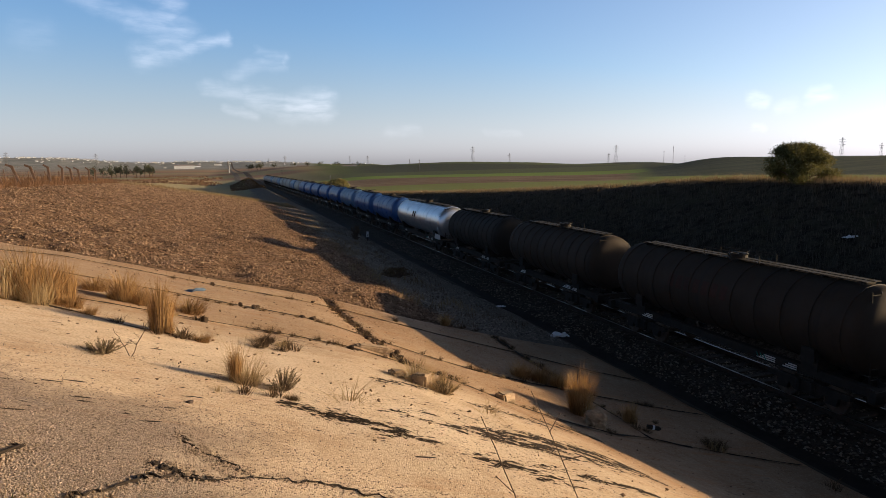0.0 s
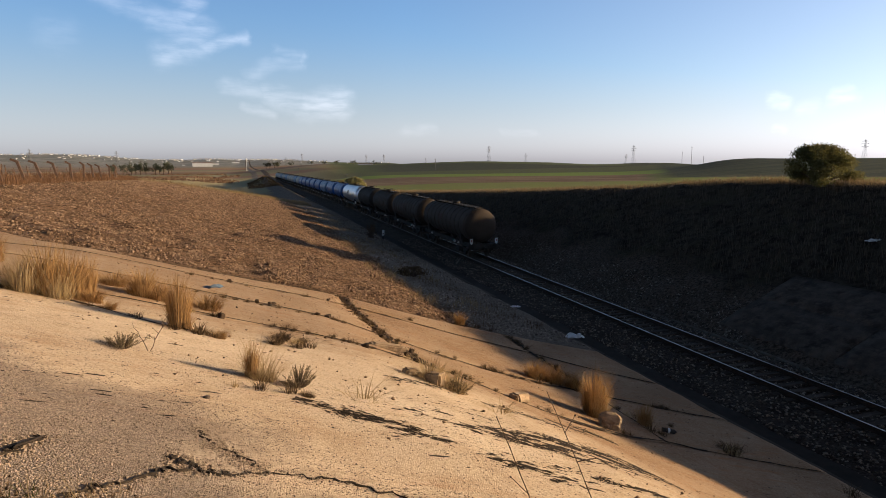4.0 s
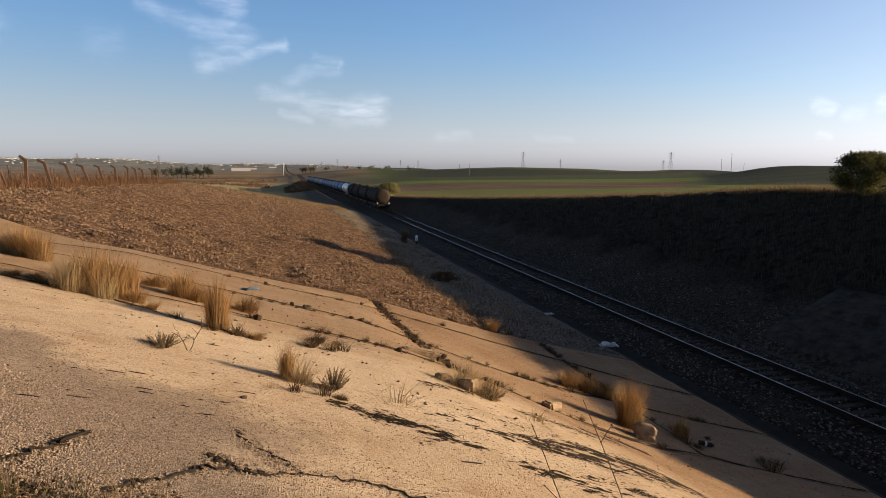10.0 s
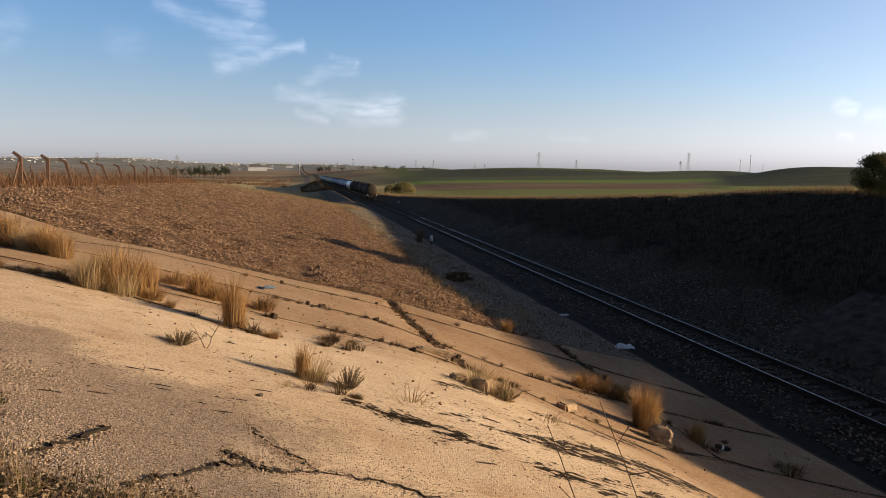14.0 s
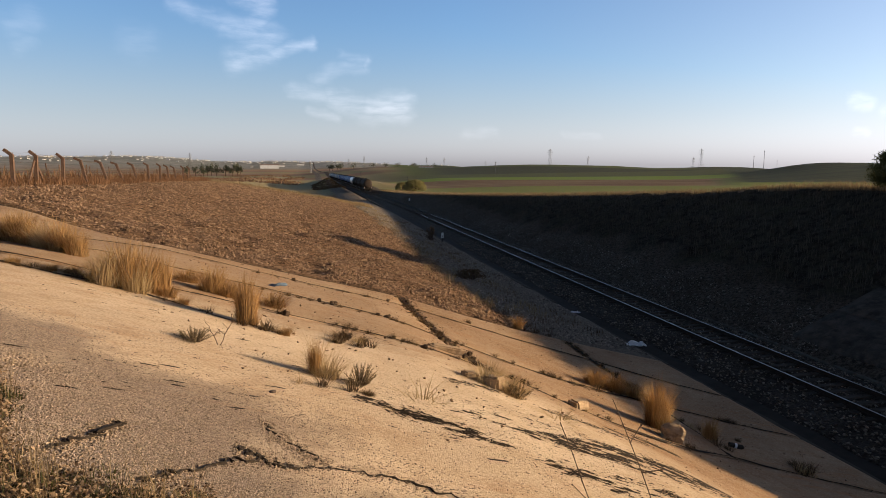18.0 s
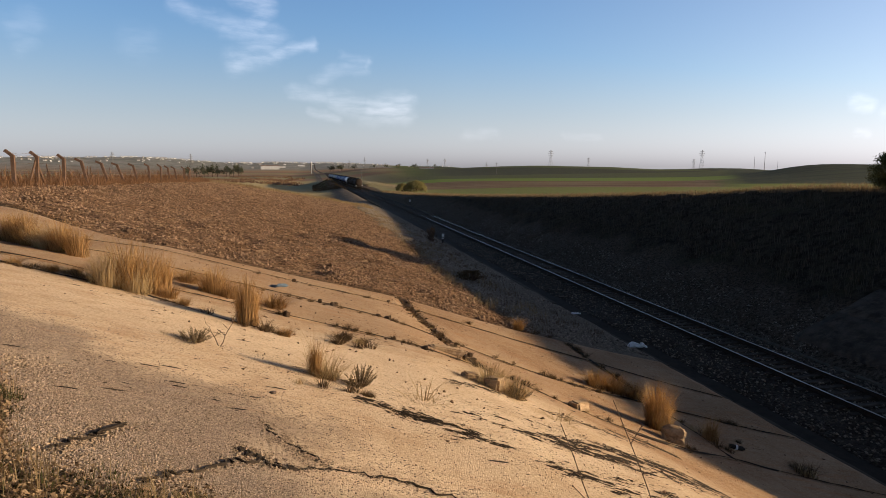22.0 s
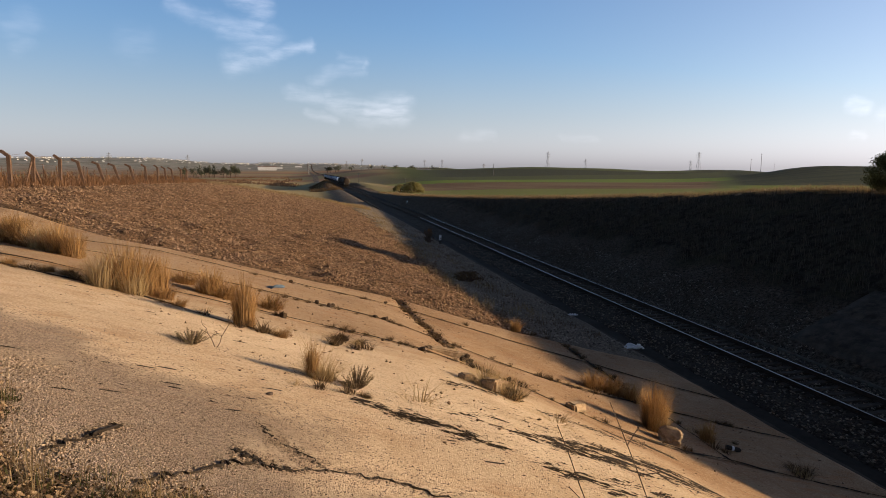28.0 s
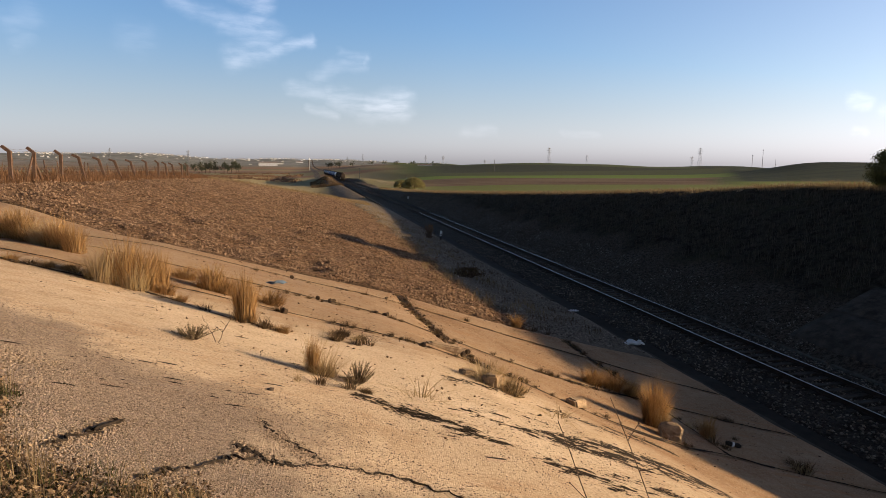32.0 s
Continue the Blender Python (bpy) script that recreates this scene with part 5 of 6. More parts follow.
def plant_tufts():
    thin = "sparse thin straw-coloured grass on the paving"
    low = "low spreading dry grass tuft on the paving"
    tuft(0, -1.02, 9.75, 1.06, 0.85, 0.3)
    tuft(0, -0.96, 9.82, 0.92, 0.7, 2.0)
    for x, y, h, w, k in ((-3.2, 10.6, 0.98, 1.05, 4), (-2.95, 10.75, 1.08, 1.1, 1), (-2.72, 10.9, 1.0, 1.0, 1), (-2.5, 11.2, 0.95, 0.8, 0), (-2.75, 10.55, 0.75, 0.9, 4), (-2.35, 10.75, 0.42, 0.7, 2)):
        tuft(k, x, y, h, w, x * 3)
    for x, y, h, w, k in ((-1.95, 12.9, 0.75, 1.1, 1), (-1.65, 12.75, 0.55, 0.9, 2), (-0.8, 12.8, 0.45, 1.2, 2), (-2.6, 13.8, 0.5, 1.1, 2)):
        tuft(k, x, y, h, w, y, low)
    for x, y, h, w, k in ((-4.75, 14.0, 0.85, 0.9, 1), (-5.15, 14.3, 0.95, 1.0, 1), (-5.5, 14.5, 0.9, 1.1, 4), (-6.2, 15.3, 1.0, 1.0, 1), (-6.6, 15.6, 0.9, 1.0, 1), (-5.9, 14.9, 0.6, 1.0, 2), (-7.3, 17.6, 0.85, 1.2, 1), (-7.9, 17.3, 0.8, 1.2, 4), (-8.6, 18.0, 0.85, 1.2, 1), (-6.9, 16.7, 0.6, 1.0, 2), (-9.5, 18.5, 0.8, 1.2, 1)):
        tuft(k, x, y, h, w, y * 2)
    for x, y, h, w in ((-4.15, 10.97, 0.2, 0.6), (-3.83, 11.03, 0.3, 0.6), (-3.46, 10.93, 0.32, 0.6), (-4.6, 10.8, 0.22, 0.5), (-5.0, 10.9, 0.25, 0.5), (-2.05, 10.3, 0.25, 0.5), (-0.45, 9.5, 0.2, 0.5)):
        tuft(2, x, y, h, w, x * 5, "short dry grass tuft in the earth of a joint")
    tuft(1, 8.35, 13.25, 1.6, 1.2, 0.5)
    tuft(0, 8.2, 13.15, 1.4, 1.2, 2.5)
    tuft(4, 8.4, 13.1, 0.9, 0.9, 4.5)
    for x, y, h, w in ((8.1, 16.2, 0.7, 1.2), (8.7, 16.15, 0.72, 1.2), (9.2, 15.9, 0.62, 1.1)):
        tuft(1, x, y, h, w, x, "bushy dry orange grass tuft at the edge of the shade")
    tuft(1, 9.88, 13.26, 0.78, 0.75, 1.0)
    tuft(2, 8.15, 23.2, 0.8, 0.9, 1.4)
    tuft(4, 2.75, 9.35, 0.55, 1.2, 0.2, low)
    tuft(4, 3.05, 9.1, 0.4, 1.2, 2.2, low)
    tuft(3, 0.02, 7.15, 0.85, 1.8, 0.4, thin)
    tuft(0, 0.0, 7.1, 0.56, 0.42, 1.4, thin)
    tuft(4, 0.12, 7.05, 0.34, 0.6, 3.4, thin)
    tuft(3, 0.15, 7.05, 0.50, 2.2, 2.6, thin)
    tuft(3, 1.2, 6.75, 0.34, 2.6, 1.1, thin)
    tuft(3, 3.4, 7.9, 0.22, 2.6, 0.6, thin)


def shrublet(x, y, size, seed, label, flat=0.75, wide=1.0):
    """A low woody cushion: many fine twigs with short needle leaves along them."""
    rs = np.random.RandomState(seed)
    ob = tagged(new("shrub"), label, "shrub", "small shrubs on the slope")
    bm = bmesh.new()
    tips = []
    for k in range(64):
        a, t = rs.rand() * math.tau, rs.rand() ** 0.6 * 1.25
        tip = Vector((math.cos(a) * math.sin(t) * wide, math.sin(a) * math.sin(t), math.cos(t) * flat)) * size * (0.55 + 0.55 * rs.rand())
        root = Vector((tip.x * 0.25, tip.y * 0.25, 0))
        rod(bm, root, tip, 0.004, 0.0015, n=4, caps=False)
        tips.append((np.array(root), np.array(tip)))
    part("twig_mass", bm, BARK, ob)
    pts, way = [], []
    for root, tip in tips:
        d = (tip - root) / np.linalg.norm(tip - root)
        for _ in range(46):
            f = 0.25 + 0.78 * rs.rand()
            pts.append(root + (tip - root) * f + rs.randn(3) * 0.004)
            q = d * 0.9 + rs.randn(3) * 0.55
            way.append(q / np.linalg.norm(q))
    pts, d = np.array(pts), np.array(way)
    n = len(pts)
    e = np.cross(d, rs.randn(n, 3))
    e /= np.linalg.norm(e, axis=1)[:, None]
    ln = (0.012 + 0.016 * rs.rand(n))[:, None]
    v = np.stack([pts, pts + d * ln * 0.5 + e * ln * 0.16, pts + d * ln, pts + d * ln * 0.5 - e * ln * 0.16], 1).reshape(-1, 3)
    v[:, 2] = np.maximum(v[:, 2], 0.0)
    lf = new("foliage", mesh_np("foliage", v, np.arange(4 * n).reshape(-1, 4), SHRUB))
    lf.parent = ob
    ob.location = place(x, y, -0.01)
    return ob


def dead_stem(x, y, tip, seed, label, forks=3):
    """A bare dry stem with a few buds, rooted at x, y; tip is relative to the root."""
    rs = random.Random(seed)
    bm = bmesh.new()
    p, q = Vector((0, 0, 0)), Vector(tip)
    pts = [p.lerp(q, k / 6) + Vector((rs.uniform(-1, 1), rs.uniform(-1, 1), rs.uniform(-1, 1))) * 0.012 * (0 < k < 6) for k in range(7)]
    for k, (a, b) in enumerate(zip(pts, pts[1:])):
        rod(bm, a, b, 0.0048 - 0.0005 * k, 0.0048 - 0.0005 * (k + 1), n=5, caps=False)
    for k in range(forks):
        a = pts[2 + k % 4]
        b = a + Vector((rs.uniform(-1, 1), rs.uniform(-1, 1), rs.uniform(0.2, 1))) * 0.10
        rod(bm, a, b, 0.003, 0.002, n=4)
        bmesh.ops.create_icosphere(bm, subdivisions=1, radius=0.006, matrix=Matrix.Translation(b))
    for a in pts[1:-1]:
        bmesh.ops.create_icosphere(bm, subdivisions=1, radius=0.005, matrix=Matrix.Translation(a))
    ob = part("dead_stem", bm, BARK)
    ob.location = place(x, y)
    return tagged(ob, label, "dead stem", "dry stems on the slope")


def weed_mesh(seed, mat, count=70, tall=0.22):
    v, f = blades(seed, count, 0.10, tall, 1.3, 0.006)
    return mesh_np("weed", v, f, mat)


def plant_weeds():
    kinds = [weed_mesh(61, WEED), weed_mesh(62, WEED, 90, 0.16), weed_mesh(63, WEED, 60, 0.3), weed_mesh(64, STRAW, 40, 0.2)]
    rs = random.Random(12)
    spots = []
    for _ in range(34):
        x = rs.uniform(-6.5, -0.5)
        spots.append((x, float(joint_d(x)) + rs.uniform(-0.12, 0.12), rs.uniform(0.6, 1.4)))
    for y, n, x0, x1 in ((12.0, 34, -2, 9), (15.9, 26, -3, 10), (21.6, 16, -2, 6), (6.5, 6, -0.2, 0.6)):
        for _ in range(n):
            spots.append((rs.uniform(x0, x1), y + rs.uniform(-0.08, 0.08), rs.uniform(0.35, 0.9)))
    for _ in range(40):
        spots.append((3.42 + rs.uniform(-0.25, 0.25), rs.uniform(12, 24), rs.uniform(0.4, 1.0)))
    for _ in range(34):
        spots.append((9.8 + rs.uniform(-0.14, 0.14), rs.uniform(13.5, 22.6), rs.uniform(0.5, 1.2)))
    for _ in range(26):
        x = rs.uniform(5.0, 12.5)
        spots.append((x, float(joint_b(x)) + rs.uniform(-0.08, 0.08), rs.uniform(0.5, 1.1)))
    for _ in range(16):
        spots.append((rs.uniform(0.35, 0.9), rs.uniform(9.7, 10.6), rs.uniform(0.7, 1.3)))
    for x, y, s in ((9.9, 12.6, 1.4), (9.75, 12.8, 1.2), (11.7, 12.25, 1.5), (11.6, 12.3, 1.3), (11.85, 12.1, 1.2), (10.9, 13.5, 0.9), (8.8, 23.0, 1.6), (9.3, 22.8, 1.3), (13.3, 10.0, 1.6), (11.58, 11.93, 2.0), (11.70, 12.03, 1.7), (11.48, 11.98, 1.6), (11.63, 11.83, 1.5)):
        spots.append((x, y, s))
    for k, (x, y, s) in enumerate(spots):
        ob = tagged(new("weed", kinds[rs.choice((0, 0, 1, 1, 2, 3))]), "small dark dried weed in a joint of the paving", "weed", "weeds in the joints")
        ob.matrix_basis = Matrix.LocRotScale(place(x, y, -0.01), Euler((0, 0, rs.uniform(0, 6))), (s, s, s * rs.uniform(0.6, 1.1)))


plant_tufts()
shrublet(0.50, 6.95, 0.27, 1, "low grey-green shrub beside dry grass", 0.95)
shrublet(-1.38, 7.5, 0.28, 2, "low grey-green shrub beside a forked dry stem", 0.62)
shrublet(3.15, 9.0, 0.30, 3, "low grey-brown shrub beside a pale stone", 0.8)
dead_stem(-1.1, 7.55, (0.22, -0.05, 0.42), 3, "forked dry stem beside a low shrub", 5)
dead_stem(-1.12, 7.56, (-0.16, 0.1, 0.33), 9, "short dry stem beside a low shrub", 2)
dead_stem(2.47, 3.63, (-1.27, -1.37, 1.81), 5, "long bare dry stem leaning over the paving", 4)
dead_stem(1.84, 3.44, (-0.85, -1.13, 1.48), 6, "thin bare dry stem leaning over the paving", 2)
plant_weeds()


LITTER = stone_material("leaf_litter", (0.020, 0.014, 0.010), (0.15, 0.098, 0.062))
VERGE_STRAW = leafy("verge_straw", (0.07, 0.05, 0.026), (0.40, 0.30, 0.17), (0.3, 0.2, 0.08))


def verge_top(x):
    """Edge of the weedy verge towards the paving."""
    return np.interp(x, (-3.4, -2.6, -2.0, -1.66, -1.4, -1.0, -0.45, 0.1), (5.45, 4.85, 4.28, 3.78, 3.52, 3.36, 3.26, 2.8))


def near_weeds():
    """The weedy verge at the top of the paving, close to the road."""
    rs = np.random.RandomState(71)

    def spots(n, spread):
        x = -3.3 + 3.4 * rs.rand(n)
        edge = 0.5 * (soft_noise(x, x * 0, 0.22, 73) - 0.5)
        return x, verge_top(x) + edge + 0.12 * rs.randn(n) - spread * np.abs(rs.randn(n))

    def clumps(n, spread, seed, per, radius, tall, lean, width):
        x, y = spots(n, spread)
        vs, fs, base = [], [], 0
        for k in range(n):
            v, f = blades(seed + k, per, radius, tall(), lean, width)
            vs.append(v + np.array([x[k], y[k], float(paving_z(x[k:k + 1], y[k:k + 1])[0]) - 0.01]))
            fs.append(f + base)
            base += len(v)
        return np.concatenate(vs), np.concatenate(fs)

    v, f = clumps(200, 0.4, 200, 7, 0.05, lambda: 0.14 + 0.50 * rs.rand() ** 2.0, 0.55, 0.0019)
    stuff("verge_grass", mesh_np("verge_grass", v, f, VERGE_STRAW), "thin pale straws on the verge", "grass")
    v, f = clumps(300, 0.5, 500, 24, 0.07, lambda: 0.03 + 0.10 * rs.rand(), 1.2, 0.0035)
    stuff("verge_weeds", mesh_np("verge_weeds", v, f, GREEN), "low green weeds on the verge", "weeds")
    n = 17000
    x, y = spots(n, 0.34)
    v, f = lumps(np.stack([x, y, paving_z(x, y) + 0.004], -1), 0.004 + 0.009 * rs.rand(n) ** 1.6, 72, 0.6)
    stuff("verge_litter", mesh_np("verge_litter", v, f, LITTER), "dark earth and pebbles on the verge", "litter")
    # dry curled leaves
    n = 5200
    x, y = spots(n, 0.30)
    p = np.stack([x, y, paving_z(x, y) + 0.012 + 0.02 * rs.rand(n)], -1)
    a, tip = rs.rand(n) * math.tau, rs.randn(n) * 0.5
    u = np.stack([np.cos(a), np.sin(a), tip], -1) * (0.008 + 0.012 * rs.rand(n))[:, None]
    w = np.stack([-np.sin(a), np.cos(a), rs.randn(n) * 0.5], -1) * (0.004 + 0.006 * rs.rand(n))[:, None]
    lift = np.array([0, 0, 0.004])
    v = np.stack([p - u, p - w + lift, p + u, p + w + lift], 1).reshape(-1, 3)
    stuff("verge_leaves", mesh_np("verge_leaves", v, np.arange(4 * n).reshape(-1, 4), DEAD_LEAF), "dry brown and bleached leaves on the verge", "leaves")


DEAD_LEAF = leafy("dead_leaf", (0.10, 0.055, 0.028), (0.62, 0.46, 0.30), (0.3, 0.18, 0.08), glow=0.25)
near_weeds()


OLIVE_LEAF = leafy("olive_leaf", (0.040, 0.042, 0.016), (0.14, 0.135, 0.052), (0.2, 0.18, 0.05), glow=0.35)


def bush(name, x, y, width, tall, depth, seed, leaves, label, mat=None, size=0.14):
    """Limbs and a rounded, uneven crown of small leaves."""
    rs = np.random.RandomState(seed)
    ob = tagged(new(name), label, "bush")
    bm = bmesh.new()
    cent = []
    for k in range(34):
        a, t = rs.rand() * math.tau, 0.1 + 1.4 * rs.rand()
        p = Vector((math.cos(a) * math.sin(t) * width * 0.42, math.sin(a) * math.sin(t) * depth * 0.42, tall * (0.10 + 0.74 * math.cos(t))))
        mid = p * 0.5 + Vector((0, 0, tall * 0.08))
        rod(bm, (0, 0, -0.1), mid, 0.07, 0.045, n=6, caps=False)
        rod(bm, mid, p, 0.045, 0.015, n=5, caps=False)
        cent.append(p)
    part("trunk", bm, BARK, ob)
    cent = np.array(cent)
    c = cent[rs.randint(0, len(cent), leaves)]
    r = np.array([width, depth, tall]) * 0.16 * (0.8 + 0.5 * rs.rand(leaves, 1))
    d = rs.randn(leaves, 3)
    d /= np.linalg.norm(d, axis=1)[:, None]
    pts = c + d * r * rs.rand(leaves, 1) ** 0.4
    pts[:, 2] = np.maximum(pts[:, 2], 0.03)
    n1 = rs.randn(leaves, 3)
    n1 /= np.linalg.norm(n1, axis=1)[:, None]
    n2 = np.cross(n1, rs.randn(leaves, 3))
    n2 /= np.linalg.norm(n2, axis=1)[:, None]
    ln = (size * (0.5 + rs.rand(leaves)))[:, None]
    v = np.stack([pts - n1 * ln, pts + n2 * ln * 0.4, pts + n1 * ln, pts - n2 * ln * 0.4], 1).reshape(-1, 3)
    lf = new("crown", mesh_np("crown", v, np.arange(4 * leaves).reshape(-1, 4), mat or LEAF))
    lf.parent = ob
    ob.location = place(x, y, -0.1)
    return ob


bush("bush", 38.5, 33.6, 5.4, 3.0, 4.4, 5, 34000, "big dark rounded bush on the crest of the bank", OLIVE_LEAF, 0.065)
FAR_LEAF = leafy("yellow_green_leaf", (0.16, 0.145, 0.06), (0.40, 0.36, 0.17), (0.3, 0.27, 0.08), glow=0.35)
bush("bush", 35.5, 208.0, 8.0, 4.0, 6.0, 6, 6500, "yellow-green bush beside the far track", FAR_LEAF, 0.20)
bush("bush", 32.0, 214.0, 5.0, 3.0, 4.0, 7, 2500, "low yellow-green bush beside the far track", FAR_LEAF, 0.20)
bush("bush", 12.2, 62.0, 1.3, 1.7, 1.0, 8, 110, "small bare dark sapling at the edge of the field", WEED, 0.10)
bush("bush", 9.6, 36.5, 2.2, 0.7, 1.6, 9, 700, "low dark weeds at the edge of the field", WEED, 0.08)


def sow(name, seed, count, xfn, yfn, tall, mat, label, per=7, width=0.012, radius=0.10, lean=0.7, keep=None):
    """Scattered small tufts of blades as one mass."""
    rs = np.random.RandomState(seed)
    x, y = xfn(rs.rand(count)), yfn(rs.rand(count))
    if keep is not None:
        k = keep(x, y, rs)
        x, y = x[k], y[k]
    n = len(x)
    z = height(x, y) - 0.02
    bx = np.repeat(x, per) + rs.randn(n * per) * radius
    by = np.repeat(y, per) + rs.randn(n * per) * radius
    bz = np.repeat(z, per)
    h = tall * (0.4 + 0.8 * rs.rand(n * per)) * np.repeat(0.6 + 0.7 * rs.rand(n), per)
    a = rs.rand(n * per) * math.tau
    w = width * (0.6 + 0.8 * rs.rand(n * per))
    root = np.stack([bx, by, bz], -1)
    side = np.stack([-np.sin(a) * w, np.cos(a) * w, 0 * a], -1)
    bend = np.stack([np.cos(a), np.sin(a), 0 * a], -1) * (lean * h * rs.rand(n * per))[:, None]
    mid = root + bend * 0.3 + np.stack([0 * a, 0 * a, h * 0.6], -1)
    tip = root + bend + np.stack([0 * a, 0 * a, h], -1)
    v = np.stack([root - side, root + side, mid + side * 0.6, tip, mid - side * 0.6], 1).reshape(-1, 3)
    b = np.arange(n * per)[:, None] * 5
    f = np.concatenate([b + np.array([0, 1, 2, 4])])
    f3 = np.concatenate([b + np.array([4, 2, 3, 3])])
    me = bpy.data.meshes.new(name)
    me.from_pydata(v.tolist(), [], f.tolist() + f3[:, :3].tolist())
    me.materials.append(mat)
    return stuff(name, me, label, "grass")


# bank blades: a darker copy of the crest's, with shade in the colour
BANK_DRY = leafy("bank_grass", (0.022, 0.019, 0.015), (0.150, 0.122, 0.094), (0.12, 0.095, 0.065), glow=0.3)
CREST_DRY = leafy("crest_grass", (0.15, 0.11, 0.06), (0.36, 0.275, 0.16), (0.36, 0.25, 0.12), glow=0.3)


def crest_x(y):
    return FAR_TOE + crest_height(y) / 0.43


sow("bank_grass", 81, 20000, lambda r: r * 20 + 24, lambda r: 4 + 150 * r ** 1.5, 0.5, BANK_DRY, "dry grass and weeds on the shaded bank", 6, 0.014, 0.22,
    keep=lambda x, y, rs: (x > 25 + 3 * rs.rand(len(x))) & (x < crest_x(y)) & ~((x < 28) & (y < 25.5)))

def sow_crest():
    rs = np.random.RandomState(83)
    y = 22 + 190 * rs.rand(15000) ** 1.25
    off = np.abs(rs.randn(15000)) * 2.6 + 0.2
    x = crest_x(y) + off
    sow("crest_grass", 84, len(x), lambda r: x, lambda r: y, 0.5, CREST_DRY, "tall sunlit dry grass along the crest of the bank", 5, 0.011, 0.16,
        keep=lambda a, b, r2: (soft_noise(a, b, 4.0, 85) > 0.25))


sow_crest()
sow("crest_scrub", 141, 420, lambda r: 38.0 + 2.6 * r, lambda r: 36 + 13 * r, 0.62, CREST_DRY, "clumps of tall sunlit dry scrub on the crest", 9, 0.012, 0.16,
    keep=lambda x, y, rs: (x > crest_x(y) + 0.1) & (soft_noise(x, y, 2.2, 142) > 0.45))
sow("field_edge_grass", 86, 1300, lambda r: 6.8 + 4.5 * r, lambda r: 27 + 110 * r ** 1.2, 0.32, CREST_DRY, "dry grass between the ploughed field and the track", 5, 0.012, 0.12,
    keep=lambda x, y, rs: soft_noise(x, y, 2.5, 87) > 0.42)
sow("slope_weeds", 88, 1000, lambda r: 8.5 + 5.0 * r, lambda r: 23.5 + 70 * r ** 1.3, 0.22, WEED, "low dark weeds on the stony slope above the drain", 6, 0.010, 0.12,
    keep=lambda x, y, rs: soft_noise(x, y, 1.8, 89) > 0.5)
SCRUB = leafy("red_scrub", (0.085, 0.045, 0.026), (0.26, 0.148, 0.08), (0.24, 0.13, 0.055), glow=0.3)
sow("scrub", 90, 11000, lambda r: -18.4 - 60 * r ** 1.8, lambda r: 36 + 130 * r, 1.0, SCRUB, "reddish dry scrub behind the fence", 5, 0.035, 0.35,
    keep=lambda x, y, rs: soft_noise(x, y, 6.0, 91) > 0.3)
PLAIN_SCRUB = leafy("plain_scrub", (0.10, 0.062, 0.042), (0.26, 0.165, 0.105), (0.2, 0.12, 0.06), glow=0.25)
sow("plain_scrub", 94, 1500, lambda r: -190 + 185 * r, lambda r: 520 + 300 * r, 1.5, PLAIN_SCRUB, "low reddish scrub on the plain beyond the field", 6, 0.6, 1.6,
    keep=lambda x, y, rs: soft_noise(x, y, 40.0, 95) > 0.5)
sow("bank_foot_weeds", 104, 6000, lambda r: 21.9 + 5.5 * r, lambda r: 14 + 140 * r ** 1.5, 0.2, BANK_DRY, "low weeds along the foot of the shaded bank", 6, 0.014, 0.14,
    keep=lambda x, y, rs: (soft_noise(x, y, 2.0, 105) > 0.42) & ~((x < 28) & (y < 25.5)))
sow("fence_grass", 92, 2600, lambda r: -18.6 + 2.6 * r, lambda r: 36 + 75 * r, 0.55, SCRUB, "rust-brown dry grass along the foot of the fence", 5, 0.015, 0.14)
# mound grass uses the dark weed colour to make the mound look shaded
sow("mound_grass", 103, 2600, lambda r: 2 + 14 * r, lambda r: 262 + 95 * r, 0.6, WEED, "rough dry grass, coloured dark for shade, on the mound beside the far track", 5, 0.05, 0.3)
sow("field_end_grass", 93, 3000, lambda r: -16 + 27 * r, lambda r: 109 + 16 * r, 0.5, CREST_DRY, "dry grass at the far end of the field", 5, 0.03, 0.2)


CRUMB = stone_material("earth_crumb", (0.035, 0.023, 0.016), (0.30, 0.20, 0.13))
SLOPE_STONE = stone_material("slope_stone", (0.05, 0.042, 0.034), (0.46, 0.395, 0.33))


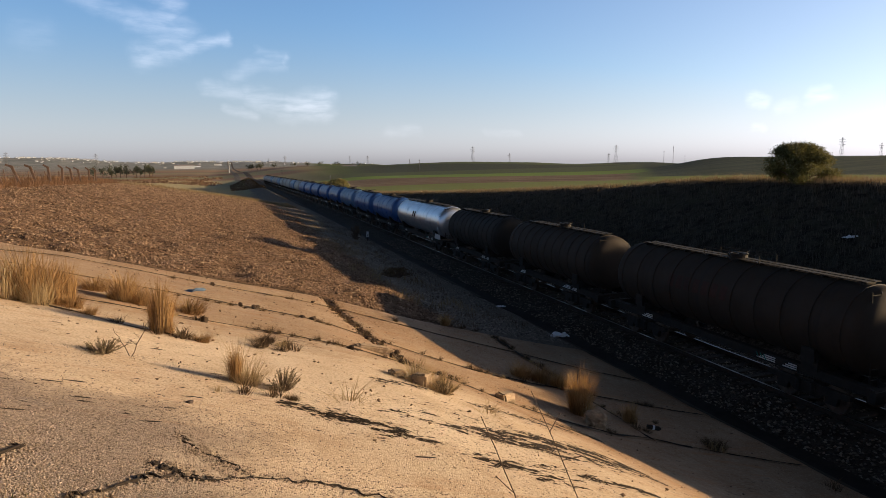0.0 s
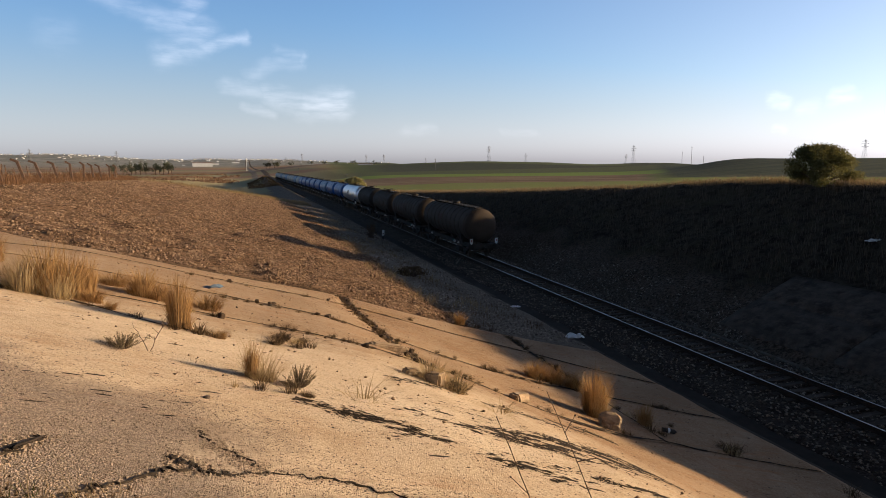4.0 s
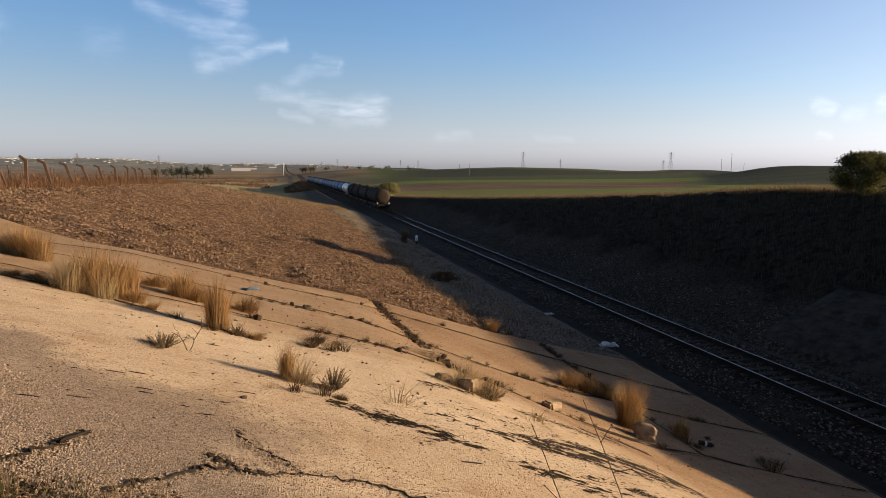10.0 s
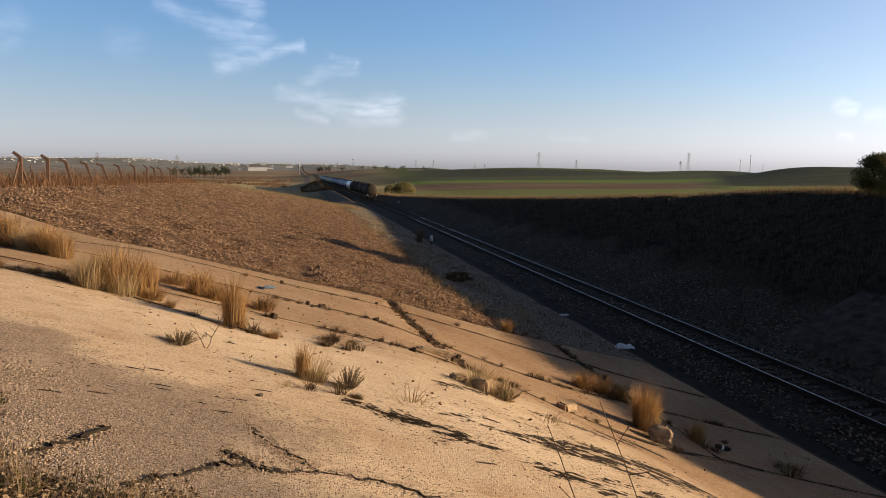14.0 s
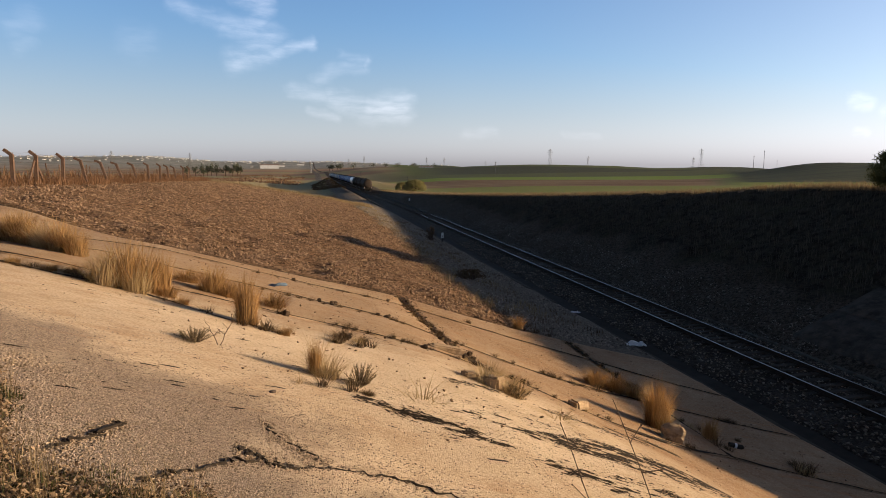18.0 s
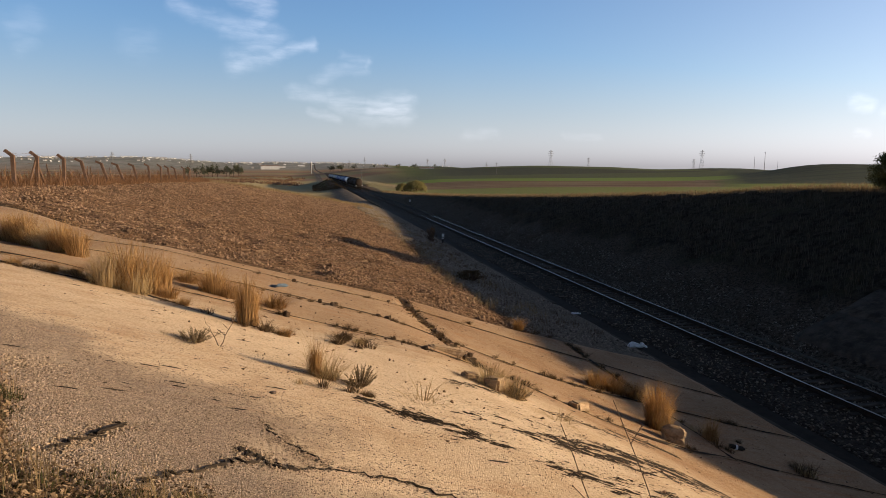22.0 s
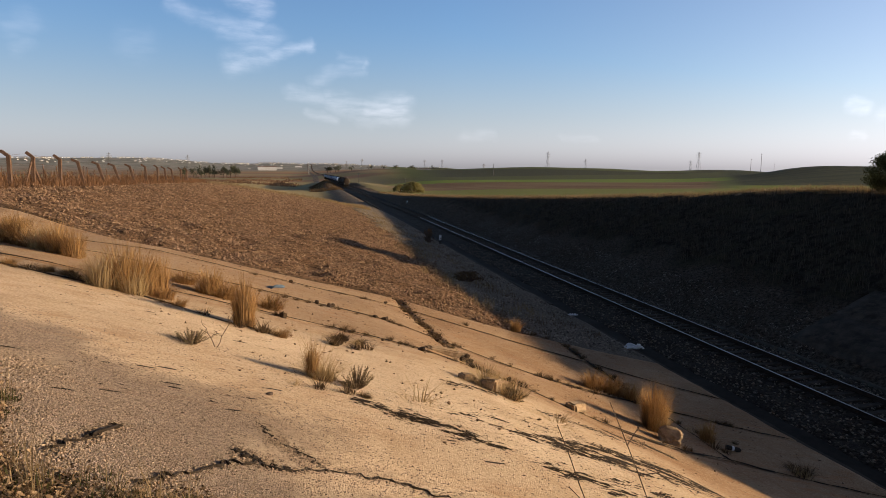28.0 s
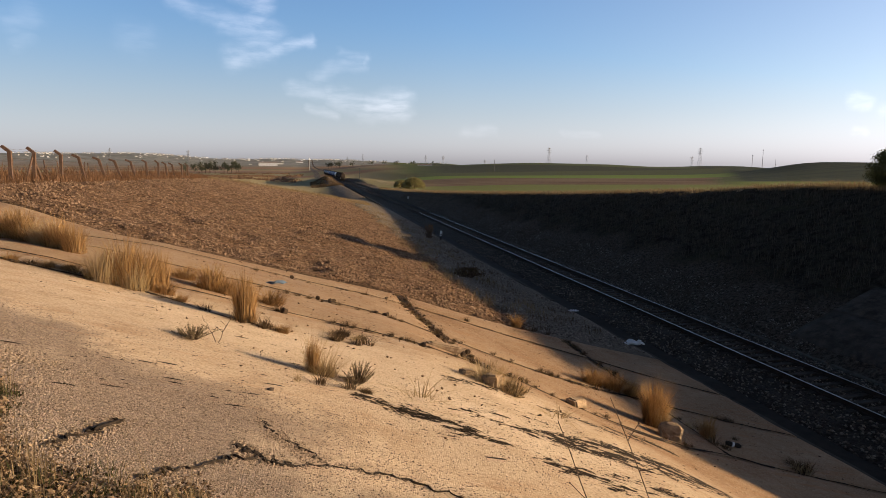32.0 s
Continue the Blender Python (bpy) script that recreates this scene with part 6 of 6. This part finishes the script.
def clods():
    rs = np.random.RandomState(95)
    n = 85000
    y = 23 + 88 * rs.rand(n) ** 1.55
    x = -17 + 27.0 * rs.rand(n)
    pl = zones(x, y)[0]
    k = (rs.rand(n) < pl * (0.45 + 0.6 * sstep(0.3, 0.7, soft_noise(x, y, 0.7, 94)))) & (y > edge_y(x) + 0.15)
    x, y = x[k], y[k]
    s = (0.010 + 0.052 * rs.rand(len(x)) ** 2.6) * (1 + 0.018 * (y - 24))
    z = height(x, y) + tilth(x, y) * sstep(130, 60, np.hypot(x, y)) + s * 0.2
    v, f = lumps(np.stack([x, y, z], -1), s, 96, 0.8)
    stuff("clods", mesh_np("clods", v, f, CLOD), "dry broken clods of the ploughed field", "clods")
    # larger turned clods, heaped in uneven rows
    n = 46000
    y, x = 24 + 86 * rs.rand(n) ** 1.35, -17 + 27.0 * rs.rand(n)
    heap = soft_noise(x, y, 0.9, 151) * 0.6 + soft_noise(x * 0.35, y, 0.55, 152) * 0.6
    k = (rs.rand(n) < zones(x, y)[0]) & (heap > 0.58) & (y > edge_y(x) + 0.25)
    x, y = x[k], y[k]
    s = 0.024 + 0.052 * rs.rand(len(x)) ** 2
    z = height(x, y) + tilth(x, y) * sstep(130, 60, np.hypot(x, y)) + s * 0.35
    v, f = lumps(np.stack([x, y, z], -1), s, 153, 1.1)
    stuff("turned_clods", mesh_np("turned_clods", v, f, CLOD), "larger turned clods in the ploughed field", "clods")
    # rubble in the broken joint and crumbs on the paving
    m = 600
    yy = 12 + 12.5 * rs.rand(m)
    xx = 3.42 + rs.randn(m) * (0.08 + 0.016 * (yy - 12))
    v, f = lumps(np.stack([xx, yy, height(xx, yy) + 0.01], -1), 0.010 + 0.042 * rs.rand(m) ** 3.5, 97, 0.8)
    stuff("joint_rubble", mesh_np("joint_rubble", v, f, LITTER), "earth and rubble in the broken joint", "rubble")
    m = 2800
    xx, yy = -4 + 17.5 * rs.rand(m), 4 + 20 * rs.rand(m) ** 0.8
    k = (yy < edge_y(xx) - 0.2) & (yy > 6 - 0.75 * xx)
    xx, yy = xx[k], yy[k]
    v, f = lumps(np.stack([xx, yy, height(xx, yy) + 0.008], -1), 0.006 + 0.024 * rs.rand(len(xx)) ** 3.2, 98, 0.8)
    stuff("crumbs", mesh_np("crumbs", v, f, CRUMB), "small stones and crumbs of earth on the paving", "stones")
    m = 20000
    xx, yy = 8.5 + 5.4 * rs.rand(m), 23 + 70 * rs.rand(m) ** 1.4
    xx = np.where(rs.rand(m) < 0.3, 22.0 + 3.0 * rs.rand(m), xx)
    v, f = lumps(np.stack([xx, yy, height(xx, yy) + 0.01], -1), 0.015 + 0.055 * rs.rand(m) ** 3, 99, 0.8)
    stuff("slope_stones", mesh_np("slope_stones", v, f, SLOPE_STONE), "grey stones strewn on the shaded slope", "stones")


clods()

# ---------------------------------------------------------------- stones, litter, markers
PALE_STONE = plain("pale_stone", (0.36, 0.265, 0.17), 0.92, 0.3, 9, bump=0.9, dirt=(0.22, 0.15, 0.095))
PLASTIC = plain("white_plastic", (0.72, 0.74, 0.76), 0.45, 0.12, 6, spec=0.5)
BLUE_PLASTIC = plain("blue_grey_plastic", (0.12, 0.17, 0.24), 0.5, 0.2, 6)
POST = plain("concrete_post", (0.105, 0.064, 0.044), 0.9, 0.3, 6, bump=0.4)
WIRE = plain("rusty_wire", (0.10, 0.07, 0.05), 0.7, 0.3, 6)
GALVANISED = plain("galvanised_steel", (0.11, 0.115, 0.12), 0.7, 0.2, 1, 0.0)


def boulder(name, x, y, sx, sy, sz, turn, seed, mat, label, category, cuts=2, rough=0.14, up=0.3):
    bm = bmesh.new()
    bmesh.ops.create_cube(bm, size=1.0)
    bmesh.ops.bevel(bm, geom=bm.edges[:], offset=0.14, segments=2, affect="EDGES")
    bmesh.ops.subdivide_edges(bm, edges=bm.edges[:], cuts=cuts, use_grid_fill=True)
    for v in bm.verts:
        n = noise.noise_vector(v.co * 2.2 + Vector((seed * 3.1, 0, 0))) * rough
        v.co = Vector(((v.co.x + n.x) * sx, (v.co.y + n.y) * sy, (v.co.z + n.z) * sz))
    ob = part(name, bm, mat)
    ob.matrix_basis = Matrix.Translation(place(x, y, sz * up)) @ Matrix.Rotation(turn, 4, "Z") @ Matrix.Rotation(0.22, 4, "Y")
    return tagged(ob, label, category)


def drum_stone(x, y):
    """A broken length of stone column, lying on its side."""
    bm = bmesh.new()
    n = 22
    prof = ((-0.30, 0.0), (-0.30, 0.22), (-0.26, 0.285), (-0.1, 0.31), (0.12, 0.31), (0.24, 0.30), (0.30, 0.25), (0.285, 0.12), (0.27, 0.0))
    lathe(bm, prof, n, 0.0)
    bmesh.ops.subdivide_edges(bm, edges=bm.edges[:], cuts=1, use_grid_fill=True)
    for v in bm.verts:
        v.co += noise.noise_vector(v.co * 4.0) * 0.09 + noise.noise_vector(v.co * 11.0) * 0.035
    ob = tagged(part("stone_block", bm, PALE_STONE), "round broken stone block lying beside dry grass", "stone")
    ob.matrix_basis = Matrix.Translation(place(x, y, 0.14)) @ Matrix.Rotation(radians(-112), 4, "Z") @ Matrix.Diagonal((0.72, 0.8, 0.75, 1))


drum_stone(8.2, 12.35)
boulder("stone_block", 5.61, 11.97, 0.56, 0.28, 0.22, 0.6, 2, PALE_STONE, "flat pale stone slab lying on the paving", "stone")
boulder("stone_block", 2.85, 9.25, 0.38, 0.28, 0.24, 0.9, 3, PALE_STONE, "pale stone half hidden in dry grass", "stone")
boulder("stone_block", 2.5, 9.5, 0.26, 0.2, 0.15, 0.2, 4, PALE_STONE, "small pale stone half hidden in dry grass", "stone")
boulder("stone_block", -0.4, 5.8, 0.06, 0.045, 0.035, 0.9, 5, plain("dark_pebble", (0.07, 0.05, 0.04), 0.9), "small dark pebble lying on the paving", "stone", 1)
boulder("bark_piece", -1.31, 4.2, 0.27, 0.03, 0.018, 1.24, 8, EARTH_AND_GAP_DARK, "curled strip of dark bark lying on the paving", "bark", 2, 0.3, 0.6)
boulder("stone_block", 2.77, 12.55, 0.75, 0.24, 0.16, -0.1, 6, PALE_STONE, "long broken piece of concrete at the joint", "stone")
rk = random.Random(44)
for k in range(7):
    boulder("clod", 3.42 + rk.uniform(-0.35, 0.45), rk.uniform(12.3, 23.5), rk.uniform(0.08, 0.2), rk.uniform(0.07, 0.16), rk.uniform(0.05, 0.12), rk.uniform(0, 3), 20 + k, LITTER, "lump of dark earth in the broken joint", "clod", 1, 0.2)
for k in range(14):
    boulder("clod", rk.uniform(-1, 5), rk.choice((16.3, 21.9, 11.75)) + rk.uniform(-0.1, 0.2), rk.uniform(0.08, 0.16), rk.uniform(0.08, 0.14), rk.uniform(0.06, 0.12), rk.uniform(0, 3), 40 + k, LITTER, "small clod of dark earth on the paving", "clod", 1, 0.2)


def rag(x, y, size, seed, mat, label, up=0.05, z=None):
    """A crumpled sheet of plastic."""
    bm = bmesh.new()
    bmesh.ops.create_grid(bm, x_segments=12, y_segments=10, size=0.5)
    for v in bm.verts:
        r = v.co.length
        n = noise.noise_vector(v.co * 3.0 + Vector((seed * 5.3, 0, 0)))
        v.co = Vector(((v.co.x + n.x * 0.28) * size, (v.co.y * 0.55 + n.y * 0.25) * size, (0.14 + n.z * 0.32) * size * (1.1 - r)))
    bmesh.ops.solidify(bm, geom=bm.faces[:], thickness=0.004)
    ob = part("plastic_bag", bm, mat, smooth=True)
    ob.location = place(x, y, up) if z is None else (x, y, z)
    return tagged(ob, label, "plastic bag")


rag(14.12, 24.4, 0.85, 1, PLASTIC, "crumpled white plastic sheet on the drain wall", 0.08, 0.09)
rag(14.1, 30.8, 0.5, 2, PLASTIC, "crumpled pale blue plastic bag on the drain wall", 0.08, 0.09)
rag(31.7, 24.0, 0.7, 3, PLASTIC, "torn pale plastic sheet on the shaded bank", 0.1)
rag(-0.95, 17.6, 0.5, 4, BLUE_PLASTIC, "crumpled blue-grey plastic piece on the paving", 0.02)


def can(x, y):
    bm = bmesh.new()
    rod(bm, (-0.24, 0, 0.09), (0.24, 0, 0.09), 0.085, n=14)
    rod(bm, (0.24, 0, 0.09), (0.30, 0, 0.09), 0.05, n=10)
    ob = tagged(part("canister", bm, IRON), "dark canister with a pale worn band", "canister")
    band = bmesh.new()
    rod(band, (-0.04, 0, 0.09), (0.04, 0, 0.09), 0.094, n=14)
    part("band", band, PLASTIC, ob, "pale band")
    ob.matrix_basis = Matrix.Translation(place(x, y)) @ Matrix.Rotation(-0.35, 4, "Z") @ Matrix.Rotation(0.2, 4, "Y") @ Matrix.Scale(0.68, 4)


can(10.35, 12.9)


def marker(x, y, tall, wide, label):
    ob = tagged(new("marker_post"), label, "marker post", "line-side markers")
    bm = bmesh.new()
    box(bm, -0.06, 0.06, -0.05, 0.05, -0.2, tall * 0.45)
    part("stake", bm, IRON, ob)
    bm = bmesh.new()
    box(bm, -wide / 2, wide / 2, -0.03, 0.03, tall * 0.4, tall)
    bmesh.ops.bevel(bm, geom=bm.edges[:], offset=0.02, segments=1, affect="EDGES")
    pl = part("plate", bm, WHITE, ob)
    bm = bmesh.new()
    box(bm, -wide * 0.25, wide * 0.25, -0.036, -0.031, tall * 0.55, tall * 0.68)
    part("mark", bm, IRON, pl, "dark mark")
    ob.location = place(x, y)
    ob.rotation_euler = (0, 0.05, 0.12)


marker(13.6, 63.0, 0.95, 0.26, "white line-side marker on the shaded slope")
marker(22.7, 141.0, 0.95, 0.3, "white line-side marker beside the far track")


def crest_stones():
    for k, (dx, dy, s) in enumerate(((0, 0, 0.55), (0.9, 0.4, 0.4), (-0.8, 0.5, 0.45), (1.6, -0.2, 0.3))):
        y = 46.5 + dy
        boulder("stone_block", float(crest_x(y)) + 0.8 + dx, y, s, s * 0.7, s * 0.55, k, 60 + k, PALE_STONE, "pale sunlit stone on the crest of the bank", "stone", 1)


crest_stones()


def gravel_patch():
    rs = np.random.RandomState(101)
    m = 900
    x, y = -2.3 + rs.randn(m) * 0.16, 5.3 + rs.randn(m) * 0.10
    v, f = lumps(np.stack([x, y, height(x, y) + 0.008], -1), 0.004 + 0.012 * rs.rand(m) ** 2, 102, 0.8)
    stuff("gravel_patch", mesh_np("gravel_patch", v, f, GRIT), "small heap of loose grey gravel on the paving", "gravel")


gravel_patch()


# ---------------------------------------------------------------- fence
def build_fence():
    posts = (41.2, 44.4, 48.9, 53.7, 58.9, 63.6, 68.6, 73.5, 78.5, 83.4, 87.8, 92.5, 96.7)
    leans = (1, 3, 2, -12, -16, -18, -14, -4, 2, -6, -9, 2, 3)
    fence = tagged(new("fence"), "old leaning concrete-post fence with sagging barbed wire", "fence")
    bm = bmesh.new()
    box(bm, -0.095, 0.095, -0.095, 0.095, -0.3, 1.80)
    box(bm, -0.085, 0.085, -0.085, 0.085, 0, 0.5, Matrix.Translation((0, 0, 1.76)) @ Matrix.Rotation(radians(-52), 4, "Y"))
    first = None
    tops = []
    for y, lean in zip(posts, leans):
        m = Matrix.Translation(place(-17.0, y)) @ Matrix.Rotation(radians(lean), 4, "Y")
        if first is None:
            first = part("post", bm, POST, fence)
            first.matrix_basis = m
        else:
            shared("post", first.data, fence, m)
        tops.append(m)
    for y in (44.4, 96.7):
        for s in (-1, 1):
            bm = bmesh.new()
            a, b = Vector(place(-17.0, y, 1.55)), Vector(place(-17.0, y + s * 1.3, -0.1))
            rod(bm, a, b, 0.07, n=6)
            part("brace", bm, POST, fence)
    for hgt, out in ((0.5, 0), (0.95, 0), (1.4, 0), (1.85, -0.2), (1.98, -0.36)):
        bm = bmesh.new()
        for a, b in zip(tops, tops[1:]):
            p, q = a @ Vector((out, 0, hgt)), b @ Vector((out, 0, hgt))
            mid = (p + q) / 2 - Vector((0, 0, 0.10))
            rod(bm, p, mid, 0.006, n=4, caps=False)
            rod(bm, mid, q, 0.006, n=4, caps=False)
        part("wire", bm, WIRE, fence)
    # a second, older row of thin stakes behind it
    rs = random.Random(9)
    old = tagged(new("stake_row"), "row of thin weathered wooden stakes behind the fence", "stakes")
    sm = bmesh.new()
    rod(sm, (0, 0, -0.3), (0, 0, 1.75), 0.055, 0.045, n=6)
    one = None
    for k in range(16):
        m = Matrix.Translation(place(-21.5 - rs.uniform(0, 2.5), 44 + k * 4.2 + rs.uniform(-1, 1))) @ Matrix.Rotation(radians(rs.uniform(-7, 7)), 4, "Y") @ Matrix.Rotation(radians(rs.uniform(-6, 6)), 4, "X")
        if one is None:
            one = part("stake", sm, POST, old)
            one.matrix_basis = m
        else:
            shared("stake", one.data, old, m)


build_fence()


# ---------------------------------------------------------------- distance
def pylon_mesh(tall, base, arms=True, n=7):
    bm = bmesh.new()
    r = tall * 0.0032
    lv = [k / n for k in range(n + 1)]

    def half(t):
        return base / 2 * (1 - t) ** 1.25 + tall * 0.012

    for a, b in zip(lv, lv[1:]):
        ha, hb = half(a), half(b)
        ca = [Vector((sx * ha, sy * ha, a * tall)) for sx, sy in ((-1, -1), (1, -1), (1, 1), (-1, 1))]
        cb = [Vector((sx * hb, sy * hb, b * tall)) for sx, sy in ((-1, -1), (1, -1), (1, 1), (-1, 1))]
        for i in range(4):
            rod(bm, ca[i], cb[i], r, n=3, caps=False)
            rod(bm, ca[i], cb[(i + 1) % 4], r * 0.6, n=3, caps=False)
            rod(bm, cb[i], cb[(i + 1) % 4], r * 0.6, n=3, caps=False)
    return bm


def arm_mesh(tall, span):
    bm = bmesh.new()
    r = tall * 0.004
    for s in (-1, 1):
        rod(bm, (0, 0, 0), (s * span, 0, 0), r, n=3)
        rod(bm, (0, 0, tall * 0.035), (s * span, 0, 0), r, n=3)
    return bm


def pylon(az, dist, tall):
    """A lattice mast; az: degrees from the track's direction."""
    x, y = math.sin(radians(az)) * dist, math.cos(radians(az)) * dist
    ob = tagged(new("pylon"), "grey steel lattice power pylon on the skyline", "pylon", "power pylons on the skyline")
    part("lattice", pylon_mesh(tall, tall * 0.17), GALVANISED, ob)
    for k, sp in ((0.74, 0.13), (0.84, 0.16), (0.93, 0.12)):
        a = part("cross_arm", arm_mesh(tall, tall * sp), GALVANISED, ob)
        a.location.z = tall * k
    ob.location = place(x, y, -0.5)
    ob.rotation_euler = (0, 0, radians(-az + 35))
    return ob


def pole(az, dist, tall, mat, label, radius=0.14):
    x, y = math.sin(radians(az)) * dist, math.cos(radians(az)) * dist
    ob = tagged(new("pole"), label, "pole")
    bm = bmesh.new()
    rod(bm, (0, 0, -0.5), (0, 0, tall), radius, radius * 0.6, n=8)
    part("shaft", bm, mat, ob)
    bm = bmesh.new()
    box(bm, -0.8, 0.8, -0.06, 0.06, tall * 0.93, tall * 0.95)
    part("cross_bar", bm, mat, ob)
    ob.location = place(x, y)
    return ob


def reach(az, dist, top):
    """Height of a thing whose top is seen at that many degrees above eye level."""
    x, y = math.sin(radians(az)) * dist, math.cos(radians(az)) * dist
    return EYE_Z + math.tan(radians(top)) * dist - place(x, y)[2]


for az, top, dist in ((22.0, 1.48, 1150), (25.35, 0.81, 1500), (34.75, 1.41, 1100), (34.13, 0.68, 1700), (5.06, 0.81, 1700), (3.66, 0.56, 2000),
                      (10.78, 0.72, 1500), (12.38, 0.72, 1600), (-15.7, 1.15, 1800), (-9.8, 1.03, 1700), (16.2, 0.36, 1900), (51.8, 1.62, 1000),
                      (47.8, 1.42, 1100), (54.3, 1.16, 1300)):
    pylon(az, dist, reach(az, dist, top))
for az, top, dist in ((38.75, 0.80, 900), (39.5, 1.22, 800), (40.45, 0.42, 1100), (17.1, 0.31, 620)):
    pole(az, dist, reach(az, dist, top), GALVANISED, "tall thin grey pole on the skyline", 0.28)
pole(0.3, 1150, reach(0.3, 1150, 0.43), WHITE, "white mast on the plain beyond the field", 0.55)
pole(4.75, 342, 5.6, GALVANISED, "slim signal pole beside the far track", 0.12)
pole(9.0, 260, 4.5, GALVANISED, "thin wooden pole in the green field", 0.09)

TREE_LEAF = leafy("far_tree_leaf", (0.045, 0.052, 0.035), (0.11, 0.12, 0.085), (0.05, 0.055, 0.02), glow=0.2)


def tree(az, dist, tall, wide, seed):
    rs = np.random.RandomState(seed)
    x, y = math.sin(radians(az)) * dist, math.cos(radians(az)) * dist
    ob = tagged(new("tree"), "dark distant tree on the plain", "tree", "trees on the plain")
    bm = bmesh.new()
    rod(bm, (0, 0, -0.5), (0, 0, tall * 0.55), tall * 0.03, tall * 0.015, n=6)
    for k in range(6):
        a = k * 1.1
        rod(bm, (0, 0, tall * (0.25 + 0.05 * k)), (math.cos(a) * wide * 0.35, math.sin(a) * wide * 0.35, tall * (0.5 + 0.06 * k)), tall * 0.012, tall * 0.004, n=4)
    part("trunk", bm, BARK, ob)
    n = 520
    c = np.stack([rs.randn(9) * wide * 0.22, rs.randn(9) * wide * 0.22, tall * (0.35 + 0.5 * rs.rand(9))], -1)
    p = c[rs.randint(0, 9, n)] + rs.randn(n, 3) * np.array([wide * 0.13, wide * 0.13, tall * 0.09])
    d, e = rs.randn(n, 3), rs.randn(n, 3)
    ln = tall * 0.045
    v = np.stack([p - d * ln * 0.6, p + e * ln * 0.4, p + d * ln * 0.6, p - e * ln * 0.4], 1).reshape(-1, 3)
    cr = new("crown", mesh_np("crown", v, np.arange(4 * n).reshape(-1, 4), TREE_LEAF))
    cr.parent = ob
    ob.location = place(x, y)


rt = random.Random(31)
for k, (az, tall) in enumerate(((-10.2, 11), (-9.4, 10), (-8.75, 12.5), (-8.45, 12), (-8.1, 13), (-7.75, 12), (-7.0, 11.5), (-6.7, 10), (-6.35, 12), (-6.05, 12), (-5.75, 11))):
    tree(az + rt.uniform(-0.06, 0.06), 820 + rt.uniform(-25, 25), tall * 1.25, 7, k)
for k, (az, tall, wide) in enumerate(((1.95, 7, 8), (2.2, 8, 9), (2.65, 8.5, 12), (2.95, 7, 8), (4.1, 6, 8), (5.9, 5, 9), (7.0, 5, 10), (8.1, 5, 9), (9.6, 6, 10), (11.6, 5, 8))):
    tree(az, 980, tall + 3, wide, 40 + k)

WALL = plain("white_render", (0.46, 0.47, 0.48), 0.8, 0.2, 0.3)
ROOF = plain("grey_roof", (0.22, 0.17, 0.15), 0.8, 0.2, 0.3)


def house_parts(w, d, h):
    walls, roof = bmesh.new(), bmesh.new()
    box(walls, -w / 2, w / 2, -d / 2, d / 2, -2, h)
    e = 0.3
    vs = [roof.verts.new(c) for c in ((-w / 2 - e, -d / 2 - e, h + 0.004), (w / 2 + e, -d / 2 - e, h + 0.004), (w / 2 + e, d / 2 + e, h + 0.004), (-w / 2 - e, d / 2 + e, h + 0.004), (-w / 2 - e, 0, h * 1.28), (w / 2 + e, 0, h * 1.28))]
    for f in ((0, 1, 5, 4), (2, 3, 4, 5), (0, 4, 3), (1, 2, 5), (0, 3, 2, 1)):
        roof.faces.new([vs[i] for i in f])
    return walls, roof


HOUSE_KINDS = []


def house(az, dist, kind, label, category="house", group="houses of the far town", turn=0.0):
    x, y = math.sin(radians(az)) * dist, math.cos(radians(az)) * dist
    ob = tagged(new(category.replace(" ", "_")), label, category, group)
    for name, me in zip(("wall", "roof"), HOUSE_KINDS[kind]):
        shared(name, me, ob, Matrix())
    ob.location = place(x, y)
    ob.rotation_euler = (0, 0, turn - radians(az))
    return ob


def build_town():
    for w, d, h in ((5.5, 5, 2.4), (9, 6, 2.6), (4.5, 4.5, 2.8), (27, 14, 5), (30, 14, 5), (60, 20, 11)):
        meshes = []
        for name, bm, mat in zip(("wall", "roof"), house_parts(w, d, h), (WALL, ROOF)):
            me = bpy.data.meshes.new(name)
            bm.to_mesh(me)
            bm.free()
            me.materials.append(mat)
            meshes.append(me)
        HOUSE_KINDS.append(meshes)
    rs = random.Random(77)
    for k in range(300):
        az = rs.uniform(-24, 4.5) if k < 280 else rs.uniform(3, 13)
        house(az, 2960 - 420 * rs.random() ** 2.2, rs.choice((0, 0, 2, 2, 1)), "small white house of the far town", turn=rs.uniform(-0.5, 0.5))
    for az, dist, kind in ((-3.3, 2150, 5), (-3.0, 2200, 3), (-2.3, 2350, 3), (-4.8, 2300, 1), (-0.6, 2500, 3)):
        house(az, dist, kind, "long white industrial hall on the plain", "hall", "halls on the plain")
    for az, dist, kind in ((10.3, 1150, 1), (10.7, 1170, 3), (11.3, 1200, 0), (9.8, 1210, 0), (12.1, 1190, 0), (6.6, 1500, 3), (7.7, 1500, 1)):
        house(az, dist, kind, "white farm building beyond the green hills", "farm building", "farm buildings")


build_town()


def run(t):
    """How far the slowing train has gone."""
    return 13.25 * t - 0.1334 * t * t + 0.00160 * t ** 3


def motions():
    times = [k * 2.0 for k in range(17)]
    for w, y in TRAIN:
        walk(w, [(t, pose(TRACK_X, y + run(t), grade(y + run(t)), -0.355 * float(sstep(94, 106, y + run(t))))) for t in times])
    # the wheels of the last four wagons; those further off are too small to be seen turning
    for wh, y in SPINNING:
        walk(wh, [(t, Matrix.Translation((0, y, WHEEL_R)) @ Matrix.Rotation(-run(t) / WHEEL_R, 4, "X")) for t in np.arange(0, 32.02, 1 / 20)])


motions()
